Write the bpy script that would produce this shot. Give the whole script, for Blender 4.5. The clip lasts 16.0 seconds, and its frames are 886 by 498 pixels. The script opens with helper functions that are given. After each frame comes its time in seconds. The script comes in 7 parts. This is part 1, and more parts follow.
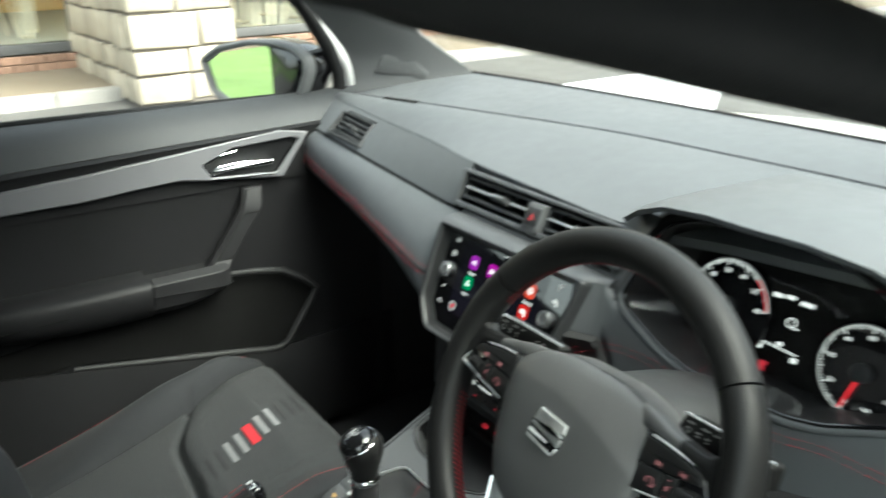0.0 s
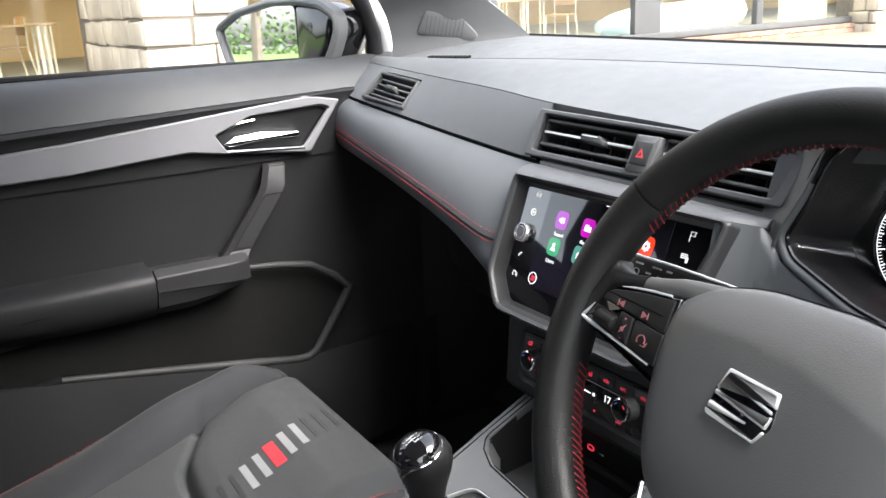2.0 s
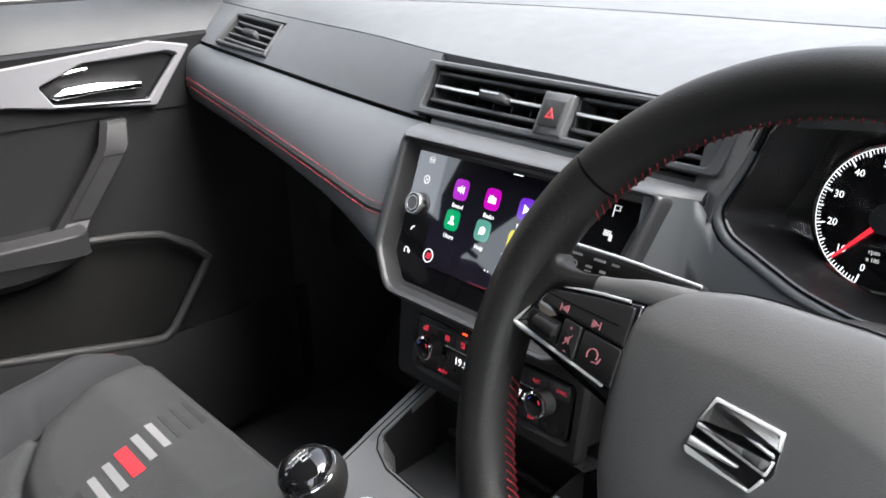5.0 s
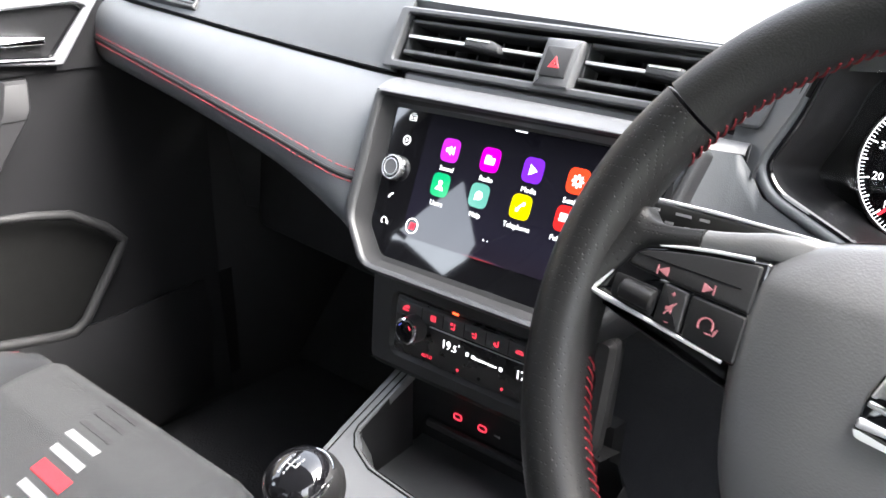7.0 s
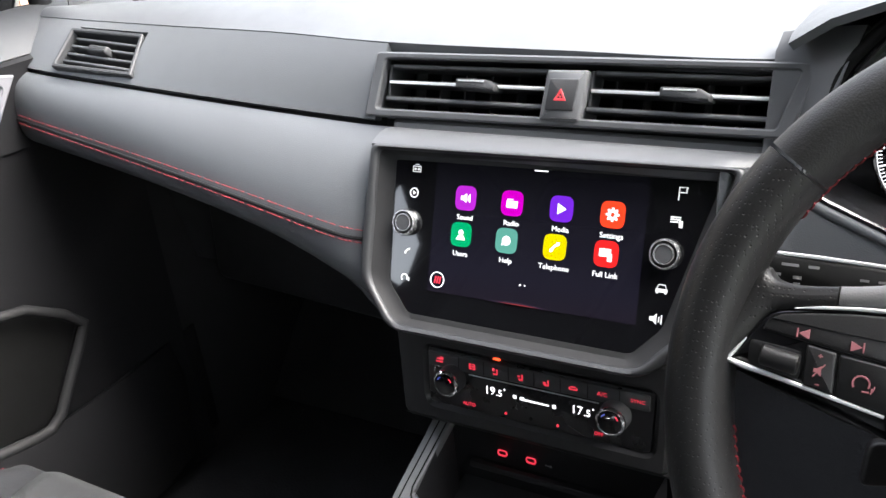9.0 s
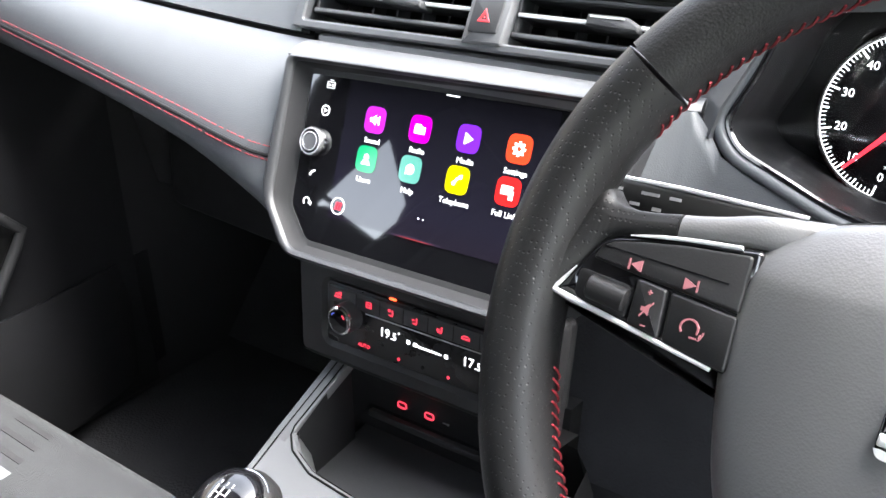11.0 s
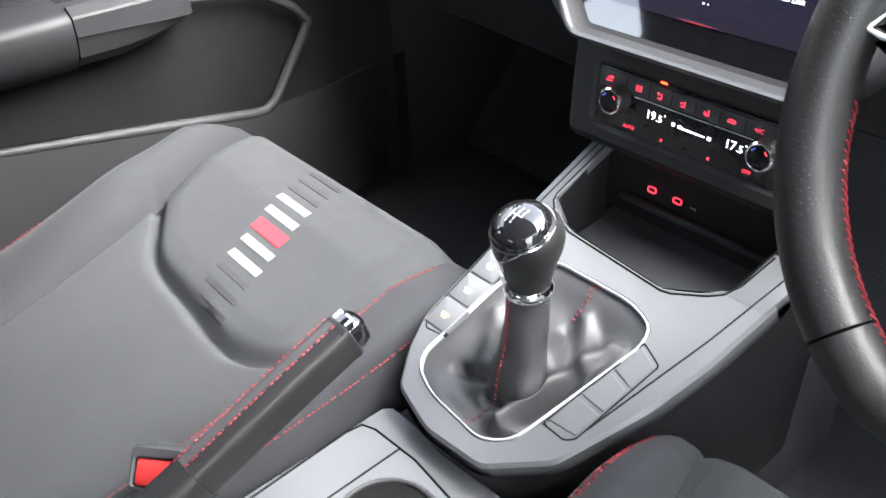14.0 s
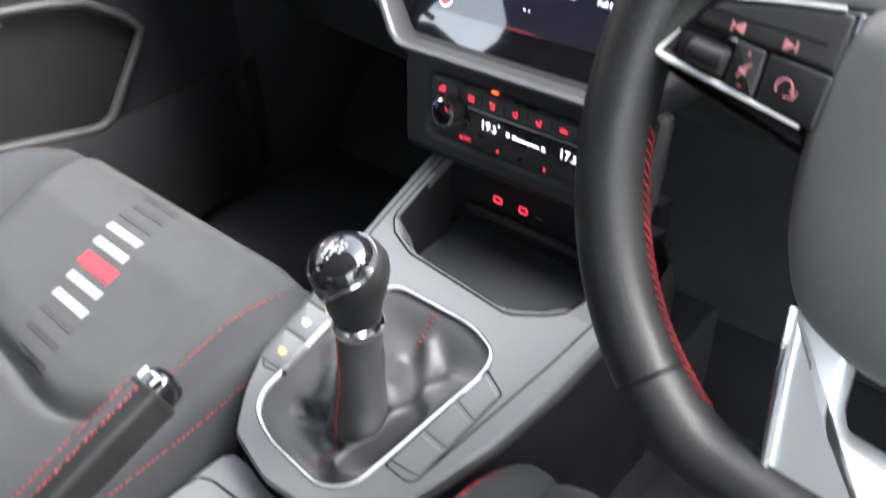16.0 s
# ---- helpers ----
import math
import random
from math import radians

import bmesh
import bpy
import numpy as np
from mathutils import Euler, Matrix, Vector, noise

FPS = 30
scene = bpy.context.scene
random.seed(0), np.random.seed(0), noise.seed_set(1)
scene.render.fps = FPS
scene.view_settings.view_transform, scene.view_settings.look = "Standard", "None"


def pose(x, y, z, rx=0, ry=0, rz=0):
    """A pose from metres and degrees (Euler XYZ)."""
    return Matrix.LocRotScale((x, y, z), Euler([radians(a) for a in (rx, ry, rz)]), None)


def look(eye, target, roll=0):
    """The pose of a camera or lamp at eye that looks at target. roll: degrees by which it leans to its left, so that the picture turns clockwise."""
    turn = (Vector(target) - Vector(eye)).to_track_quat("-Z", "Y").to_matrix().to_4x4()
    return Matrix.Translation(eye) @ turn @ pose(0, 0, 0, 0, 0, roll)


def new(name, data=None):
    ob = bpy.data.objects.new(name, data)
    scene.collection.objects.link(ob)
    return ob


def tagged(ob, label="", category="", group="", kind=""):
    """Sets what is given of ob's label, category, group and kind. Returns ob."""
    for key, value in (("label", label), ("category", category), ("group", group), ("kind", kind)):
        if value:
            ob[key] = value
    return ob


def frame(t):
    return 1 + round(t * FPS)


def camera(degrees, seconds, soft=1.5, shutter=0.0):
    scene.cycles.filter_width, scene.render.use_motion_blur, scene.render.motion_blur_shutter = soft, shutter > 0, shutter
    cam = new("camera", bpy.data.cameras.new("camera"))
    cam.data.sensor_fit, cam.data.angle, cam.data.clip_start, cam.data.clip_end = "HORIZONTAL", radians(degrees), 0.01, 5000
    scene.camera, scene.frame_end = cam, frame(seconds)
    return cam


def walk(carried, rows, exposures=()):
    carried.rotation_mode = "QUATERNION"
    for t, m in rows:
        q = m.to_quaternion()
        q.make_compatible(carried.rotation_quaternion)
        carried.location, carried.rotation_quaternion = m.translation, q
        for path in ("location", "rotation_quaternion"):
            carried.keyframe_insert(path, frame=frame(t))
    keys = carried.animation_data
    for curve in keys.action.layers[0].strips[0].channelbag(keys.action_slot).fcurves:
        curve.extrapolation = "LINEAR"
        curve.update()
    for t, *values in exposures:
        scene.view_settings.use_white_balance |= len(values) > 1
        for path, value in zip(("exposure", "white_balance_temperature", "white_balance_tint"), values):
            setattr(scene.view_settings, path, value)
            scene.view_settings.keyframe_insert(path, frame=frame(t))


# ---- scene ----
cam = camera(55.0, 16.0, shutter=0.4)
PATH = [
    (0, (0.834, -0.677, 1.26), (-0.756, 0.334, 0.592), -1.7),
    (0.5, (0.73, -0.593, 1.19), (-1.004, 0.132, 0.507), -3.3),
    (1, (0.697, -0.57, 1.137), (-1.067, 0.147, 0.525), -5.4),
    (1.5, (0.651, -0.586, 1.108), (-1.057, 0.287, 0.541), -4.3),
    (2, (0.616, -0.617, 1.084), (-1.024, 0.379, 0.52), -2.8),
    (2.5, (0.592, -0.641, 1.086), (-0.988, 0.449, 0.525), -1.9),
    (3, (0.565, -0.632, 1.074), (-0.947, 0.55, 0.511), 0.1),
    (3.5, (0.544, -0.621, 1.072), (-0.916, 0.618, 0.495), 1.7),
    (4, (0.528, -0.632, 1.074), (-0.91, 0.639, 0.509), 1.9),
    (4.5, (0.51, -0.614, 1.078), (-0.913, 0.652, 0.468), 0.7),
    (5, (0.497, -0.569, 1.078), (-0.913, 0.665, 0.378), -1.2),
    (5.2, (0.496, -0.573, 1.071), (-0.916, 0.645, 0.349), -1.3),
    (7.3, (0.346, -0.575, 1.032), (-0.808, 0.902, 0.334), -0.2),
    (7.5, (0.326, -0.564, 1.045), (-0.788, 0.953, 0.368), -1.2),
    (8, (0.302, -0.546, 1.069), (-0.742, 1.021, 0.395), -3.6),
    (8.5, (0.288, -0.576, 1.068), (-0.717, 0.987, 0.327), -5.6),
    (9, (0.271, -0.603, 1.092), (-0.732, 0.929, 0.287), -6.9),
    (9.5, (0.285, -0.597, 1.046), (-0.715, 0.932, 0.231), -3.6),
    (9.7, (0.301, -0.582, 1.033), (-0.696, 0.95, 0.221), -1.7),
    (11.8, (0.341, -0.521, 1.025), (-0.74, 0.93, 0.175), -1.1),
    (12, (0.345, -0.53, 1.007), (-0.725, 0.923, 0.146), 0.1),
    (12.5, (0.36, -0.587, 0.992), (-0.765, 0.746, 0.013), 1.5),
    (13, (0.375, -0.634, 0.986), (-0.839, 0.522, -0.104), 0.1),
    (13.5, (0.375, -0.647, 0.998), (-0.882, 0.431, -0.123), -1.4),
    (14, (0.356, -0.644, 1.013), (-0.924, 0.405, -0.11), -2.7),
    (14.5, (0.329, -0.627, 1.027), (-0.936, 0.453, -0.085), -4.0),
    (15, (0.299, -0.566, 1.078), (-0.909, 0.593, -0.017), -5.6),
    (15.5, (0.311, -0.544, 1.065), (-0.846, 0.658, -0.036), -5.3),
    (16, (0.357, -0.565, 1.014), (-0.754, 0.627, -0.146), -2.1),
]
walk(cam, [(t, look(eye, target, roll)) for t, eye, target, roll in PATH],
     exposures=[(0.0, 2.53, 6500, -6), (0.5, 2.75, 6500, 4), (1.0, 2.98, 6500, 9), (5.0, 2.96, 6500, 9), (7.5, 4.12, 6500, 10), (8.0, 3.3, 6500, 10), (9.0, 3.32, 6500, 10), (9.5, 3.78, 6500, 10), (12.0, 4.20, 6300, 9), (12.5, 3.86, 6300, 9), (13.0, 3.98, 6300, 9), (14.0, 4.42, 6300, 9), (15.0, 4.40, 6300, 9), (15.5, 4.42, 6300, 9), (16.0, 4.10, 6300, 9)])

# ---- world and light: bright overcast ----
world = bpy.data.worlds.new("sky")
scene.world = world
world.use_nodes = True
wn, wl = world.node_tree.nodes, world.node_tree.links
sky = wn.new("ShaderNodeTexSky")
sky.sky_type, sky.sun_disc = "NISHITA", False
sky.sun_elevation, sky.sun_rotation = radians(51), radians(67)
sky.air_density, sky.dust_density, sky.ozone_density = 1.0, 4.0, 1.0
grey = wn.new("ShaderNodeHueSaturation")
grey.inputs["Saturation"].default_value = 0.35
wl.new(sky.outputs[0], grey.inputs["Color"])
wl.new(grey.outputs[0], wn["Background"].inputs["Color"])
wn["Background"].inputs["Strength"].default_value = 0.15
sun = new("sun", bpy.data.lights.new("sun", "SUN"))
sun.data.energy, sun.data.angle, sun.data.color = 1.5, radians(50), (1.0, 0.97, 0.93)
sun.matrix_world = look((6, 2.5, 8), (0, 0, 0))


# ---- materials ----
DIM = 0.15  # lit displays against the daylight


def mat(name, base, rough=0.5, metal=0.0, grain=0.0, depth=0.0002, vary=0.12, broad=5.0, coat=0.0,
        emit=None, glow=0.0, pattern="noise", spec=0.5, sheen=0.0, objvar=0.0, island=0.0):
    """A surface with a base colour, broad stains, fine grain and relief at real size."""
    m = bpy.data.materials.new(name)
    m.use_nodes = True
    n, l = m.node_tree.nodes, m.node_tree.links
    b = n["Principled BSDF"]
    b.inputs["Roughness"].default_value, b.inputs["Metallic"].default_value = rough, metal
    b.inputs["Specular IOR Level"].default_value = spec
    b.inputs["Coat Weight"].default_value, b.inputs["Coat Roughness"].default_value = coat, 0.05
    b.inputs["Sheen Weight"].default_value = sheen
    co = n.new("ShaderNodeTexCoord")
    big = n.new("ShaderNodeTexNoise")
    big.inputs["Scale"].default_value, big.inputs["Detail"].default_value = broad, 5
    l.new(co.outputs["Object"], big.inputs["Vector"])
    ramp = n.new("ShaderNodeMapRange")
    ramp.inputs["From Min"].default_value, ramp.inputs["From Max"].default_value = 0.3, 0.7
    ramp.inputs["To Min"].default_value, ramp.inputs["To Max"].default_value = 1 - vary, 1 + vary
    l.new(big.outputs["Fac"], ramp.inputs["Value"])
    fac = ramp.outputs["Result"]
    if objvar or island:
        info = n.new("ShaderNodeObjectInfo" if objvar else "ShaderNodeNewGeometry")
        r2 = n.new("ShaderNodeMapRange")
        span = objvar or island
        r2.inputs["To Min"].default_value, r2.inputs["To Max"].default_value = 1 - span, 1 + span
        l.new(info.outputs["Random" if objvar else "Random Per Island"], r2.inputs["Value"])
        mul = n.new("ShaderNodeMath")
        mul.operation = "MULTIPLY"
        l.new(fac, mul.inputs[0]), l.new(r2.outputs["Result"], mul.inputs[1])
        fac = mul.outputs[0]
    mix = n.new("ShaderNodeVectorMath")
    mix.operation = "SCALE"
    mix.inputs[0].default_value = base
    l.new(fac, mix.inputs["Scale"])
    l.new(mix.outputs[0], b.inputs["Base Color"])
    rr = n.new("ShaderNodeMapRange")
    rr.inputs["To Min"].default_value, rr.inputs["To Max"].default_value = max(0.02, rough * 0.85), min(1, rough * 1.15)
    mid = n.new("ShaderNodeTexNoise")
    mid.inputs["Scale"].default_value, mid.inputs["Detail"].default_value = broad * 9, 4
    l.new(co.outputs["Object"], mid.inputs["Vector"])
    l.new(mid.outputs["Fac"], rr.inputs["Value"])
    l.new(rr.outputs["Result"], b.inputs["Roughness"])
    if grain:
        if pattern == "cells":
            tex = n.new("ShaderNodeTexVoronoi")
            tex.inputs["Scale"].default_value = grain
            out = tex.outputs["Distance"]
        elif pattern == "dots":
            tex = n.new("ShaderNodeTexVoronoi")
            tex.inputs["Scale"].default_value, tex.inputs["Randomness"].default_value = grain, 0.25
            pit = n.new("ShaderNodeMapRange")
            pit.inputs["From Min"].default_value, pit.inputs["From Max"].default_value = 0.16, 0.26
            l.new(tex.outputs["Distance"], pit.inputs["Value"])
            out = pit.outputs["Result"]
        elif pattern == "weave":
            tex = n.new("ShaderNodeTexWave")
            tex.inputs["Scale"].default_value = grain
            tex.inputs["Distortion"].default_value = 1.5
            tex.bands_direction = "DIAGONAL"
            out = tex.outputs["Fac"]
        else:
            tex = n.new("ShaderNodeTexNoise")
            tex.inputs["Scale"].default_value, tex.inputs["Detail"].default_value = grain, 3
            out = tex.outputs["Fac"]
        l.new(co.outputs["Object"], tex.inputs["Vector"])
        bump = n.new("ShaderNodeBump")
        bump.inputs["Strength"].default_value, bump.inputs["Distance"].default_value = 0.8, depth
        l.new(out, bump.inputs["Height"])
        l.new(bump.outputs["Normal"], b.inputs["Normal"])
    if emit:
        b.inputs["Emission Color"].default_value = (*emit, 1)
        b.inputs["Emission Strength"].default_value = glow * DIM
    return m


def glass(name, tint=(1, 1, 1), gloss=1.0):
    m = bpy.data.materials.new(name)
    m.use_nodes = True
    n, l = m.node_tree.nodes, m.node_tree.links
    n.remove(n["Principled BSDF"])
    tr, gl, mx, fr = n.new("ShaderNodeBsdfTransparent"), n.new("ShaderNodeBsdfGlossy"), n.new("ShaderNodeMixShader"), n.new("ShaderNodeLayerWeight")
    tr.inputs["Color"].default_value = (*tint, 1)
    gl.inputs["Roughness"].default_value = 0.01
    pw = n.new("ShaderNodeMath")
    pw.operation = "POWER"
    pw.inputs[1].default_value = 5.0
    fr.inputs["Blend"].default_value = 0.5
    k = n.new("ShaderNodeMath")
    k.operation = "MULTIPLY_ADD"
    k.inputs[1].default_value, k.inputs[2].default_value = 0.85 * gloss, 0.05 * gloss
    l.new(fr.outputs["Facing"], pw.inputs[0]), l.new(pw.outputs[0], k.inputs[0]), l.new(k.outputs[0], mx.inputs[0])
    l.new(tr.outputs[0], mx.inputs[1]), l.new(gl.outputs[0], mx.inputs[2])
    l.new(mx.outputs[0], n["Material Output"].inputs["Surface"])
    return m


SOFT = mat("soft_dash_skin", (0.074, 0.0785, 0.084), 0.52, grain=1000, depth=0.0001, pattern="cells", vary=0.08)
HARD = mat("hard_black_plastic", (0.034, 0.035, 0.037), 0.5, grain=1100, depth=0.00015, vary=0.1, spec=0.3)
TRIMGREY = mat("dark_grey_plastic", (0.086, 0.088, 0.092), 0.42, grain=1200, depth=0.0001, vary=0.07)
INSERT = mat("charcoal_leatherette", (0.076, 0.081, 0.087), 0.48, grain=1000, depth=0.0001, pattern="cells", vary=0.08)
LEATHER = mat("black_leather", (0.035, 0.035, 0.036), 0.45, grain=900, depth=0.00012, pattern="cells", vary=0.14, spec=0.35)
FABRIC = mat("grey_woven_fabric", (0.0350, 0.0366, 0.0385), 0.9, grain=900, depth=0.00025, pattern="weave", vary=0.05, sheen=0.05, spec=0.15)
BOLSTER = mat("dark_bolster_cloth", (0.0240, 0.0250, 0.0275), 0.85, grain=520, depth=0.0003, vary=0.1, sheen=0.05, spec=0.15)
GLOSSBLACK = mat("piano_black", (0.006, 0.006, 0.007), 0.06, vary=0.05, coat=0.5)
SILVER = mat("satin_silver", (0.140, 0.140, 0.150), 0.50, 0.30, grain=1500, depth=0.00005, vary=0.05)
CHROME = mat("chrome", (0.85, 0.86, 0.87), 0.07, 1.0, vary=0.03)
BRUSHED = mat("satin_chrome", (0.66, 0.67, 0.68), 0.3, 0.45, vary=0.05)
SURROUND = mat("dark_screen_surround", (0.027, 0.028, 0.030), 0.45, grain=1200, depth=0.0001, vary=0.07)
HUB = mat("soft_hub_skin", (0.086, 0.086, 0.088), 0.40, grain=1000, depth=0.00008, pattern="cells", vary=0.08, spec=0.7)
DASHTRIM = mat("charcoal_plastic", (0.060, 0.062, 0.066), 0.42, grain=1200, depth=0.0001, vary=0.07)
# black plastic; on the lower dash its darkness also stands for shade
ROLL = mat("black_plastic_and_dash_shade", (0.023, 0.023, 0.024), 0.55, grain=1100, depth=0.00012, vary=0.1, spec=0.2)
CARPET = mat("black_carpet", (0.045, 0.045, 0.0475), 0.98, grain=260, depth=0.002, vary=0.25, spec=0.05)
RUBBER = mat("black_rubber", (0.012, 0.012, 0.013), 0.75, grain=600, depth=0.0002, spec=0.2)
# near-black that puts the shade of hollows into colour; also used for joints
VOID = mat("shade_and_gap_black", (0.006, 0.006, 0.006), 0.8, vary=0.2, spec=0.1)
STITCH = mat("red_thread", (0.22, 0.010, 0.018), 0.7, grain=3000, depth=0.0002)
WHITEBAR = mat("white_woven_bar", (0.17, 0.172, 0.178), 0.85, grain=700, depth=0.0003)
REDBAR = mat("red_woven_bar", (0.42, 0.016, 0.026), 0.85, grain=700, depth=0.0003)
GREYBAR = mat("raised_grey_bar", (0.016, 0.0163, 0.0175), 0.8, grain=700, depth=0.0003)
REDPLASTIC = mat("red_plastic", (0.55, 0.03, 0.03), 0.4, grain=500, depth=0.0001)
BODYWHITE = mat("white_car_paint", (0.8, 0.81, 0.82), 0.25, vary=0.02, coat=0.8)
HEADLINER = mat("grey_headliner", (0.14, 0.14, 0.145), 0.95, grain=500, depth=0.0004)
PANE = glass("clear_glass")
LENS = glass("clear_lens", gloss=0.6)
SHOULDER = mat("soft_door_skin", (0.036, 0.038, 0.041), 0.6, grain=1000, depth=0.0001, pattern="cells", vary=0.08, spec=0.3)
DOORCARD = mat("black_door_card", (0.0115, 0.0115, 0.0125), 0.5, grain=900, depth=0.00012, pattern="cells", vary=0.14, spec=0.2)
GAITER = mat("supple_black_leather", (0.0105, 0.0105, 0.0108), 0.48, grain=1000, depth=0.00012, pattern="cells", vary=0.14, spec=0.28)
MIRROR = mat("mirror_glass", (0.9, 0.9, 0.9), 0.01, 1.0, vary=0.0)
SCREENGLASS = mat("black_screen_glass", (0.004, 0.004, 0.005), 0.03, vary=0.02, coat=0.6)
PRINTWHITE = mat("white_print", (0.7, 0.7, 0.7), 0.5, emit=(1, 1, 1), glow=0.42)
PRINTPLAIN = mat("plain_white_print", (0.42, 0.42, 0.43), 0.45)
PRINTGREY = mat("grey_print", (0.3, 0.3, 0.3), 0.5)
LEDWHITE = mat("white_display", (0.2, 0.2, 0.2), 0.5, emit=(0.95, 0.97, 1), glow=1.3)
LEDRED = mat("red_backlight", (0.2, 0.01, 0.02), 0.5, emit=(1, 0.05, 0.09), glow=0.6)
LEDORANGE = mat("orange_led", (0.3, 0.05, 0.01), 0.5, emit=(1, 0.07, 0.02), glow=2.2)
PINKPRINT = mat("pink_backlit_print", (0.22, 0.09, 0.10), 0.5, emit=(1, 0.3, 0.35), glow=0.08)


BLACKTRIM = mat("black_lower_trim", (0.017, 0.017, 0.018), 0.5, grain=1100, depth=0.00015, vary=0.1, spec=0.25)
STRAP = mat("black_pull_strap", (0.013, 0.013, 0.014), 0.5, grain=1000, depth=0.00012, vary=0.1, spec=0.2)


# ---- geometry helpers ----
def fr(o, u, v):
    """A local frame: origin, u to the right, v up, and the normal towards the viewer."""
    u = Vector(u).normalized()
    n = u.cross(Vector(v)).normalized()
    v = n.cross(u)
    m = Matrix((u, v, n)).transposed().to_4x4()
    m.translation = Vector(o)
    return m


def put_bm(name, bm, material, smooth=40):
    me = bpy.data.meshes.new(name)
    bmesh.ops.recalc_face_normals(bm, faces=bm.faces)
    bm.to_mesh(me)
    bm.free()
    me.materials.append(material)
    me.shade_smooth()
    me.set_sharp_from_angle(angle=radians(smooth))
    return me


def thing(name, at, label, category, group="", kind=""):
    e = new(name)
    e.empty_display_size = 0.05
    e.location = at
    return tagged(e, label, category, group, kind)


def origin_of(ob):
    """The place of a thing or part before anything has moved it."""
    p = Matrix.Translation(ob.location)
    if ob.parent:
        p = origin_of(ob.parent) @ ob.matrix_parent_inverse @ p
    return p


def part(name, bm, material, parent, label="", smooth=40, kind=""):
    me = bm if isinstance(bm, bpy.types.Mesh) else put_bm(name, bm, material, smooth)
    ob = new(name, me)
    if parent is not None:
        ob.parent = parent
        ob.matrix_parent_inverse = origin_of(parent).inverted()
    return tagged(ob, label, "", "", kind)


def solo(name, bm, material, label, category, group="", kind="", smooth=40):
    ob = part(name, bm, material, None, "", smooth)
    return tagged(ob, label, category, group, kind)


def loft(rows, close_u=False, close_v=False, caps=False, bm=None):
    """A skin over rows of points, all rows alike in number."""
    bm = bm or bmesh.new()
    g = [[bm.verts.new(p) for p in r] for r in rows]
    nr, nc = len(g), len(g[0])
    for i in range(nr if close_v else nr - 1):
        for j in range(nc if close_u else nc - 1):
            a, b, c, d = g[i][j], g[i][(j + 1) % nc], g[(i + 1) % nr][(j + 1) % nc], g[(i + 1) % nr][j]
            if len({a, b, c, d}) == 4:
                bm.faces.new((a, b, c, d))
    if caps and close_u:
        bm.faces.new(list(reversed(g[0])))
        bm.faces.new(g[-1])
    return bm


def thicken(bm, d):
    """Gives an open skin a thickness d behind it."""
    bmesh.ops.recalc_face_normals(bm, faces=bm.faces)
    bmesh.ops.solidify(bm, geom=bm.faces[:], thickness=d)
    return bm


def inset_poly(poly, d):
    out, n = [], len(poly)
    area = sum(poly[i][0] * poly[(i + 1) % n][1] - poly[(i + 1) % n][0] * poly[i][1] for i in range(n))
    s = 1 if area > 0 else -1
    for i in range(n):
        p, a, b = Vector(poly[i]), Vector(poly[i - 1]), Vector(poly[(i + 1) % n])
        e1, e2 = (p - a).normalized(), (b - p).normalized()
        n1, n2 = Vector((-e1.y, e1.x)) * s, Vector((-e2.y, e2.x)) * s
        k = n1 + n2
        k = k / max(0.35, k.dot(n1))
        out.append(tuple(p + k * d))
    return out


def rounded(poly, r, seg=4):
    """A polygon with its corners rounded; r one radius or one for each corner."""
    out, n = [], len(poly)
    for i in range(n):
        p, a, b = Vector(poly[i]), Vector(poly[i - 1]), Vector(poly[(i + 1) % n])
        ri = r[i] if isinstance(r, (list, tuple)) else r
        ri = min(ri, (a - p).length * 0.45, (b - p).length * 0.45)
        s, e = p + (a - p).normalized() * ri, p + (b - p).normalized() * ri
        for k in range(seg + 1):
            t = k / seg
            out.append(tuple((1 - t) ** 2 * s + 2 * t * (1 - t) * p + t * t * e))
    return out


def rect(w, h, cx=0, cy=0):
    return [(cx - w / 2, cy - h / 2), (cx + w / 2, cy - h / 2), (cx + w / 2, cy + h / 2), (cx - w / 2, cy + h / 2)]


def slab(m, poly, h0, h1, bevel=0.0, bm=None):
    """A plate of outline poly in the frame m, from height h0 to h1, its upper rim bevelled."""
    lv = [(poly, h0)]
    if bevel:
        lv += [(poly, h1 - bevel), (inset_poly(poly, bevel * 0.35), h1 - bevel * 0.35), (inset_poly(poly, bevel), h1)]
    else:
        lv += [(poly, h1)]
    return loft([[m @ Vector((x, y, h)) for x, y in q] for q, h in lv], close_u=True, caps=True, bm=bm)


def ring(m, outer, inner, h0, h1, bevel=0.001, bm=None):
    """A frame between two outlines of equal number of points."""
    lv = [(outer, h0), (outer, h1 - bevel), (inset_poly(outer, bevel), h1), (inset_poly(inner, -bevel), h1), (inner, h1 - bevel), (inner, h0)]
    return loft([[m @ Vector((x, y, h)) for x, y in q] for q, h in lv], close_u=True, close_v=True, bm=bm)


def tube(pts, r, seg=10, bm=None, caps=True, squash=None):
    """A tube along points, r one radius or one for each point."""
    pts = [Vector(p) for p in pts]
    rows, up = [], None
    for i, p in enumerate(pts):
        d = (pts[min(i + 1, len(pts) - 1)] - pts[max(i - 1, 0)]).normalized()
        if up is None:
            up = Vector((0, 0, 1)) if abs(d.z) < 0.9 else Vector((0, 1, 0))
        a = d.cross(up).normalized()
        b = a.cross(d)
        up = b
        ri = r[i] if isinstance(r, (list, tuple)) else r
        sq = squash or (1, 1)
        rows.append([p + (a * math.cos(k * math.tau / seg) * sq[0] + b * math.sin(k * math.tau / seg) * sq[1]) * ri for k in range(seg)])
    return loft(rows, close_u=True, caps=caps, bm=bm)


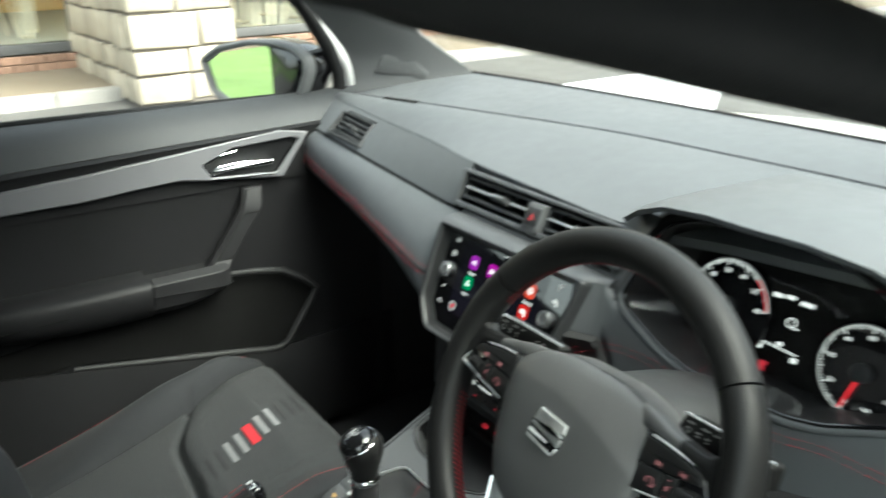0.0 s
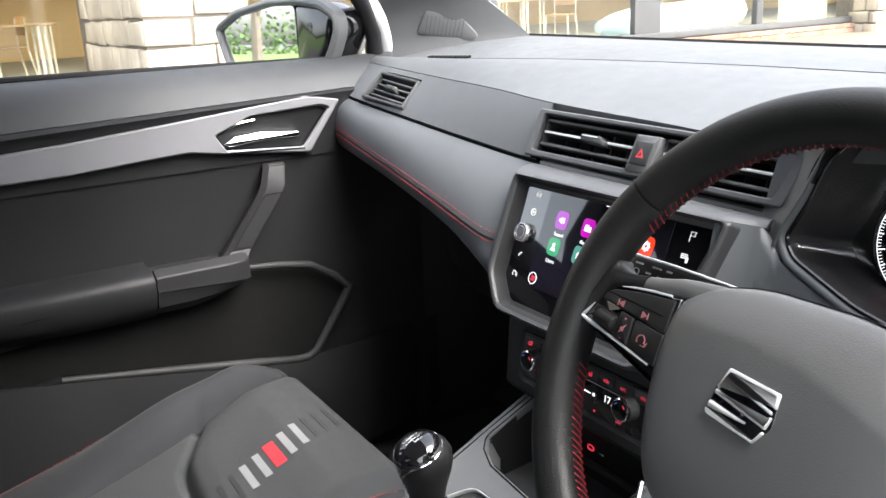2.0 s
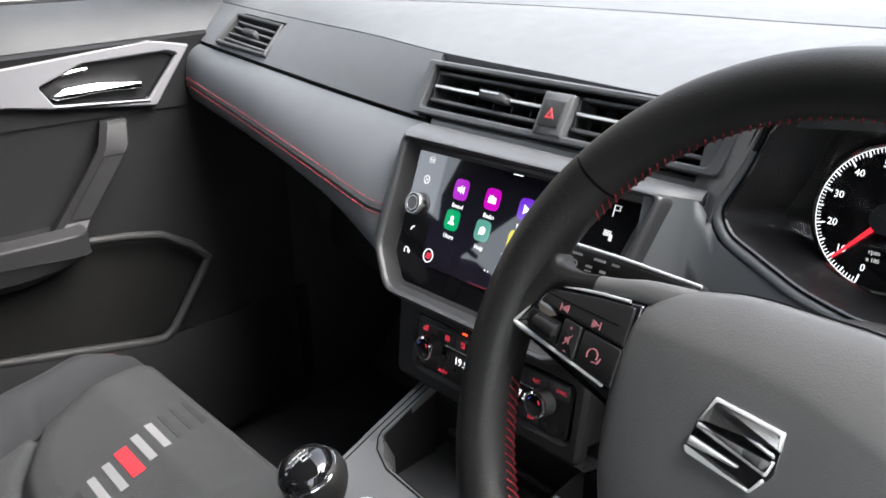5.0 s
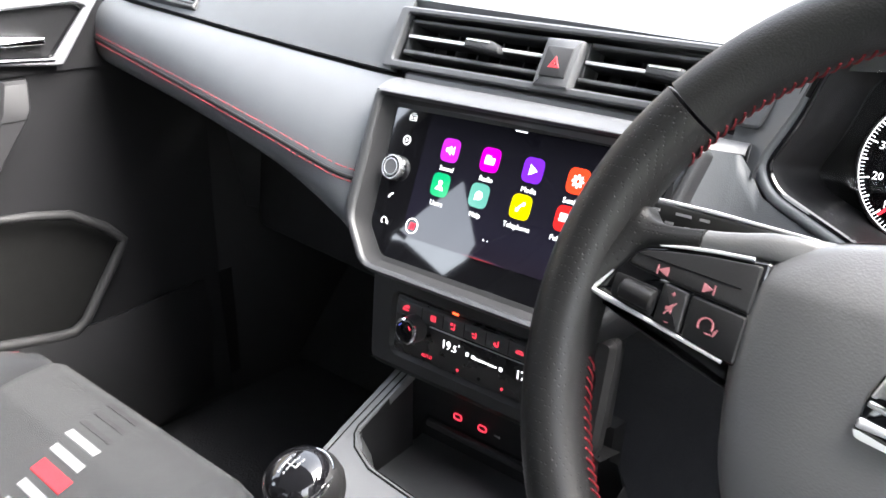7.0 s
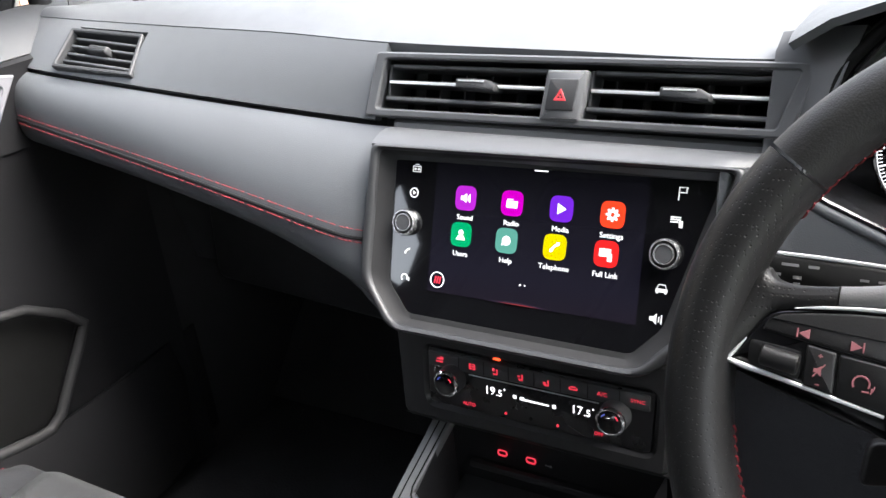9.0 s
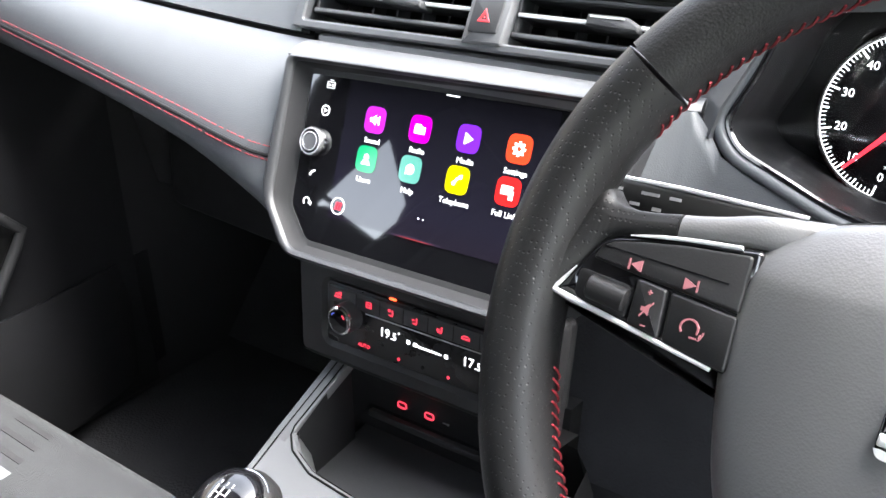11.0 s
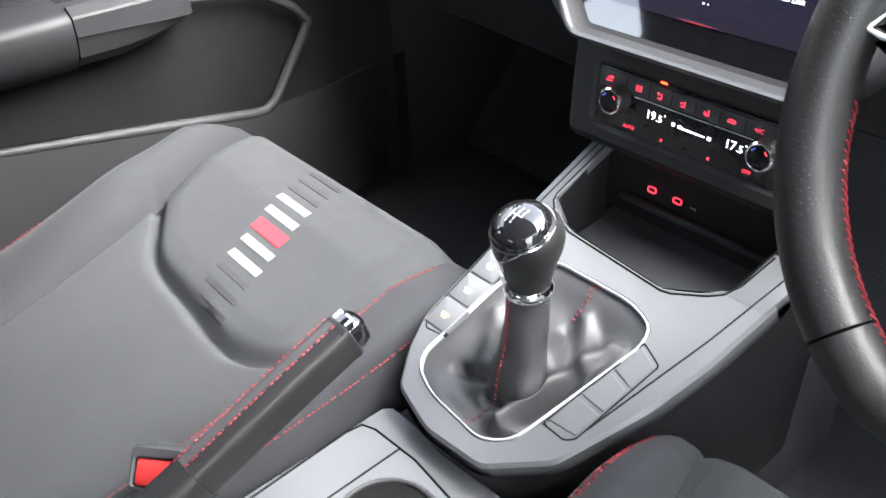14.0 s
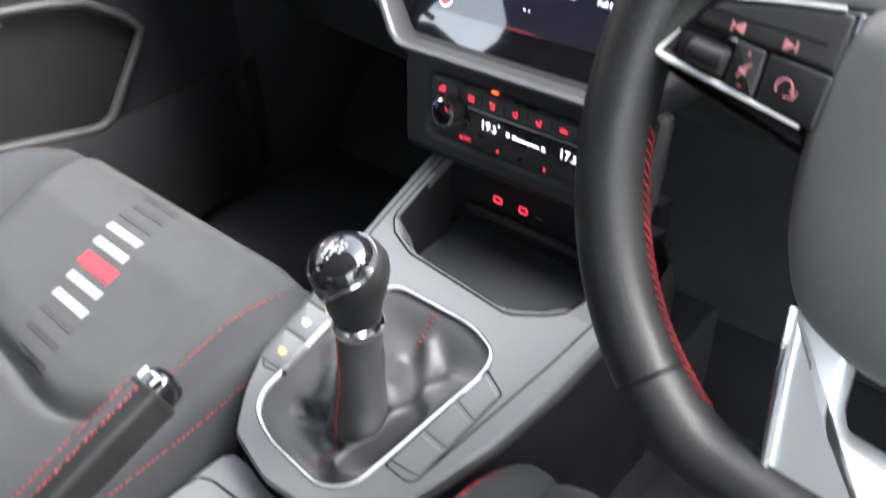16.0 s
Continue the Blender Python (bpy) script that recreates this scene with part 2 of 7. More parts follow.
def lathe(m, prof, seg=28, bm=None):
    """A turned body: prof gives radius and height along the frame's normal."""
    rows = [[m @ Vector((r * math.cos(k * math.tau / seg), r * math.sin(k * math.tau / seg), h)) for k in range(seg)] for r, h in prof]
    return loft(rows, close_u=True, caps=True, bm=bm)


def box(lo, hi, bevel=0.0, bm=None):
    m = Matrix.Translation((0, 0, 0))
    x0, y0, z0 = lo
    x1, y1, z1 = hi
    bm = slab(m, [(x0, y0), (x1, y0), (x1, y1), (x0, y1)], z0, z1, bevel, bm)
    return bm


def spline(table, x):
    """A smooth curve through (x, a, b, ...) rows."""
    xs = [r[0] for r in table]
    n = len(xs)
    i = max(0, min(n - 2, sum(1 for v in xs if v <= x) - 1))
    h = xs[i + 1] - xs[i]
    t = max(0.0, min(1.0, (x - xs[i]) / h))
    res = []
    for k in range(1, len(table[0])):
        p0, p1 = table[i][k], table[i + 1][k]
        m0 = (p1 - table[i - 1][k]) / (xs[i + 1] - xs[i - 1]) * h if i else (p1 - p0)
        m1 = (table[i + 2][k] - p0) / (xs[i + 2] - xs[i]) * h if i + 2 < n else (p1 - p0)
        res.append((2 * t**3 - 3 * t**2 + 1) * p0 + (t**3 - 2 * t**2 + t) * m0 + (3 * t**2 - 2 * t**3) * p1 + (t**3 - t**2) * m1)
    return res


def curve_pts(ctrl, n):
    """n points along a smooth line through ctrl."""
    tab = [(float(i), *p) for i, p in enumerate(ctrl)]
    return [Vector(spline(tab, (len(ctrl) - 1) * k / (n - 1))) for k in range(n)]


def span(a, b, n):
    return [a + (b - a) * i / (n - 1) for i in range(n)]


def writing(text, size, m, material, parent, name="lettering", depth=0.0003, align="CENTER"):
    cu = bpy.data.curves.new(name, "FONT")
    cu.body, cu.size, cu.extrude, cu.align_x, cu.align_y = text, size, depth, align, "CENTER"
    cu.resolution_u = 2
    ob = bpy.data.objects.new(name, cu)
    scene.collection.objects.link(ob)
    bpy.context.view_layer.update()
    me = bpy.data.meshes.new_from_object(ob.evaluated_get(bpy.context.evaluated_depsgraph_get()))
    bpy.data.objects.remove(ob)
    me.transform(m)
    me.materials.clear()
    me.materials.append(material)
    return part(name, me, material, parent)


def bars(m, items, h0, h1, bm=None):
    """Small plain bars and marks: (cx, cy, w, h) or outlines."""
    bm = bm or bmesh.new()
    for it in items:
        poly = rect(it[2], it[3], it[0], it[1]) if not isinstance(it[0], (tuple, list)) else it
        slab(m, poly, h0, h1, 0, bm)
    return bm


def at(m, x, y, z=0.0):
    return m @ Matrix.Translation((x, y, z))


def stitches(path, length, gap, r, bm=None, lift=0.0):
    """Short threads along a line."""
    bm = bm or bmesh.new()
    pts = [Vector(p) for p in path]
    acc = 0.0
    for a, b in zip(pts, pts[1:]):
        d = (b - a).length
        while acc < d:
            p, q = a.lerp(b, acc / d), a.lerp(b, min(1, (acc + length) / d))
            tube([p, p.lerp(q, 0.5) + Vector((0, -0.0006, 0.0006)), q], [r * 0.7, r, r * 0.7], 5, bm)
            acc += length + gap
        acc -= d
    return bm

# ---- dashboard ----
KNOBRIM = mat("knurled_silver", (0.55, 0.55, 0.56), 0.25, 0.85, grain=1800, depth=0.0004, vary=0.1)
WB = [(-0.70, 0.29, 1.018), (-0.62, 0.335, 1.014), (-0.3, 0.39, 1.005), (0.0, 0.41, 1.0), (0.3, 0.39, 1.002), (0.62, 0.335, 1.01), (0.72, 0.29, 1.012)]
SEAM = [(-0.70, 0.085, 0.99), (-0.59, 0.11, 0.992), (-0.3, 0.16, 0.996), (-0.08, 0.215, 0.9925), (0.1, 0.237, 0.989), (0.32, 0.24, 0.989), (0.52, 0.22, 0.989), (0.72, 0.16, 0.985)]
C2 = [(-0.70, 0.055, 0.987), (-0.6, 0.048, 0.982), (-0.45, 0.04, 0.975), (-0.3, 0.031, 0.969), (-0.17, 0.018, 0.962), (0.0, 0.010, 0.9565), (0.17, 0.007, 0.9515), (0.3, 0.025, 0.959), (0.72, 0.06, 0.975)]
C3 = [(-0.70, -0.005, 0.94), (-0.62, -0.008, 0.932), (-0.5, -0.01, 0.922), (-0.4, -0.012, 0.914), (-0.257, -0.016, 0.904), (-0.16, -0.019, 0.899), (0.0, -0.02, 0.897), (0.18, -0.018, 0.893)]
C4 = [(-0.70, -0.028, 0.890), (-0.64, -0.034, 0.882), (-0.455, -0.050, 0.857), (-0.286, -0.070, 0.836), (-0.174, -0.083, 0.821), (-0.147, -0.079, 0.817), (-0.13, -0.077, 0.814)]
C5 = [(-0.70, 0.022, 0.845), (-0.455, 0.002, 0.815), (-0.286, -0.024, 0.790), (-0.174, -0.060, 0.766), (-0.147, -0.074, 0.758), (-0.13, -0.080, 0.752)]
C6 = [(-0.70, 0.13, 0.80), (-0.455, 0.11, 0.775), (-0.286, 0.09, 0.75), (-0.174, 0.05, 0.735), (-0.13, 0.0, 0.725)]


def cp(table, x, dy=0.0, dz=0.0):
    y, z = spline(table, x)
    return Vector((x, y + dy, z + dz))


def between(a, b, t, bulge=0.0, way=(0, -0.6, 0.8)):
    return a.lerp(b, t) + Vector(way) * (bulge * 4 * t * (1 - t))


dash = thing("dashboard", (0, 0.1, 0.7), "black soft-skinned dashboard with charcoal insert and double red stitching", "dashboard")
xs = span(-0.70, 0.72, 64)
part("front_top_pad", thicken(loft([[between(cp(SEAM, x, 0.0085, 0.0), cp(WB, x), t, 0.006, (0, 0, 1)) for t in span(0, 1, 7)] for x in xs]), 0.012), SOFT, dash)
part("seam_channel", loft([[cp(SEAM, x, -0.006, -0.006), cp(SEAM, x, 0.012, -0.006)] for x in xs]), VOID, dash)
part("main_top_pad", thicken(loft([[between(cp(C2, x), cp(SEAM, x), t, 0.007, (0, -0.3, 1)) for t in span(0, 1, 10)] for x in xs]), 0.012), SOFT, dash)
for x0, x1, t0, t1, nx in ((-0.70, -0.607, 0, 1, 8), (-0.4895, -0.166, 0, 1, 24), (-0.607, -0.4895, 0, 0.14, 10), (-0.607, -0.4895, 0.87, 1, 10)):
    part("upper_panel", thicken(loft([[between(cp(C2, x, -0.0005, -0.001), cp(C3, x, 0.001, 0.003), t, 0.003) for t in span(t0, t1, 6)] for x in span(x0, x1, nx)]), 0.01), SOFT, dash)
part("panel_groove", loft([[cp(C3, x, 0.012, 0.004), cp(C3, x, 0.008, -0.006)] for x in span(-0.70, -0.16, 30)]), VOID, dash)
xi = span(-0.70, -0.136, 36)
part("insert_panel", thicken(loft([[between(cp(C3, x, 0, -0.002), cp(C4, x), t, 0.010) for t in span(0, 1, 9)] for x in xi]), 0.01), INSERT, dash, "charcoal leatherette insert with red stitching")
part("lower_roll", thicken(loft([[between(cp(C4, x, 0.0, -0.003), cp(C5, x), t, 0.017, (0, -0.8, -0.5)) for t in span(0, 1, 12)] for x in xi]), 0.01), INSERT, dash, "padded lower edge of the insert", smooth=70)
# darker than the insert: shade under the roll is put into the colour
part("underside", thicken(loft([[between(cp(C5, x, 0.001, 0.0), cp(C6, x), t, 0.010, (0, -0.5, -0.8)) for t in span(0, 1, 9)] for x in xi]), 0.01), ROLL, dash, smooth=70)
st = []
for off in (-0.0065, 0.0065):
    line = [between(cp(C3, x, 0, -0.002), cp(C4, x), 1 - 0.0024 / 0.055, 0.010) + Vector((0, -0.0012, 0.0012)) if off > 0 else cp(C4, x, -0.0034, -0.0040) for x in span(-0.665, -0.1505, 60)]
    st.append(line)
bm = bmesh.new()
for line in st:
    stitches(line, 0.0044, 0.0008, 0.00062, bm)
part("red_stitching", bm, STITCH, dash, "double row of red stitching", kind="stuff")
part("stitch_channel", tube([cp(C4, x, -0.0006, -0.0014) for x in span(-0.68, -0.145, 50)], 0.0016, 6), RUBBER, dash)
def shelf_edge(x):
    k = max(0.0, min(1.0, (x - 0.138) / 0.034))
    k = k * k * (3 - 2 * k)
    return Vector((x, -0.054 + 0.024 * k, 0.893 - 0.006 * k))


part("center_shelf", thicken(loft([[cp(C3, x, 0.006, 0.0040), cp(C3, x, 0.0015, 0.0022)] + [between(cp(C3, x, 0, -0.002), shelf_edge(x), t, 0.004, (0, 0, 1)) for t in span(0, 1, 7)] for x in span(-0.1465, 0.172, 30)]), 0.012), DASHTRIM, dash)
# small speaker slots beside the screen pillar
for k in range(9):
    c = cp(SEAM, -0.575 + 0.0105 * k, -0.012, 0.0035)
    part("speaker_slot", tube([c + Vector((0, -0.005, -0.0006)), c + Vector((0.002, 0.005, 0.0006))], 0.0021, 6), VOID, dash)
# glovebox, lower centre and driver's lower dash
part("glovebox_lid", slab(fr((-0.40, 0.150, 0.665), (1, -0.10, 0), (0, 0.10, 1)), rounded(rect(0.44, 0.14), 0.02), -0.02, 0.006, 0.006), ROLL, dash, "black glovebox lid")
part("glovebox_latch", slab(fr((-0.30, 0.143, 0.705), (1, -0.10, 0), (0, 0.10, 1)), rounded(rect(0.09, 0.022), 0.006), 0.0, 0.010, 0.004), ROLL, dash)
part("footwell_panel", loft([[(x, 0.16, 0.78), (x, 0.20, 0.60), (x, 0.44, 0.48)] for x in span(-0.72, 0.74, 6)]), CARPET, dash)
# driver's side: panel right of the screen and below the dials
DRIVER_EDGE = [(x, shelf_edge(x).y - 0.0005, shelf_edge(x).z) for x in span(0.139, 0.170, 8)] + [(0.176, -0.0275, 0.877), (0.187, -0.0300, 0.861), (0.205, -0.0315, 0.852), (0.23, -0.0330, 0.842), (0.252, -0.0350, 0.834), (0.292, -0.0370, 0.824),
               (0.352, -0.0370, 0.822), (0.412, -0.0370, 0.824), (0.452, -0.0350, 0.834), (0.517, -0.0300, 0.861), (0.56, -0.02, 0.88), (0.7, -0.01, 0.89)]


def on_driver_panel(x, z):
    ye, ze = spline(DRIVER_EDGE, x)
    d = max(0.0, ze - z)
    return Vector((x, ye - (0.004 * d / 0.015 if d < 0.015 else 0.004 + 0.008 * (d - 0.015) / 0.035) - 0.0012, z))


part("driver_side_panel", thicken(loft([[(x, y, z), (x, y - 0.004, z - 0.015), (x, y - 0.0097, z - 0.04), (x, y - 0.0143, z - 0.060)] for x, y, z in DRIVER_EDGE]), 0.01), INSERT, dash, smooth=85)
# lower half in the darker colour, as painted shade of the knee space
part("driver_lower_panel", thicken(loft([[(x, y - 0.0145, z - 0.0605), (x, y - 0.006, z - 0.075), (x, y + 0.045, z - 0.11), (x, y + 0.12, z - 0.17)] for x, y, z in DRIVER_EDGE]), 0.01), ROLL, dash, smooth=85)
part("driver_outer_face", thicken(loft([[(x, 0.045, 0.975), (x, 0.0, 0.93), (x, -0.02, 0.87)] for x in span(0.535, 0.72, 6)]), 0.01), SOFT, dash)
bm = bmesh.new()
for off in (0, 0.007):
    zs = [(0.145, 0.810), (0.2, 0.825), (0.26, 0.8265), (0.30, 0.8165), (0.352, 0.8150), (0.41, 0.8165), (0.46, 0.826), (0.53, 0.829)]
    stitches([on_driver_panel(x, spline(zs, x)[0] - off) for x in span(0.147, 0.53, 90)], 0.0044, 0.0008, 0.00062, bm)
part("driver_stitching", bm, STITCH, dash, "double row of red stitching", kind="stuff")

# ---- central air vents with the hazard switch ----
def slat(m, x0, x1, v, depth, mt, parent, name="slat", tip=None):
    bm = slab(at(m, 0, v, 0), rounded([(x0, -0.0022), (x1, -0.0022), (x1, 0.0022), (x0, 0.0022)], 0.0012, 2), -depth, -0.002, 0.001)
    s = part(name, bm, mt, parent)
    if tip:
        part("chrome_strip", slab(at(m, 0, v, 0), rect(x1 - x0 - 0.004, 0.0026, (x0 + x1) / 2, 0), -0.004, -0.0008, 0.0005), tip, s, "bright silver strip")
    return s


VM = fr((0, -0.006, 0.930), (1, 0, 0), (0, 0.40, 1))
vent = thing("center_air_vent", (0, 0, 0.9), "grey-framed double air vent with silver slats and hazard switch", "air vent")
vo = [(-0.176, -0.0275), (0.175, -0.0297), (0.189, 0.0215), (-0.1675, 0.0280)]
vi = [(-0.164, -0.0205), (0.166, -0.0235), (0.178, 0.0160), (-0.1575, 0.0220)]
part("frame", ring(VM, rounded(vo, 0.004), rounded(vi, 0.003), -0.02, 0.004, 0.0015), DASHTRIM, vent)
# near-black plate: the duct's inner darkness is painted, not deep
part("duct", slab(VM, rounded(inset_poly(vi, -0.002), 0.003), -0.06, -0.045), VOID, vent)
part("duct_wall", ring(VM, rounded(inset_poly(vi, -0.003), 0.003), rounded(vi, 0.003), -0.05, -0.004, 0.0005), HARD, vent)
VS = VM @ Matrix.Rotation(-0.0175, 4, "Z")
for x0, x1, tab in ((-0.157, -0.007, -0.068), (0.028, 0.169, 0.102)):
    slat(VS, x0 + 0.003, x1, 0.0135, 0.03, ROLL, vent, tip=HARD)
    slat(VS, x0, x1, 0.0, 0.03, ROLL, vent, tip=BRUSHED)
    slat(VS, x0 - 0.002, x1, -0.0140, 0.03, ROLL, vent, tip=DASHTRIM)
    for e in (x0 + 0.001, x1 - 0.001):
        part("slat_bracket", slab(VS, rect(0.0026, 0.03, e, 0), -0.02, -0.0025, 0.0008), HARD, vent)
    for k in range(6):
        xx = x0 + (x1 - x0) * (k + 0.5) / 6
        part("vane", slab(VS, rect(0.0018, 0.038, xx, 0), -0.044, -0.028), HARD, vent)
    t = part("adjuster_tab", slab(VS, rounded([(tab - 0.018, -0.0035), (tab + 0.008, -0.0050), (tab + 0.019, -0.0048), (tab + 0.019, 0.0005), (tab + 0.010, 0.0048), (tab - 0.018, 0.0048)], 0.0018), -0.01, 0.006, 0.002), HARD, vent)
    part("tab_edge", slab(VS, rect(0.024, 0.0012, tab - 0.003, 0.0030), 0.005, 0.0066), BRUSHED, t)
HZ = at(VM, 0.0095, -0.0045)
hz = part("hazard_housing", slab(HZ, rounded([(-0.0180, -0.0200), (0.0150, -0.0200), (0.0195, 0.0185), (-0.0140, 0.0185)], 0.002), -0.03, 0.0065, 0.002), TRIMGREY, vent, "grey housing of the hazard switch")
hb = part("hazard_button", slab(HZ, rounded([(-0.0138, -0.0125), (0.0108, -0.0125), (0.0136, 0.0120), (-0.0108, 0.0120)], 0.002), 0.0, 0.0076, 0.0012), HARD, hz)
HAZ = mat("red_triangle", (0.5, 0.03, 0.04), 0.5, emit=(1, 0.1, 0.12), glow=0.13)
tri_o = [(-0.0063, -0.0050), (0.0043, -0.0050), (-0.0004, 0.0045)]
part("warning_triangle", ring(HZ, tri_o, inset_poly(tri_o, 0.0017), 0.0070, 0.0079, 0.0002), HAZ, hb)
tri_i = inset_poly(tri_o, 0.0026)
part("warning_triangle", ring(HZ, tri_i, inset_poly(tri_i, 0.0008), 0.0070, 0.0079, 0.0001), HAZ, hb)

# ---- passenger's side air vent ----
PM = fr((-0.556, 0.0130, 0.9535), (1, 0.0, -0.09), (0.0, 1.15, 1.0))
pv = thing("side_air_vent", (-0.56, 0.02, 0.93), "black slatted side air vent at the dashboard end", "air vent")
po = [(-0.0535, -0.0285), (0.0740, -0.0255), (0.0590, 0.0275), (-0.0560, 0.0255)]
pi = inset_poly(po, 0.005)
part("frame", ring(PM, rounded(po, 0.003), rounded(pi, 0.002), -0.015, 0.004, 0.0012), HARD, pv)
# plate in shade colour closes the side duct
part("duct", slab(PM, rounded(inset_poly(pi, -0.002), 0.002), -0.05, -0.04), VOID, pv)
for k, vv in enumerate((-0.0155, -0.006, 0.0045, 0.0145)):
    slat(PM, -0.0475, 0.067 - 0.33 * (vv + 0.0155), vv, 0.03, ROLL, pv, tip=DASHTRIM)
part("adjuster_tab", slab(PM, rounded(rect(0.03, 0.009, 0.006, 0.001), 0.003), -0.01, 0.007, 0.003), HARD, pv)

# ---- infotainment unit ----
SM = fr((0, -0.0735, 0.82), (1, 0, 0), (0, 0.40, 1))
head = thing("infotainment_unit", (0, -0.07, 0.74), "eight-inch black glass touchscreen with lit app icons and two knobs", "car display")
gl = [(-0.129, 0.0665), (-0.126, -0.040), (-0.104, -0.0655), (0.090, -0.0655), (0.112, -0.042), (0.143, 0.0685)]
so = [(-0.147, 0.0755), (-0.150, -0.034), (-0.116, -0.0775), (0.102, -0.0775), (0.134, -0.042), (0.157, 0.0755)]
gr, sr = rounded(gl[::-1], 0.006), rounded(so[::-1], [0.006, 0.012, 0.014, 0.014, 0.014, 0.006])
mix = [[(a[0] + (b[0] - a[0]) * k, a[1] + (b[1] - a[1]) * k) for a, b in zip(sr, gr)] for k in (0.10, 0.24, 0.42, 0.50)]
lip = [(sr, -0.05), (sr, 0.0075), (mix[0], 0.0108), (mix[1], 0.0125), (mix[2], 0.0112), (mix[3], 0.0085), (mix[3], -0.02)]
part("surround", loft([[SM @ Vector((x, y, h)) for x, y in q] for q, h in lip], close_u=True), SURROUND, head, "dark grey plastic surround", smooth=70)
part("inner_bevel", loft([[SM @ Vector((x, y, h)) for x, y in q] for q, h in ((mix[2], 0.0060), (mix[3], 0.0078), (inset_poly(gr, -0.0012), 0.0014), (inset_poly(gr, 0.003), 0.0006), (inset_poly(gr, 0.003), -0.01))], close_u=True), ROLL, head, "black inner bevel")
part("screen_glass", slab(SM, inset_poly(gr, 0.002), -0.01, 0.0, 0.0), SCREENGLASS, head)
# lit display area with its gradient
dm = bpy.data.materials.new("lit_display")
dm.use_nodes = True
dn, dl = dm.node_tree.nodes, dm.node_tree.links
db = dn["Principled BSDF"]
db.inputs["Base Color"].default_value, db.inputs["Roughness"].default_value = (0.004, 0.004, 0.005, 1), 0.03
tc, sep, cr = dn.new("ShaderNodeTexCoord"), dn.new("ShaderNodeSeparateXYZ"), dn.new("ShaderNodeValToRGB")
dl.new(tc.outputs["Generated"], sep.inputs[0])
dl.new(sep.outputs["Z"], cr.inputs["Fac"])
cr.color_ramp.elements[0].position, cr.color_ramp.elements[0].color = 0.0, (0.020, 0.014, 0.028, 1)
cr.color_ramp.elements[1].position, cr.color_ramp.elements[1].color = 1.0, (0.004, 0.004, 0.006, 1)
e2 = cr.color_ramp.elements.new(0.2)
e2.color = (0.018, 0.016, 0.034, 1)
dl.new(cr.outputs[0], db.inputs["Emission Color"])
db.inputs["Emission Strength"].default_value = 0.36 * DIM
disp = part("display", slab(SM, rect(0.176, 0.105, 0.002, 0.0115), -0.002, 0.0004), dm, head, "dark blue lit home screen")
gm = bpy.data.materials.new("red_arc_glow")
gm.use_nodes = True
gn, gk = gm.node_tree.nodes, gm.node_tree.links
gb = gn["Principled BSDF"]
gb.inputs["Base Color"].default_value, gb.inputs["Roughness"].default_value = (0.004, 0.003, 0.003, 1), 0.05
gc, gs, gx = gn.new("ShaderNodeTexCoord"), gn.new("ShaderNodeVectorMath"), gn.new("ShaderNodeValToRGB")
gs.operation = "DISTANCE"
gs.inputs[1].default_value = (0.5, 0.5, 0.0)
gk.new(gc.outputs["Generated"], gs.inputs[0]), gk.new(gs.outputs["Value"], gx.inputs["Fac"])
gx.color_ramp.elements[0].color, gx.color_ramp.elements[1].color = (1.0, 0.06, 0.02, 1), (0.02, 0.014, 0.03, 1)
gx.color_ramp.elements[1].position = 0.55
gk.new(gx.outputs[0], gb.inputs["Emission Color"])
gb.inputs["Emission Strength"].default_value = DIM
part("red_arc", slab(SM, [(-0.030, -0.041), (0.024, -0.041), (0.012, -0.0395), (-0.004, -0.0388), (-0.018, -0.0392)], 0.0004, 0.0007), gm, disp)


def icon_mat(name, c):
    return mat(name, (c[0] * 0.1, c[1] * 0.1, c[2] * 0.1), 0.1, emit=c, glow=0.85, vary=0.02)


IC = {"purple": (0.42, 0.02, 0.55), "magenta": (0.55, 0.0, 0.48), "violet": (0.16, 0.02, 0.62), "orange_red": (0.9, 0.06, 0.02), "green": (0.0, 0.36, 0.13),
      "teal": (0.10, 0.34, 0.28), "yellow": (0.72, 0.6, 0.0), "red": (0.8, 0.02, 0.02)}
ICM = {k: icon_mat(k + "_icon", c) for k, c in IC.items()}
apps = [("Sound", -0.057, 0.0372, "purple"), ("Radio", -0.016, 0.0368, "magenta"), ("Media", 0.025, 0.0364, "violet"), ("Settings", 0.065, 0.036, "orange_red"),
        ("Users", -0.0585, 0.008, "green"), ("Help", -0.018, 0.0076, "teal"), ("Telephone", 0.0225, 0.0074, "yellow"), ("Full Link", 0.063, 0.0072, "red")]


def disc(r, cx=0, cy=0, n=20, a0=0.0, a1=math.tau):
    full = abs(a1 - a0 - math.tau) < 1e-6
    return [(cx + r * math.cos(a0 + (a1 - a0) * k / (n if full else n - 1)), cy + r * math.sin(a0 + (a1 - a0) * k / (n if full else n - 1))) for k in range(n)]


def arc_band(r0, r1, a0, a1, cx=0, cy=0, n=10):
    return disc(r1, cx, cy, n, a0, a1) + disc(r0, cx, cy, n, a0, a1)[::-1]


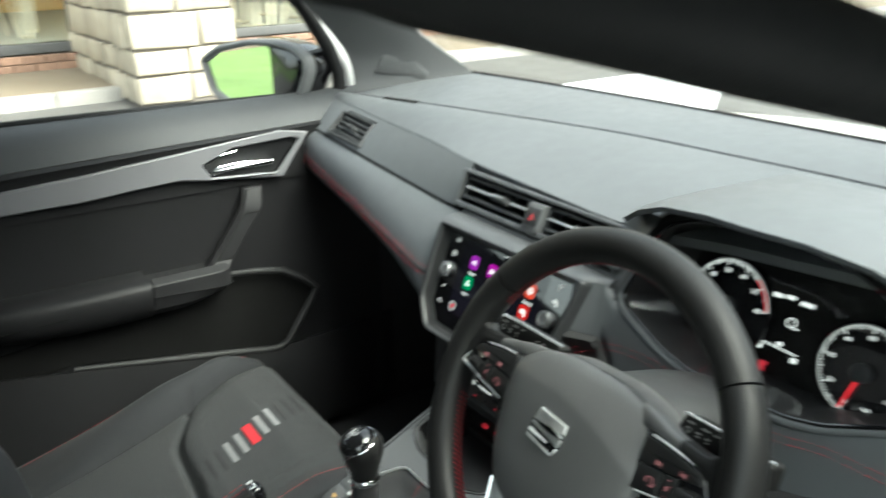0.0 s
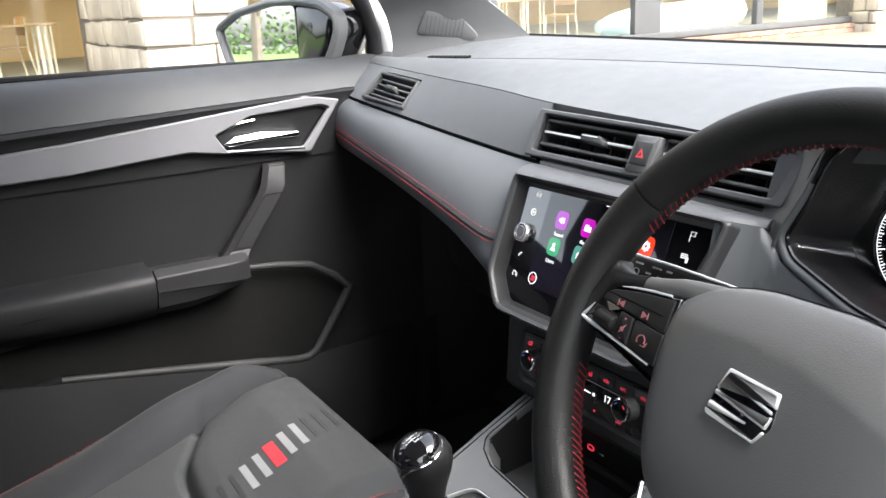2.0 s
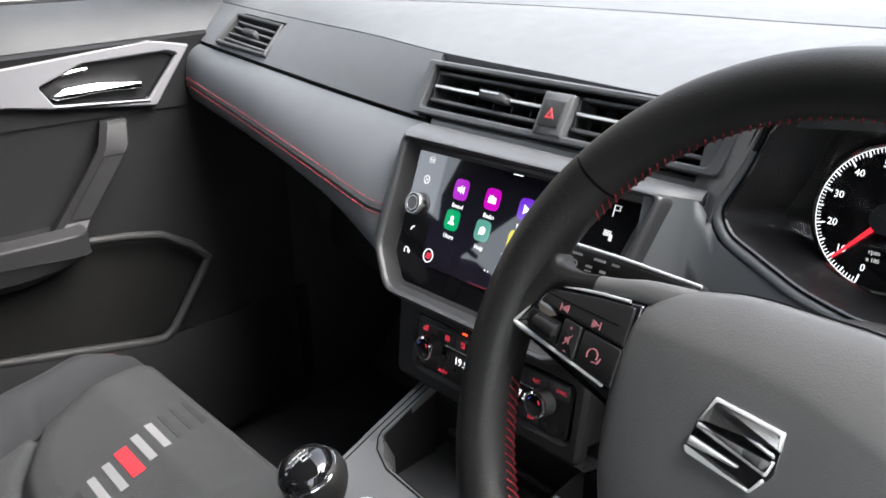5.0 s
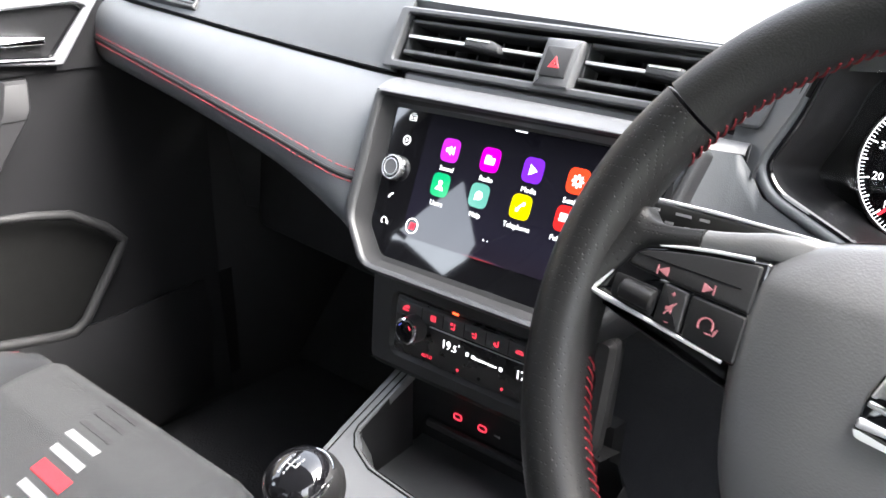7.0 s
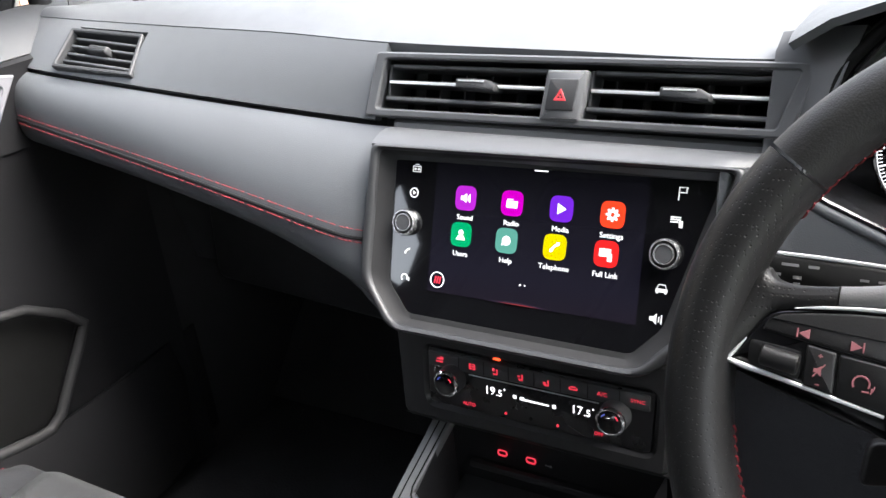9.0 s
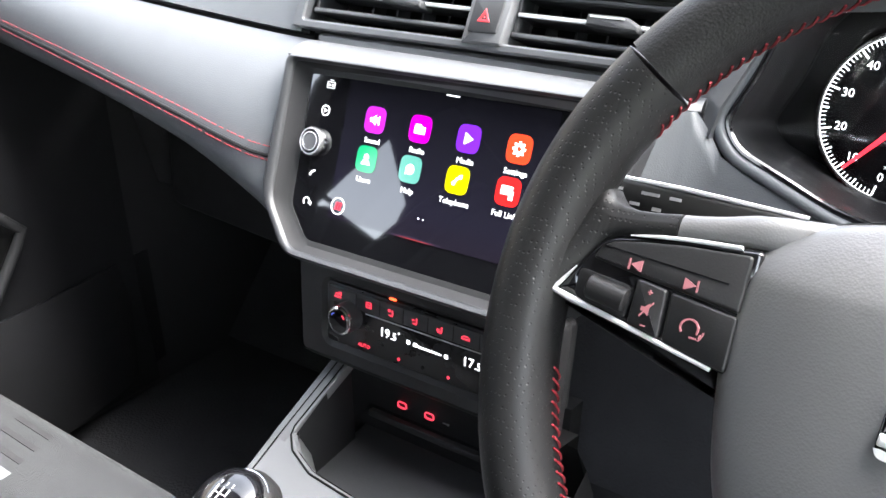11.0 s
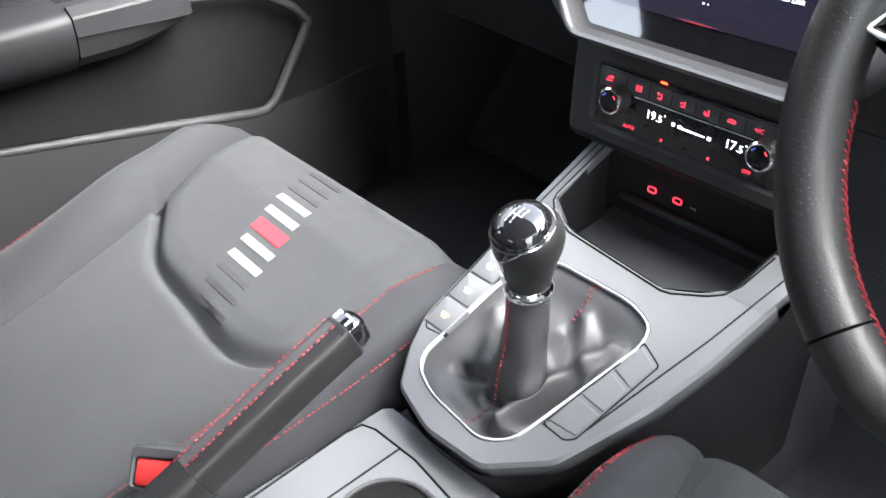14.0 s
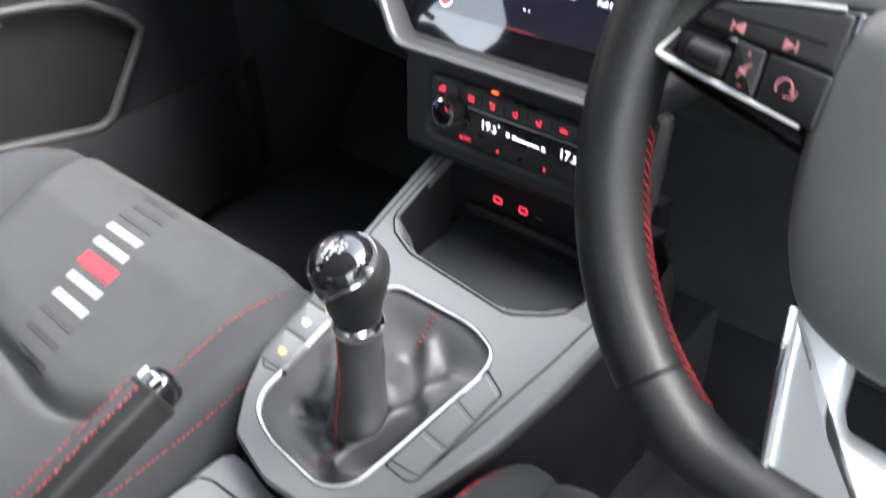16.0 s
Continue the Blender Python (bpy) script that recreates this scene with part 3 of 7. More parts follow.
for word, x, y, c in apps:
    part("app_icon", slab(SM, rounded(rect(0.0185, 0.0195, x, y), 0.006), 0.0004, 0.0008), ICM[c], disp, c.replace("_", " ") + " app icon")
    g = at(SM, x, y)
    if word == "Sound":
        it = [[(-0.005, -0.002), (-0.002, -0.002), (0.001, -0.0045), (0.001, 0.0045), (-0.002, 0.002), (-0.005, 0.002)], (0.0028, 0, 0.0009, 0.005), (0.0046, 0, 0.0009, 0.008)]
    elif word == "Radio":
        it = [(0, -0.001, 0.011, 0.0065), (-0.002, 0.0035, 0.006, 0.0009)]
    elif word == "Media":
        it = [[(-0.0035, -0.005), (0.005, 0), (-0.0035, 0.005)]]
    elif word == "Settings":
        it = [arc_band(0.002, 0.0045, 0, math.tau * 0.999, n=16)] + [(0.0051 * math.cos(k * math.tau / 8), 0.0051 * math.sin(k * math.tau / 8), 0.0019, 0.0019) for k in range(8)]
    elif word == "Users":
        it = [disc(0.0027, 0, 0.002, 12), [(-0.005, -0.005), (0.005, -0.005), (0.003, -0.001), (-0.003, -0.001)]]
    elif word == "Help":
        it = [disc(0.0045, 0, 0.0, 8), [(-0.004, -0.001), (-0.001, -0.003), (-0.0045, -0.005)]]
    elif word == "Telephone":
        it = [arc_band(0.006, 0.0082, math.pi * 0.55, math.pi * 0.95, 0.0045, -0.0045, 8), (-0.003, -0.003, 0.003, 0.003), (0.003, 0.003, 0.003, 0.003)]
    else:
        it = [(-0.001, 0.001, 0.0105, 0.007), (0.0035, -0.003, 0.004, 0.007)]
    it = [tuple(c * 0.84 for c in p) if isinstance(p, tuple) else [(a * 0.84, b * 0.84) for a, b in p] for p in it]
    part("icon_glyph", bars(g, it, 0.0008, 0.0011), LEDWHITE, disp)
    writing(word, 0.0058, at(SM, x + 0.0005, y - 0.0155, 0.0005), LEDWHITE, disp, "icon_caption", 0.0002)
part("menu_orb", bars(at(SM, -0.077, -0.031), [arc_band(0.0058, 0.0066, 0, math.tau * 0.999, n=24)], 0.0004, 0.0009), LEDWHITE, disp)
part("orb_bars", bars(at(SM, -0.077, -0.031), [[(-0.003 + k, -0.003), (-0.0018 + k, -0.003), (-0.0006 + k, 0.003), (-0.0018 + k, 0.003)] for k in (0, 0.0022, 0.0044)], 0.0004, 0.001), LEDRED, disp)
part("page_dots", bars(SM, [disc(0.0007, -0.003, -0.025, 8), disc(0.0005, 0.001, -0.025, 8)], 0.0004, 0.0009), LEDWHITE, disp)
part("pull_tab", bars(SM, [(0.006, 0.0633, 0.011, 0.0009)], 0.0004, 0.0009), LEDWHITE, disp)
# side keys printed on the glass
keys = bmesh.new()
for x, y, kind in ((-0.105, 0.0575, "radio"), (-0.106, 0.0375, "play"), (-0.108, -0.0112, "phone"), (-0.109, -0.0333, "voice"),
                   (0.114, 0.0553, "flag"), (0.1115, 0.0353, "link"), (0.106, -0.0124, "car"), (0.104, -0.0342, "speaker")):
    g = at(SM, x, y)
    it = {"radio": [(0, -0.0027, 0.0076, 0.0007), (0, 0.0017, 0.0076, 0.0007), (-0.0036, -0.0005, 0.0006, 0.0044), (0.0036, -0.0005, 0.0006, 0.0044), disc(0.0011, -0.0016, -0.0006, 10), disc(0.0011, 0.0016, -0.0006, 10), (0, 0.0032, 0.0036, 0.0006)],
          "play": [arc_band(0.0032, 0.0042, 0, math.tau * 0.999, n=20), [(-0.001, -0.0017), (0.0018, 0), (-0.001, 0.0017)]],
          "phone": [arc_band(0.0045, 0.006, math.pi * 0.55, math.pi * 0.95, 0.003, -0.003, 8)],
          "voice": [arc_band(0.0024, 0.0033, -0.6, math.pi * 1.3, n=14), (0.0045, -0.001, 0.0008, 0.003)],
          "flag": [(-0.003, 0, 0.0008, 0.0095), (0, 0.0044, 0.006, 0.0007), (-0.0004, 0.0008, 0.0052, 0.0007), [(0.0022, 0.0006), (0.0029, 0.0006), (0.0023, 0.0026), (0.0032, 0.0047), (0.0024, 0.0047), (0.0015, 0.0026)]],
          "link": [(-0.001, 0.0034, 0.0072, 0.0011), (-0.001, 0.0018, 0.0072, 0.0011), (-0.0018, 0.0002, 0.0056, 0.0011), (0.0029, -0.0012, 0.0026, 0.0050)],
          "car": [(0, -0.0012, 0.0084, 0.0026), (0, 0.0029, 0.0046, 0.0006), [(-0.0035, 0.0006), (-0.0029, 0.0006), (-0.0019, 0.0031), (-0.0025, 0.0031)], [(0.0029, 0.0006), (0.0035, 0.0006), (0.0025, 0.0031), (0.0019, 0.0031)], (-0.003, -0.0030, 0.0012, 0.001), (0.003, -0.0030, 0.0012, 0.001)],
          "speaker": [[(-0.0045, -0.0015), (-0.002, -0.0015), (0.0005, -0.004), (0.0005, 0.004), (-0.002, 0.0015), (-0.0045, 0.0015)], (0.0022, 0, 0.0008, 0.004), (0.004, 0, 0.0008, 0.0065)]}[kind]
    part("touch_key", bars(g, it, 0.0, 0.0005), PRINTWHITE, head)
for x in (-0.1105, 0.1065):
    k = part("knob", lathe(at(SM, x, 0.0125), [(0.0112, -0.002), (0.0112, 0.001), (0.0105, 0.0018), (0.0105, 0.0045), (0.0098, 0.0056), (0.0080, 0.0060)], 32), GLOSSBLACK, head, "turning knob with knurled chrome rim")
    part("knob_rim", lathe(at(SM, x, 0.0125), [(0.0106, 0.0020), (0.0110, 0.0026), (0.0110, 0.0056), (0.0104, 0.0070), (0.0093, 0.0071), (0.0090, 0.0060)], 36), KNOBRIM, k, "chrome rim")
    part("knob_groove", lathe(at(SM, x, 0.0125), [(0.0092, 0.0062), (0.0072, 0.0062)], 28), RUBBER, k)
    part("knob_inner_ring", lathe(at(SM, x, 0.0125), [(0.0076, 0.0060), (0.0075, 0.0074), (0.0066, 0.0075), (0.0064, 0.0062)], 28), KNOBRIM, k, "thin silver ring")
    part("knob_cap", lathe(at(SM, x, 0.0125), [(0.0066, 0.0062), (0.0062, 0.0068), (0.002, 0.0070), (0.0004, 0.0070)], 28), DASHTRIM, k)

# ---- climate control ----
KM = fr((0, -0.083, 0.695), (1, 0, 0), (0, 0.12, 1))
PANELBLACK = mat("satin_panel_black", (0.007, 0.007, 0.008), 0.28, vary=0.06, spec=0.35)
clim = thing("climate_panel", (0, -0.08, 0.65), "black climate control panel with red-lit keys and two dials", "climate control")
part("housing", ring(KM, rounded([(-0.128, -0.044), (0.113, -0.044), (0.117, 0.052), (-0.132, 0.052)], 0.008), rounded([(-0.1, -0.0265), (0.1, -0.0265), (0.102, 0.0265), (-0.1, 0.0265)], 0.008), -0.010, 0.002, 0.004), BLACKTRIM, clim)
part("housing_back", slab(KM, [(-0.118, -0.040), (0.098, -0.040), (0.100, 0.060), (-0.120, 0.060)], -0.05, -0.0095), ROLL, clim, "black box behind the keys")
part("chin", loft([[KM @ Vector((x, -0.0425, 0.0)), KM @ Vector((x, -0.052, -0.012)), KM @ Vector((x, -0.056, -0.045))] for x in (-0.127, 0.0, 0.112)]), BLACKTRIM, clim)
part("face", slab(KM, rounded([(-0.0995, -0.026), (0.0985, -0.026), (0.1015, 0.026), (-0.0995, 0.026)], 0.004), -0.01, 0.0, 0.0008), PANELBLACK, clim)
part("key_strip", slab(KM, rounded(rect(0.196, 0.014, 0.0, 0.0168), 0.002), -0.005, 0.0014, 0.0008), HARD, clim)
for xx in (-0.068, -0.044, -0.021, 0.002, 0.025, 0.048, 0.074):
    part("key_gap", slab(KM, rect(0.0006, 0.012, xx, 0.0168), 0.001, 0.0017), VOID, clim)
part("display_line", slab(KM, rect(0.116, 0.0006, -0.001, 0.0078), 0.0, 0.0008), BRUSHED, clim)
for x, kind in ((-0.087, "max"), (-0.055, "rear"), (-0.033, "up"), (-0.010, "mid"), (0.013, "low"), (0.036, "car")):
    g = at(KM, x, 0.0165)
    it = {"max": [(0.001, 0.0015, 0.008, 0.0016), (0, -0.0018, 0.009, 0.0016), (0.003, 0.0035, 0.004, 0.0012)],
          "rear": [(0, 0, 0.006, 0.0012), (-0.003, 0, 0.0012, 0.006), (0.003, 0, 0.0012, 0.006), (0, 0.0027, 0.007, 0.001), (0, -0.0027, 0.007, 0.001)],
          "up": [(-0.002, 0.002, 0.003, 0.003), (0.002, 0.0, 0.0014, 0.006), (0, -0.003, 0.005, 0.0014)],
          "mid": [(-0.002, 0.0005, 0.003, 0.0014), (0.002, 0.0, 0.0014, 0.006), (0, -0.003, 0.005, 0.0014)],
          "low": [(-0.002, -0.001, 0.003, 0.0025), (0.002, 0.0, 0.0014, 0.006), (0, -0.003, 0.005, 0.0014)],
          "car": [(0, -0.0012, 0.009, 0.0012), (0, 0.0015, 0.0055, 0.0012), (-0.004, 0, 0.0012, 0.002), (0.004, 0, 0.0012, 0.002)]}[kind]
    part("key_symbol", bars(g @ Matrix.Diagonal((0.78, 0.78, 1, 1)), it, 0.0014, 0.0019), LEDRED, clim)
for word, x, y, s in (("A/C", 0.06, 0.0165, 0.0052), ("SYNC", 0.0885, 0.0168, 0.0045), ("AUTO", -0.06, -0.0203, 0.0045), ("OFF", 0.057, -0.0195, 0.0045)):
    writing(word, s, at(KM, x, y, 0.0012 if y > 0 else 0.0002), LEDRED, clim, "key_lettering")
for x in (-0.025, 0.022):
    part("fan_key_mark", bars(KM, [disc(0.0013, x, -0.0208, 8)], 0.0, 0.0006), LEDRED, clim)
part("sensor_dot", bars(KM, [disc(0.0016, -0.002, -0.0205, 10)], 0.0, 0.0006), VOID, clim)
part("status_led", slab(KM, rounded(rect(0.0065, 0.0016, -0.031, 0.0285), 0.0007), 0.0015, 0.0026), LEDORANGE, clim)
for word, x in (("19", -0.0395), ("17", 0.0385)):
    writing(word, 0.0105, at(KM, x, -0.003, 0.0002), LEDWHITE, clim, "temperature_digits")
    writing(".5", 0.0085, at(KM, x + 0.0088, -0.0037, 0.0002), LEDWHITE, clim, "temperature_digits")
    part("degree_mark", bars(KM, [arc_band(0.0004, 0.0008, 0, math.tau * 0.999, x + 0.0138, 0.0008, 8)], 0.0, 0.0005), LEDWHITE, clim)
part("fan_bar", bars(KM, [[(-0.0115, -0.0052), (0.0145, -0.0052), (0.0145, -0.0040), (-0.0075, -0.0036), (-0.0082, -0.0022), (-0.0115, -0.0026)], (-0.0163, -0.0035, 0.003, 0.003), (0.019, -0.0045, 0.003, 0.003)], 0.0, 0.0005), LEDWHITE, clim)
BLUEMARK = mat("blue_dial_mark", (0.05, 0.07, 0.4), 0.4, emit=(0.15, 0.2, 1), glow=0.25)
for x in (-0.0745, 0.0712):
    dk = at(KM, x, 0.002) @ Matrix.Diagonal((0.9, 0.9, 1, 1))
    d = part("dial", lathe(dk, [(0.0138, 0.0), (0.0138, 0.006), (0.0128, 0.009), (0.0128, 0.0135), (0.0118, 0.0148), (0.0105, 0.0152)], 32), HARD, clim, "round dial with chrome edge")
    part("dial_edge", lathe(dk, [(0.0130, 0.0118), (0.0134, 0.0128), (0.0131, 0.0146), (0.0116, 0.0154), (0.011, 0.0152)], 32), CHROME, d, "thin chrome edge")
    part("dial_face", lathe(dk, [(0.0112, 0.0148), (0.0105, 0.0156), (0.002, 0.0158)], 28), GLOSSBLACK, d)
    part("dial_mark", bars(dk, [arc_band(0.0078, 0.0086, 0.45, 0.95, n=6)], 0.0152, 0.0163), LEDRED, d, "red mark")
    part("dial_mark", bars(dk, [arc_band(0.0078, 0.0086, 2.1, 2.6, n=6)], 0.0152, 0.0163), BLUEMARK, d, "blue mark")

# cheek between the middle vent and the dials
ck = [[Vector(a).lerp(Vector(b), t) + Vector((0, 0.004 * math.sin(t * math.pi), 0)) for t in span(0, 1, 6)] for a, b in (((0.158, -0.024, 0.884), (0.178, -0.030, 0.872)), ((0.158, -0.019, 0.895), (0.182, -0.026, 0.890)), ((0.159, -0.010, 0.925), (0.196, -0.019, 0.920)), ((0.160, 0.002, 0.958), (0.206, -0.011, 0.952)), ((0.162, 0.016, 0.968), (0.215, 0.0, 0.975)))]
part("binnacle_cheek", thicken(loft(ck), 0.008), DASHTRIM, dash, smooth=80)

# ---- centre console ----
SL = math.atan(0.45)
CM = fr((0, -0.205, 0.582), (1, 0, 0), (0, 1, 0.45))


def cl(x, y):
    return (x, (y + 0.205) / math.cos(SL))


def radial(poly, c, n=72, angles=None):
    """The outline poly seen from c at n even angles, or at those given."""
    out = []
    for a in angles or [k * math.tau / n for k in range(n)]:
        d = Vector((math.cos(a), math.sin(a)))
        best = None
        for i in range(len(poly)):
            p, q = Vector(poly[i]) - Vector(c), Vector(poly[(i + 1) % len(poly)]) - Vector(c)
            e = q - p
            den = d.x * e.y - d.y * e.x
            if abs(den) < 1e-12:
                continue
            t = (p.x * e.y - p.y * e.x) / den
            s = (p.x * d.y - p.y * d.x) / den
            if t > 0 and -1e-6 <= s <= 1 + 1e-6 and (best is None or t > best):
                best = t
        out.append((c[0] + d.x * best, c[1] + d.y * best))
    return out


cons = thing("center_console", (0, -0.3, 0.3), "grey plastic centre console with gear surround, tray and cup holder", "car console")
gc0 = cl(-0.004, -0.262)
outer = [cl(*p) for p in ((-0.111, -0.135), (-0.112, -0.21), (-0.112, -0.285), (-0.1, -0.315), (-0.079, -0.344), (-0.03, -0.356), (0.03, -0.352), (0.075, -0.318), (0.106, -0.25), (0.12, -0.2), (0.131, -0.137),
                          (0.0955, -0.137), (0.0895, -0.1480), (0.0810, -0.1530), (0.0480, -0.1665), (-0.0550, -0.1590), (-0.0800, -0.1500), (-0.0915, -0.135))]
bez = [cl(*p) for p in ((-0.047, -0.190), (0.036, -0.190), (0.062, -0.199), (0.066, -0.215), (0.036, -0.322), (0.014, -0.336), (-0.050, -0.331), (-0.074, -0.322), (-0.082, -0.310), (-0.074, -0.228))]
bezr = rounded(bez[::-1], 0.012)
ro, ri = radial(rounded(outer, 0.006), gc0, 96), radial(bezr, gc0, 96)
part("top_plate", ring(CM, ro, ri, -0.035, 0.0, 0.003), TRIMGREY, cons, "grey plastic gear surround")
part("tray_rail", slab(CM, [cl(-0.1095, -0.150), cl(-0.0935, -0.150), cl(-0.0885, -0.07), cl(-0.1075, -0.07)], -0.008, 0.0003, 0.0012), TRIMGREY, cons)
part("tray_rail", slab(CM, [cl(0.0945, -0.150), cl(0.1265, -0.150), cl(0.1355, -0.103), cl(0.1030, -0.103)], -0.008, 0.0003, 0.0012), TRIMGREY, cons)
skirt = inset_poly(radial(rounded(outer[:11] + [cl(0.129, -0.07), cl(-0.108, -0.07)], 0.01), gc0, 96), -0.004)
part("dark_skirt", loft([[CM @ Vector((x, y, -0.010)) for x, y in skirt], [CM @ Vector((x, y, -0.045)) for x, y in inset_poly(skirt, 0.0)], [Vector((p.x * 0.97, p.y, 0.40)) for p in [CM @ Vector((x, y, -0.05)) for x, y in skirt]]], close_u=True), DOORCARD, cons)
part("bezel", ring(CM, radial(rounded(inset_poly(bez[::-1], -0.0015), 0.0122), gc0, 96), ri, -0.01, 0.0016, 0.0006), BRUSHED, cons, "satin chrome bezel round the gaiter")
# edge line that runs along the plate
part("edge_line", tube([CM @ Vector((*cl(x, y), 0.0002)) for x, y in ((-0.1, -0.07), (-0.1025, -0.135), (-0.1035, -0.2))], 0.0008, 5), VOID, cons)
part("edge_line", tube([CM @ Vector((*cl(x, y), 0.0002)) for x, y in ((0.1245, -0.106), (0.1205, -0.125), (0.1065, -0.185), (0.0905, -0.240), (0.0770, -0.287))], 0.0008, 5), VOID, cons)
part("edge_line", tube([CM @ Vector((*cl(x, y), 0.0003)) for x, y in ((-0.0925, -0.072), (-0.0953, -0.136), (-0.0930, -0.1430), (-0.0825, -0.1528), (-0.0560, -0.1625), (0.0480, -0.1700), (0.0570, -0.1685), (0.0830, -0.1565), (0.0920, -0.1500), (0.0985, -0.1380), (0.1050, -0.106))], 0.0009, 5), VOID, cons)
# tray walls darkened in colour for the shade of the recess
TRAYWALL = mat("tray_wall_shade_black", (0.010, 0.010, 0.011), 0.55, grain=900, depth=0.00015, vary=0.1, spec=0.2)
TRAYMAT = mat("smooth_tray_rubber", (0.030, 0.031, 0.033), 0.5, grain=500, depth=0.0001, vary=0.12, broad=20, spec=0.4)
# tray, and the wall with the charging sockets
part("tray_floor", slab(fr((0.0, -0.115, 0.558), (1, 0, 0), (0, 1, 0.08)), rect(0.2, 0.15, 0.004, 0), -0.004, 0.0), TRAYMAT, cons)
part("tray_side", loft([[(-0.0915, y, 0.54), (-0.0905, y, z)] for y, z in ((-0.16, 0.6), (-0.07, 0.642))]), TRAYWALL, cons)
part("tray_side", loft([[(x - 0.003, y, 0.54), (x, y, z)] for x, y, z in ((0.0945, -0.137, 0.611), (0.107, -0.07, 0.642))]), TRAYWALL, cons)
part("tray_front", loft([[(x, y, 0.54), (x, y, z)] for x, y, z in ((-0.0915, -0.135, 0.612), (-0.080, -0.150, 0.606), (-0.055, -0.159, 0.602), (0.048, -0.1665, 0.598), (0.081, -0.153, 0.605), (0.0895, -0.148, 0.607), (0.0955, -0.137, 0.612))]), TRAYWALL, cons)
part("socket_wall", slab(fr((0, -0.046, 0.60), (1, 0, 0), (0, 0.12, 1)), rect(0.205, 0.10), -0.02, 0.0), TRAYWALL, cons)
part("wall_ledge", slab(fr((0.01, -0.052, 0.583), (1, 0, 0), (0, 0.12, 1)), rect(0.19, 0.006), 0.0, 0.006, 0.001), ROLL, cons)
UM = fr((0, -0.0480, 0.598), (1, 0, 0), (0, 0.12, 1))
for x in (-0.054, -0.025):
    o, i = rounded(rect(0.0100, 0.0066, x, 0), 0.0028), rounded(rect(0.0076, 0.0042, x, 0), 0.0018)
    s = part("charging_socket", ring(UM, o, i, -0.002, 0.0012, 0.0002), LEDRED, cons, "socket outlined by red light")
part("socket_mark", bars(UM, [(-0.008, -0.001, 0.006, 0.0008), (-0.0055, -0.001, 0.0018, 0.0018)], 0.0, 0.0007), PRINTGREY, cons)
part("embossed_bars", bars(UM, [(-0.042, 0.0205, 0.026, 0.003), (-0.04, 0.0155, 0.017, 0.0022)], 0.0, 0.0007), PRINTGREY, cons, "unreadable grey print above the sockets")
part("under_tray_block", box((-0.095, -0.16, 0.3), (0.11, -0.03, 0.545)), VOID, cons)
# switches beside the gaiter
lb = [cl(*p) for p in ((-0.109, -0.205), (-0.1075, -0.285), (-0.1, -0.2945), (-0.079, -0.2915), (-0.076, -0.228), (-0.085, -0.205))]
part("switch_surround", ring(CM, rounded(lb, 0.003), rounded(inset_poly(lb, 0.0012), 0.003), -0.004, 0.0005, 0.0002), VOID, cons)
AMBER = mat("amber_lamp", (0.5, 0.3, 0.1), 0.5, emit=(1, 0.55, 0.15), glow=0.4)
for y0, y1 in ((-0.2345, -0.2095), (-0.2615, -0.2365), (-0.2895, -0.2635)):
    sw = part("switch", slab(CM, rounded([cl(-0.1065, y0), cl(-0.079, y0), cl(-0.0765, y1), cl(-0.1065, y1)], 0.002), -0.004, 0.0016, 0.001), TRIMGREY, cons, "flat grey push switch")
    c = cl(-0.0925, (y0 + y1) / 2)
    part("switch_mark", bars(CM, [(c[0], c[1], 0.008, 0.003), (c[0], c[1] - 0.003, 0.005, 0.0015)], 0.0012, 0.0021), AMBER if y0 < -0.28 else PRINTWHITE, sw)
for k in range(3):
    t0, t1 = k / 3 + 0.02, (k + 1) / 3 - 0.02
    a, b = Vector((0.0685, -0.213)), Vector((0.0475, -0.298))
    c, d = Vector((0.0875, -0.2225)), Vector((0.0735, -0.296))
    q = [a.lerp(b, t0), a.lerp(b, t1), c.lerp(d, t1), c.lerp(d, t0)]
    part("blank_switch", slab(CM, rounded([cl(*p) for p in q], 0.0018), -0.004, 0.0012, 0.001), TRIMGREY, cons, "blank grey switch cover", smooth=15)
rb = [cl(*p) for p in ((0.0665, -0.2105), (0.0895, -0.2205), (0.0755, -0.2965), (0.0685, -0.302), (0.0455, -0.301))]
part("switch_surround", ring(CM, rounded(rb, 0.003), rounded(inset_poly(rb, 0.0012), 0.003), -0.004, 0.0005, 0.0002), VOID, cons)
# rear half: flat top with the cup holder
RM = fr((0, -0.6, 0.488), (1, 0, 0), (0, 1, -0.02))
rp = [(-0.090, -0.40), (0.075, -0.40), (0.075, 0.20), (0.055, 0.262), (-0.101, 0.262), (-0.100, 0.230), (-0.0945, 0.085)]
cup = (0.000, 0.1805)
part("rear_top", ring(RM, radial(rounded(rp, 0.012), cup, 80), radial(disc(0.0385, *cup, 40), cup, 80), -0.03, 0.0, 0.004), TRIMGREY, cons)
part("cup_well", lathe(at(RM, *cup), [(0.0385, -0.002), (0.037, -0.05), (0.036, -0.075), (0.01, -0.078)], 40), VOID, cons)
part("cup_rim", ring(at(RM, *cup), disc(0.0415, n=40), disc(0.038, n=40), -0.004, 0.0018, 0.001), HARD, cons)
for line in (((-0.083, -0.2), (-0.0855, 0.085), (-0.0955, 0.210), (-0.0935, 0.226), (-0.0815, 0.2312), (-0.0317, 0.2345), (0.0429, 0.2270), (0.066, 0.215)), ((-0.0505, 0.2335), (-0.0470, 0.146), (-0.046, -0.1))):
    part("lid_line", tube([RM @ Vector((*p, 0.0003)) for p in line], 0.0010, 5), VOID, cons)
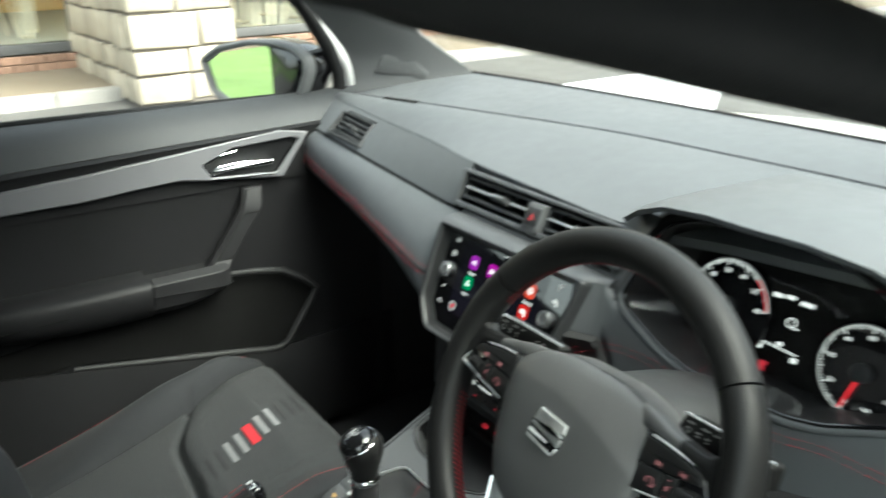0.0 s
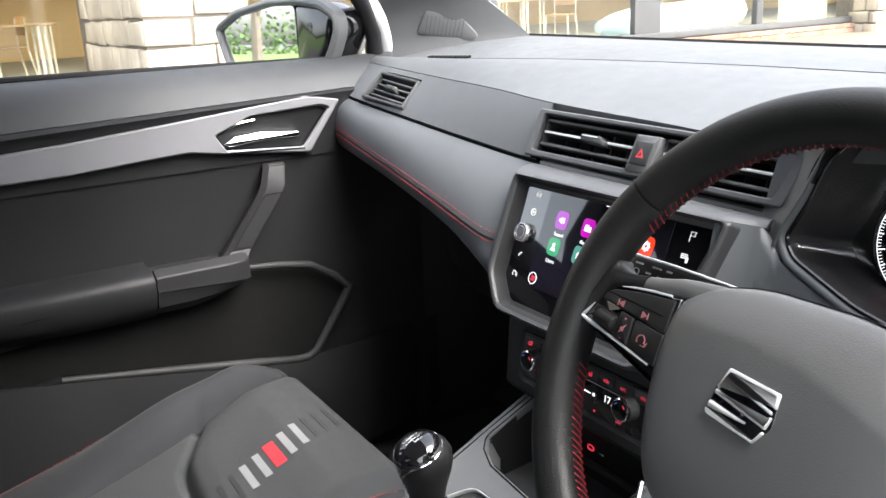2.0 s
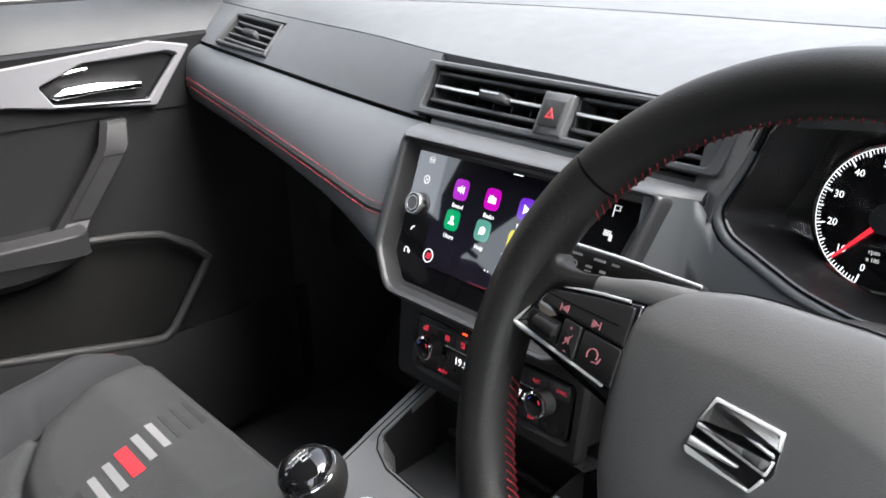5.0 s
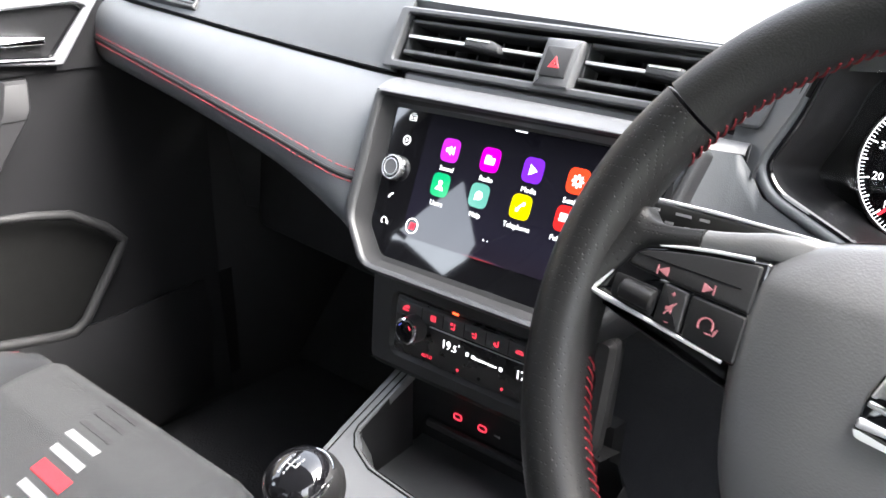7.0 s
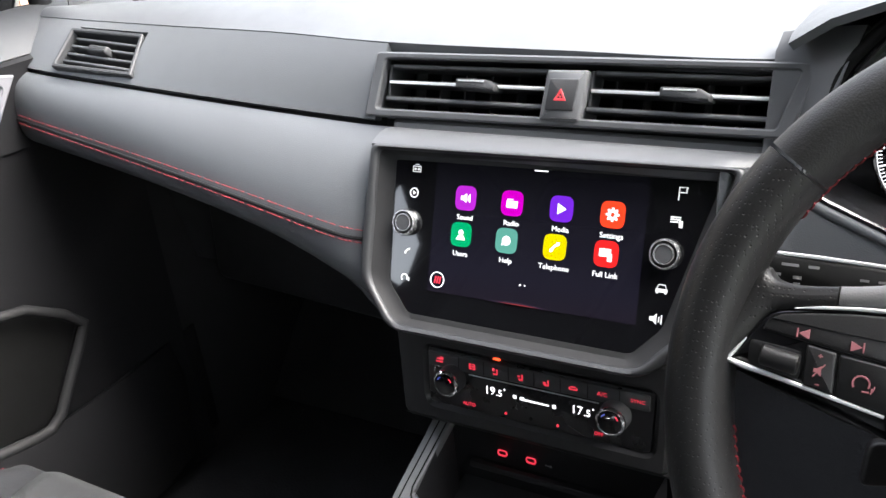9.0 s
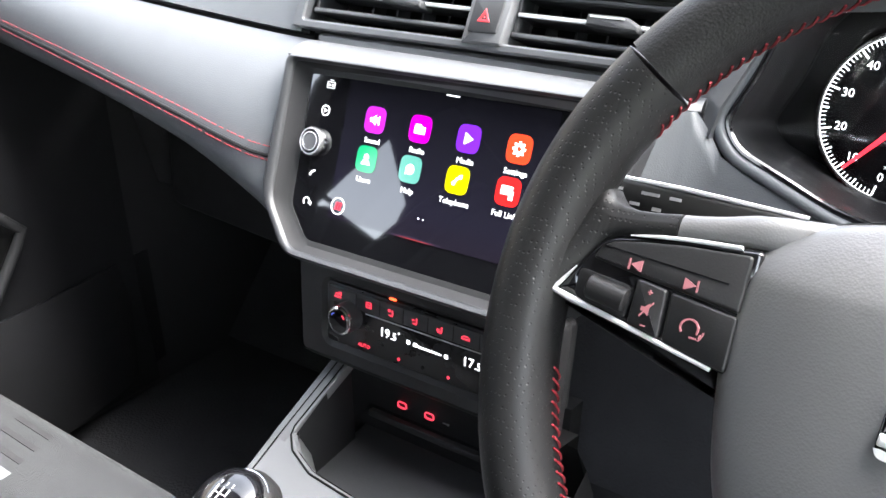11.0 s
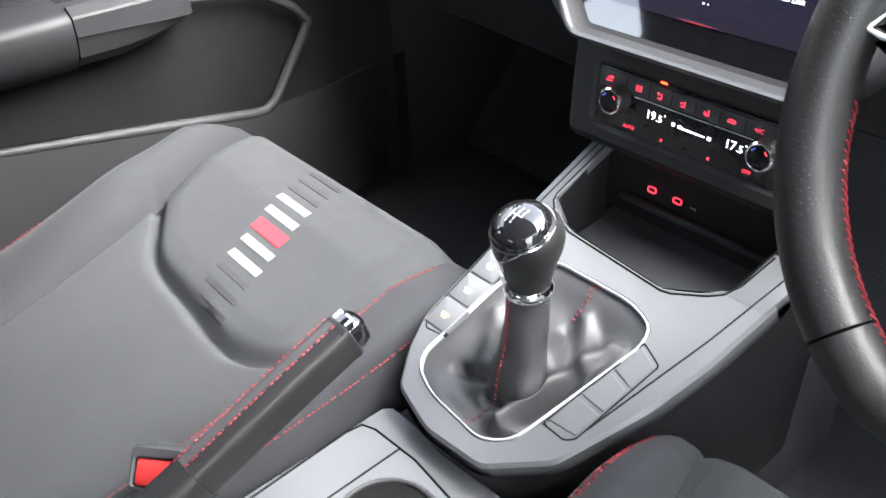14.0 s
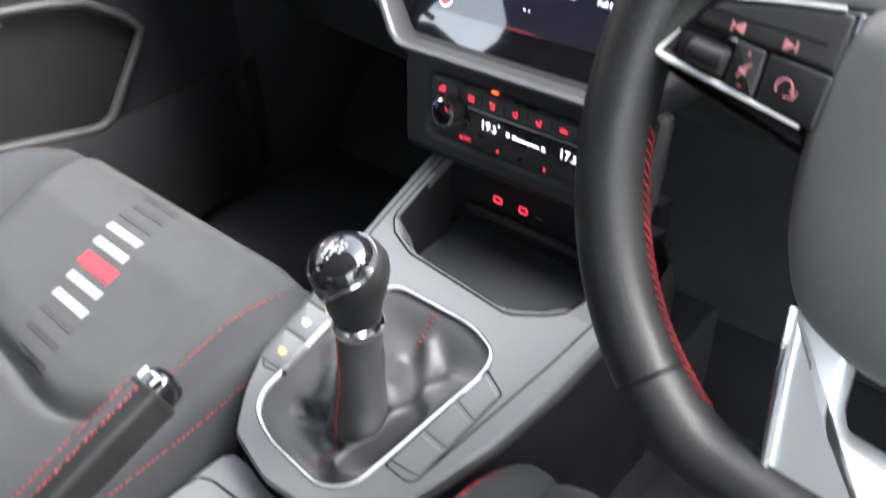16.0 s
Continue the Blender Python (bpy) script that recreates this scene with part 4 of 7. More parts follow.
part("tunnel_side", box((-0.09, -1.0, 0.25), (0.078, -0.34, 0.46), 0.01), CARPET, cons)
part("tunnel_front", box((-0.1, -0.36, 0.25), (0.112, 0.1, 0.47), 0.01), CARPET, cons)

# ---- gear lever ----
gear = thing("gear_lever", (-0.005, -0.265, 0.57), "black leather gear lever with glossy cap, chrome collar and stitched gaiter", "gear lever")
top_c = Vector((0.005, -0.276, 0.631))
GROUND = -0.004                       # the gaiter's edge under the bezel
stem = cl(0.004, -0.283)              # where the stem meets the folds
FOLDS = [((0.020, -0.317), (0.048, -0.228), 0.0095, 0.021), ((0.006, -0.319), (0.020, -0.317), 0.0090, 0.013),
         ((0.008, -0.216), (0.044, -0.250), 0.0085, 0.009), ((0.002, -0.234), (0.026, -0.254), 0.0065, -0.005), ((-0.050, -0.302), (-0.020, -0.299), 0.0055, -0.011),
         ((-0.012, -0.308), (0.008, -0.309), 0.0048, -0.008), ((-0.030, -0.290), (-0.060, -0.250), 0.0095, 0.005)]


def fold_height(x, y):
    """Ridges and creases of the leather, each along a short line."""
    h = 0.0
    for a, b, wide, high in FOLDS:
        a, b, p = Vector(cl(*a)), Vector(cl(*b)), Vector((x, y))
        e = b - a
        t = max(0.0, min(1.0, (p - a).dot(e) / e.dot(e)))
        d = (p - a - e * t).length
        h += high * math.exp(-(d / wide) ** 2)
    return h


rows = []
inner_c = Vector(stem)
rim_pts = [Vector(q) for q in radial(bezr, stem, 168)]
for t in span(0, 1, 40):
    r = []
    for k, q in enumerate(rim_pts):
        a = k * math.tau / 168
        foot_r = inner_c + Vector((math.cos(a), math.sin(a))) * (0.0235 + 0.0025 * math.cos(2 * a + 0.6))
        p = q.lerp(foot_r, t)
        left = 0.5 - 0.5 * math.cos(a - 0.15)          # the leather climbs the stem on the far and passenger's side
        back = max(0.0, math.sin(a))
        climb = (0.010 * left + 0.010 * back) * t ** 2.2 - 0.017 * (1 - 0.55 * left) * math.sin(math.pi * min(1.0, t * 1.02)) ** 2
        soft = min(1.0, t / 0.18) * (1 - 0.5 * t ** 6)
        wrinkle = 0.0009 * math.sin(5 * a + 9 * t) * math.sin(math.pi * t)
        r.append(CM @ Vector((p.x, p.y, GROUND + climb + soft * fold_height(p.x, p.y) + wrinkle)))
    rows.append(r)
base_row = rows[-1]
mid_base = CM @ Vector((*stem, GROUND))
for t in (0.08, 0.18, 0.30, 0.45, 0.60, 0.75, 0.88, 1.0):
    r = []
    for k, q in enumerate(base_row):
        a = k * math.tau / 168
        c = mid_base.lerp(top_c, t)
        rad = 0.0235 + (0.0165 - 0.0235) * t ** 0.7 + 0.0010 * math.sin(3 * a + 8 * t) * math.sin(math.pi * t) - 0.0014 * math.sin(math.pi * t)
        ring_p = c + Vector((math.cos(a), math.sin(a), 0)) * rad
        w = min(1.0, t / 0.30)
        r.append(Vector((q.x, q.y, q.z + (c.z - mid_base.z))).lerp(ring_p, w * w * (3 - 2 * w)))
    rows.append(r)
part("gaiter", loft(rows, close_u=True), LEATHER, gear, "creased black leather gaiter", smooth=80)
bm = bmesh.new()
for k, seam in ((120, rows), (43, rows[1:19])):
    for kk in (k, k + 1):
        stitches([r[kk] + (r[kk] - mid_base).normalized() * 0.0010 + Vector((0, 0, 0.0007)) for r in seam], 0.0035, 0.0012, 0.00062, bm)
part("gaiter_stitching", bm, STITCH, gear, "red seam stitching", kind="stuff")
GM = fr(top_c, (1, 0, 0.04), (0, 1, 0.0))
KNOB = [(0.0165, 0.004), (0.0172, 0.010), (0.0188, 0.017), (0.0215, 0.026), (0.0250, 0.036), (0.0266, 0.045), (0.0260, 0.054), (0.0220, 0.0615), (0.015, 0.0665), (0.004, 0.068)]
part("collar", lathe(GM, [(0.0135, -0.004), (0.0175, -0.003), (0.0190, 0.0), (0.0190, 0.0035), (0.017, 0.006)], 32), CHROME, gear, "chrome collar")
part("knob", lathe(GM, KNOB, 44), GAITER, gear, "black leather knob", smooth=60)


def on_knob(turn, h, out=0.0):
    """A point of the knob's side, turned from its front face by an angle."""
    r = spline([(b, a) for a, b in KNOB], h)[0] + out
    a = -math.pi / 2 + turn
    return GM @ Vector((r * math.cos(a), r * math.sin(a), h))


INLAY = [(0.0100, -0.95, -0.45), (0.0150, -1.02, -0.36), (0.0210, -1.10, -0.26), (0.0280, -1.20, -0.15), (0.0350, -1.30, 0.02), (0.0420, -1.40, 0.32), (0.0480, -1.50, 0.62)]
hs = span(0.0100, 0.0480, 14)
part("front_inlay", thicken(loft([[on_knob(lo + (hi - lo) * k, h, 0.0009 * (1 - abs(2 * k - 1) ** 6)) for k in span(0, 1, 15)] for h in hs for lo, hi in (spline(INLAY, h),)]), 0.002), GLOSSBLACK, gear, "glossy black inlay", smooth=70)
part("inlay_edge", tube([on_knob(spline(INLAY, h)[1], h, 0.0004) for h in hs], 0.0006, 6), CHROME, gear, "thin chrome edge")
KN = fr(GM @ Vector((0.0, -0.0035, 0.0485)), (1, 0, 0), (0, 0.93, 0.36))
part("cap_ring", tube([KN @ Vector((0.0240 * math.cos(a), 0.0240 * math.sin(a), 0.0085)) for a in span(radians(-56), radians(175), 30)], [0.0004] + [0.0011] * 28 + [0.0004], 8), CHROME, gear, "chrome line round the cap")
part("cap_shoulder", lathe(KN, [(0.0228, 0.0050), (0.0240, 0.0070), (0.0240, 0.0095), (0.0226, 0.0115)], 40), GLOSSBLACK, gear, "glossy black shoulder", smooth=60)
part("cap", lathe(KN, [(0.0232, 0.0100), (0.0215, 0.0150), (0.0170, 0.0188), (0.0105, 0.0212), (0.003, 0.0221)], 40), GLOSSBLACK, gear, "glossy black domed cap", smooth=60)
it = [(0, 0, 0.009, 0.0006), (-0.0045, 0, 0.0006, 0.009), (0, 0, 0.0006, 0.009), (0.0045, 0.00225, 0.0006, 0.0045)]
part("badge_plate", slab(fr(on_knob(-0.62, 0.0135, 0.0), (0.81, -0.58, 0), (0, -0.12, 1)), rounded(rect(0.0090, 0.0065), 0.001), -0.003, 0.0026, 0.0004), BRUSHED, gear, "small plain metal plate")
part("shift_pattern", bars(KN, it, 0.0200, 0.0226), PRINTPLAIN, gear, "white shift pattern")
for word, x, y in (("1", -0.0045, 0.0068), ("3", 0, 0.0068), ("5", 0.0045, 0.0068), ("2", -0.0045, -0.0068), ("4", 0, -0.0068)):
    writing(word, 0.0036, at(KN, x, y, 0.0212), PRINTPLAIN, gear, "gear_digit", 0.0006)

# ---- handbrake ----
brake = thing("handbrake", (-0.05, -0.62, 0.5), "black leather handbrake lever with red stitching and glossy tip", "handbrake")
hx = -0.047
hp = [Vector((hx - 0.003, -0.60, 0.545)), Vector((hx - 0.002, -0.568, 0.563)), Vector((hx - 0.001, -0.535, 0.579)), Vector((hx, -0.470, 0.606)), Vector((hx + 0.001, -0.408, 0.630))]


def sleeve(pts, sizes, seg=20, power=0.6):
    rows = []
    for i, p in enumerate(pts):
        d = (pts[min(i + 1, len(pts) - 1)] - pts[max(i - 1, 0)]).normalized()
        a = Vector((1, 0, 0))
        b = a.cross(d).normalized()
        w, h = sizes[i]
        rr = []
        for k in range(seg):
            t = k * math.tau / seg
            cx, sx = math.cos(t), math.sin(t)
            rr.append(p + a * w * math.copysign(abs(cx) ** power, cx) + b * h * math.copysign(abs(sx) ** power, sx))
        rows.append(rr)
    return loft(rows, close_u=True, caps=True)


part("grip", sleeve(curve_pts(hp[2:], 12), [(0.0128 + 0.0010 * k / 11, 0.0150) for k in range(12)], 32, 0.45), GAITER, brake, "stitched leather grip")
part("boot", sleeve(curve_pts([(-0.052, -0.68, 0.48), (-0.050, -0.61, 0.535), tuple(hp[1]), tuple(hp[2] + Vector((0, 0.004, 0.001)))], 10), [(0.026, 0.024)] * 3 + [(0.021, 0.021)] * 4 + [(0.0158, 0.0176)] * 3), GAITER, brake, "leather boot")
bm = bmesh.new()
for off in (-0.0098, 0.0006):
    stitches([p + Vector((off, -0.0061, 0.0139)) for p in curve_pts(hp[2:], 20)], 0.0032, 0.0014, 0.0007, bm)
part("grip_stitching", bm, STITCH, brake, "red stitching", kind="stuff")
part("grip_welt", sleeve([p + Vector((-0.0046, -0.0059, 0.0134)) for p in curve_pts(hp[2:], 8)], [(0.0040, 0.0010)] * 8, 12), LEATHER, brake, "flat leather strip between the seams")
hd = (hp[4] - hp[3]).normalized()
part("tip_collar", sleeve([hp[4] + hd * k for k in (-0.003, -0.002, 0.002, 0.003)], [(0.0138, 0.0150), (0.0142, 0.0154), (0.0141, 0.0153), (0.0130, 0.0142)], 32, 0.45), GAITER, brake, "leather end of the grip")
part("tip", sleeve([hp[4] + hd * k for k in (0.001, 0.008, 0.013, 0.0165, 0.018)], [(0.0122, 0.0134), (0.0120, 0.0131), (0.0110, 0.0118), (0.0084, 0.0088), (0.0035, 0.0035)], 28, 0.55), GLOSSBLACK, brake, "glossy black end button", smooth=70)
TM = fr(hp[4] + hd * 0.0035 + Vector((1, 0, 0)).cross(hd) * 0.0128, (1, 0, 0), tuple(hd))
part("tip_inlay", bars(TM, [(-0.0078, 0.0040, 0.0024, 0.0075), (0.0022, 0.0072, 0.0074, 0.0016), (0.0052, 0.0040, 0.0016, 0.0070)], -0.001, 0.0012), BRUSHED, brake, "bright metal inlay on the button")

# ---- seat belt buckle ----
BK = fr((-0.104, -0.541, 0.547), (0.76, 0.65, 0), (-0.45, 0.52, 0.72))
buckle = thing("seat_belt_buckle", (-0.108, -0.54, 0.46), "black seat belt buckle with red release button", "belt buckle")
part("case", slab(BK, rounded(rect(0.040, 0.030, 0, 0.002), 0.005), -0.034, -0.001, 0.003), HARD, buckle)
part("case_edge", ring(BK, rounded(rect(0.040, 0.030, 0, 0.002), 0.005), rounded(rect(0.034, 0.021, 0, -0.002), 0.004), -0.004, 0.0035, 0.0012), HARD, buckle)
part("release_button", slab(BK, rounded(rect(0.0325, 0.0195, 0, -0.002), 0.0035), -0.006, 0.0015, 0.0014), REDPLASTIC, buckle, "red plastic release button")
part("stalk", tube([(-0.110, -0.528, 0.53), (-0.113, -0.52, 0.49), (-0.112, -0.53, 0.40)], [0.013, 0.012, 0.012], 10), HARD, buckle, "black buckle stalk")

# ---- seats ----
YS = [(-0.20, -0.335), (-0.155, -0.352), (-0.085, -0.392), (-0.05, -0.401), (0.02, -0.406), (0.105, -0.412), (0.145, -0.402), (0.175, -0.382), (0.20, -0.37)]


def edge_of(sg, y):
    """Half width of the flat middle of a cushion; it narrows towards the back on the door's side."""
    return 0.182 if sg > 0 else spline(NARROW, max(-0.70, min(-0.17, y)))[0]


NARROW = [(-0.70, 0.118), (-0.54, 0.128), (-0.447, 0.141), (-0.353, 0.162), (-0.213, 0.203), (-0.17, 0.212)]
RISE = [(-0.70, -0.015), (-0.60, 0.002), (-0.54, 0.014), (-0.44, 0.036), (-0.37, 0.045), (-0.30, 0.038), (-0.16, 0.036)]


def cushion_z(dx, y):
    """Height of the cushion's top at dx from its middle and y from the car's origin."""
    z = 0.517 + 0.009 * math.exp(-((y + 0.245) / 0.07) ** 2) - 0.20 * max(0, -0.27 - y)
    ad, eg = abs(dx), edge_of(dx, y)
    if ad > eg:
        t = (ad - eg) / ((0.243 - eg) * 0.66 if dx < 0 else 0.05)
        rise = spline(RISE, max(-0.70, min(-0.16, y)))[0] if dx < 0 else 0.014
        fade = 1 if y < -0.31 else max(0.0, 1 - ((y + 0.31) / 0.115) ** 2)
        z += rise * math.sin(min(t, 1.55) * 0.62 * math.pi) ** 0.8 * fade if t < 1.55 else 0
        z += 0.10 * max(0, -0.27 - y) * min(1, t) if dx > 0 else 0
    if y > -0.200:
        z -= 0.055 * ((y + 0.200) / 0.040) ** 2
    ys = spline(YS, max(-0.2, min(0.2, dx)))[0]
    z -= 0.014 * math.exp(-((y - ys) / 0.008) ** 2) * (1 if ad < eg else max(0, 1 - (ad - eg) / 0.02))
    z += 0.010 * (1 if y > ys else 0) * (1 if ad < eg else 0) * (min(1, (y - ys) / 0.035) ** 0.5 if y > ys else 0) * min(1, (eg - ad) / 0.03)
    z -= 0.006 * math.exp(-((ad - eg) / 0.005) ** 2)
    return z


def make_seat(name, cx, shift, label):
    s = thing(name, (cx, -0.45 + shift, 0.3), label, "car seat", "front seats")
    ysam = sorted(set([round(v, 4) for v in span(-0.70, -0.44, 30) + span(-0.44, -0.33, 60) + span(-0.33, -0.160, 40)]))

    mid = loft([[(cx + dx, y + shift, cushion_z(dx, y)) for dx in span(-edge_of(-1, y) - 0.001, 0.183, 76)] for y in ysam])
    part("cushion_center", thicken(mid, 0.012), FABRIC, s, "grey woven cushion with a stitched cross seam", smooth=70)
    part("cushion_front", loft([[(cx + dx, -0.161 + shift, cushion_z(dx, -0.161)), (cx + dx, -0.156 + shift, 0.43), (cx + dx, -0.20 + shift, 0.37)] for dx in span(-0.20, 0.20, 10)]), BOLSTER, s)
    for sg in (-1, 1):
        def outer_row(y, sg=sg):
            z = cushion_z(sg * 0.24, y)
            return [(cx + sg * (0.243 + 0.022 * math.sin(t * math.pi / 2)), y + shift, z - 0.20 * t ** 1.6 - 0.001) for t in span(0, 1, 8)]
        inner = [[(cx + sg * d, y + shift, cushion_z(sg * d, y)) for d in span(edge_of(sg, y) + 0.001, 0.243, 18)] for y in ysam]
        part("side_bolster", thicken(loft([inner[i] + outer_row(y)[1:] for i, y in enumerate(ysam)]), 0.01), BOLSTER, s, "dark padded bolster", smooth=70)
        bm = bmesh.new()
        stitches([(cx + sg * (0.197 if sg > 0 else 0.236), y + shift, cushion_z(sg * (0.197 if sg > 0 else 0.236), y) + 0.001) for y in span(-0.62, -0.215, 50)], 0.0035, 0.0013, 0.00075, bm)
        stitches([(cx + sg * (0.2522 if sg > 0 else 0.2435), y + shift, cushion_z(sg * 0.24, y) + (-0.016 if sg > 0 else -0.004)) for y in span(-0.62, -0.215, 50)], 0.0035, 0.0013, 0.00075, bm)
        part("bolster_stitching", bm, STITCH, s, "red stitching", kind="stuff")
        bm = bmesh.new()
        tube([(cx + sg * (edge_of(sg, y) + 0.001), y + shift, cushion_z(sg * (edge_of(sg, y) + 0.001), y) - 0.001) for y in span(-0.66, -0.2, 40)], 0.0014, 6, bm)
        part("bolster_piping", bm, RUBBER, s)
    # woven bars across the front of the cushion
    for k in range(1, 12):
        d = k - 6
        yb = -0.301 + (0.0205 * d if abs(d) < 3 else math.copysign(0.041 + 0.0185 * (abs(d) - 2), d))
        xb = 0.020 - 0.36 * (yb + 0.301)
        mt = REDBAR if k == 6 else WHITEBAR if k in (4, 5, 7, 8) else GREYBAR
        if k == 6:
            w = 0.0085
        else:
            w = 0.0052 if 3 < k < 9 else 0.0032
        rows = []
        for xx in span(-0.030, 0.030, 7):
            row = []
            for yy, hh in ((-w, -0.001), (-w * 0.9, 0.0009), (w * 0.9, 0.0009), (w, -0.001)):
                row.append((cx + xb + xx, yb + yy - 0.02 * xx + shift, cushion_z(xb + xx, yb + yy) + hh))
            rows.append(row)
        part("woven_bar", loft(rows), mt, s, {6: "red woven bar"}.get(k, "white woven bar" if k in (4, 5, 7, 8) else "raised dark grey bar"))
    # backrest
    def back(dx, u, f=0.0):
        """u metres up along the leaning backrest, f metres out of it."""
        lean = radians(33)
        ad = abs(dx)
        b = 0.0
        if ad > 0.15:
            b = 0.056 * math.sin(min(1, (ad - 0.15) / 0.07) * math.pi / 2) * (lambda k: k * k * (3 - 2 * k))(max(0.0, min(1.0, (u - 0.05) / 0.19))) * max(0.0, 1 - max(0, u - 0.66) / 0.26)
        f = f + b + 0.012 * math.sin(u * 6)
        return Vector((cx + dx, -0.606 - 0.07 * max(0.0, 1 - u / 0.16) - u * math.sin(lean) + f * math.cos(lean) + shift, 0.50 + u * math.cos(lean) + f * math.sin(lean)))
    us = span(0.0, 0.78, 30)
    part("backrest", thicken(loft([[back(dx, u) for u in us] for dx in span(-0.16, 0.16, 16)]), 0.03), FABRIC, s, smooth=70)
    for sg in (-1, 1):
        part("back_bolster", thicken(loft([[back(sg * d, u, 0.0) for u in us] for d in span(0.16, 0.225, 10)] + [[back(sg * (0.225 + 0.025 * math.sin(t * math.pi / 2)), u, -0.10 * t) for u in us] for t in span(0.15, 1, 8)]), 0.02), BOLSTER, s, "dark padded bolster", smooth=70)
        bm = bmesh.new()
        stitches([back(sg * 0.19, u, 0.002) for u in span(0.03, 0.6, 60)], 0.0035, 0.0015, 0.00055, bm)
        part("bolster_stitching", bm, STITCH, s, "red stitching", kind="stuff")
    part("backrest_shell", loft([[back(dx, u, -0.11) for u in us] for dx in span(-0.25, 0.25, 4)]), HARD, s)
    part("backrest_top", tube([back(-0.20, 0.76, -0.05), back(-0.1, 0.795, -0.05), back(0.1, 0.795, -0.05), back(0.20, 0.76, -0.05)], 0.055, 14), FABRIC, s)
    part("headrest", slab(fr(back(0, 0.91, -0.05), (1, 0, 0), (0, -0.45, 0.9)), rounded(rect(0.24, 0.15), 0.05, 6), -0.05, 0.05, 0.03), BOLSTER, s)
    for d in (-0.06, 0.06):
        part("headrest_post", tube([back(d, 0.77, -0.05), back(d, 0.87, -0.05)], 0.006, 10), BRUSHED, s)
    part("seat_base", box((cx - 0.2, -0.66 + shift, 0.27), (cx + 0.2, -0.22 + shift, 0.42), 0.02), HARD, s)
    return s


make_seat("passenger_seat", -0.372, 0.0, "grey cloth passenger seat with red and white woven bars")
make_seat("driver_seat", 0.345, -0.03, "grey cloth driver seat with dark bolsters and red stitching")

# ---- steering wheel ----
WA = radians(25)
WM = fr((0.347, -0.250, 0.857), (1, 0, 0), (0, math.sin(WA), math.cos(WA)))
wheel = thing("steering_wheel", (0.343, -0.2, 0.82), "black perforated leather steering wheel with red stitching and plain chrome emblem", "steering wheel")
PERF = mat("perforated_leather", (0.0100, 0.0100, 0.0104), 0.43, grain=450, depth=0.00018, pattern="dots", vary=0.15, spec=0.28)


def rim_arc(a0, a1, r=0.0165, n=40):
    rows = []
    for k in range(n + 1):
        a = radians(a0 + (a1 - a0) * k / n)
        flat = 1.0 if math.sin(a) > -0.86 else 1 - 0.10 * (-math.sin(a) - 0.86) / 0.14
        low = max(0.0, min(1.0, (0.5 - math.sin(a)) / 0.7))
        mean = 0.1722 - 0.0030 * low * low * (3 - 2 * low)
        rr = []
        for j in range(20):
            b = j * math.tau / 20
            rad = mean + r * math.cos(b)
            rr.append(WM @ Vector((rad * math.cos(a), rad * math.sin(a) * flat, 1.10 * r * math.sin(b) - 0.0065)))
        rows.append(rr)
    return loft(rows, close_u=True, caps=True)


for a0, a1, mt, nm in ((37.5, 142.5, GAITER, "smooth upper rim"), (143.1, 228, PERF, "perforated grip"), (228.6, 311.4, GAITER, "smooth lower rim"), (312, 396.9, PERF, "perforated grip")):
    part("rim", rim_arc(a0, a1, n=max(20, int((a1 - a0) / 3))), mt, wheel, nm, smooth=60)
bm = bmesh.new()
for a0, a1 in ((33.0, 149.0), (188.0, 236.0), (304.0, 352.0)):
    n = int((a1 - a0) / 1.75)
    for k in range(n):
        a = radians(a0 + (a1 - a0) * k / n)
        p = []
        for da, b in ((0.0, 3.05), (0.8, 3.28), (1.6, 3.55), (2.3, 3.80)):
            x = a + radians(da)
            low = max(0.0, min(1.0, (0.5 - math.sin(x)) / 0.7))
            rad = 0.1722 - 0.0030 * low * low * (3 - 2 * low) + 0.0169 * math.cos(b)
            p.append(WM @ Vector((rad * math.cos(x), rad * math.sin(x), 1.10 * 0.0169 * math.sin(b) - 0.0065)))
        tube(p, 0.00058, 5, bm)
part("rim_stitching", bm, STITCH, wheel, "red cross stitching", kind="stuff")
hub = [(-0.034, 0.0665), (-0.066, 0.059), (-0.086, 0.045), (-0.0900, 0.02), (-0.0875, -0.01), (-0.081, -0.045), (-0.067, -0.073), (-0.036, -0.087), (0.036, -0.087), (0.066, -0.075), (0.083, -0.045), (0.0905, -0.01), (0.0925, 0.02), (0.088, 0.045), (0.066, 0.059), (0.034, 0.0665)]


def hub_point(x, y, s, h):
    """The cover slopes away above a soft crease."""
    yc = 0.0335 - 2.4 * max(0.0, x * s + 0.03) ** 2
    d = max(0.0, y * s - yc)
    return WM @ Vector((x * s, y * s, h - 0.26 * d * d / (d + 0.003) if h > -0.01 else h))


rows = []
DOME = [(0.0, 0.0109), (0.3, 0.0107), (0.45, 0.0102), (0.58, 0.0094), (0.66, 0.0085), (0.73, 0.0075), (0.79, 0.0064), (0.84, 0.0053), (0.88, 0.0042), (0.92, 0.0026), (0.95, 0.001), (0.975, -0.0015), (0.992, -0.006), (1.0, -0.012)]
for s, h in [(1.0, -0.045)] + [(q, spline(DOME, q)[0]) for q in [1.0, 0.992, 0.984, 0.975] + span(0.95, 0.04, 34)]:
    rows.append([hub_point(x, y, s, h) for x, y in rounded(hub, 0.016, 9)])
part("airbag_cover", loft(rows, close_u=True, caps=True), HUB, wheel, "soft dark grey airbag cover", smooth=70)
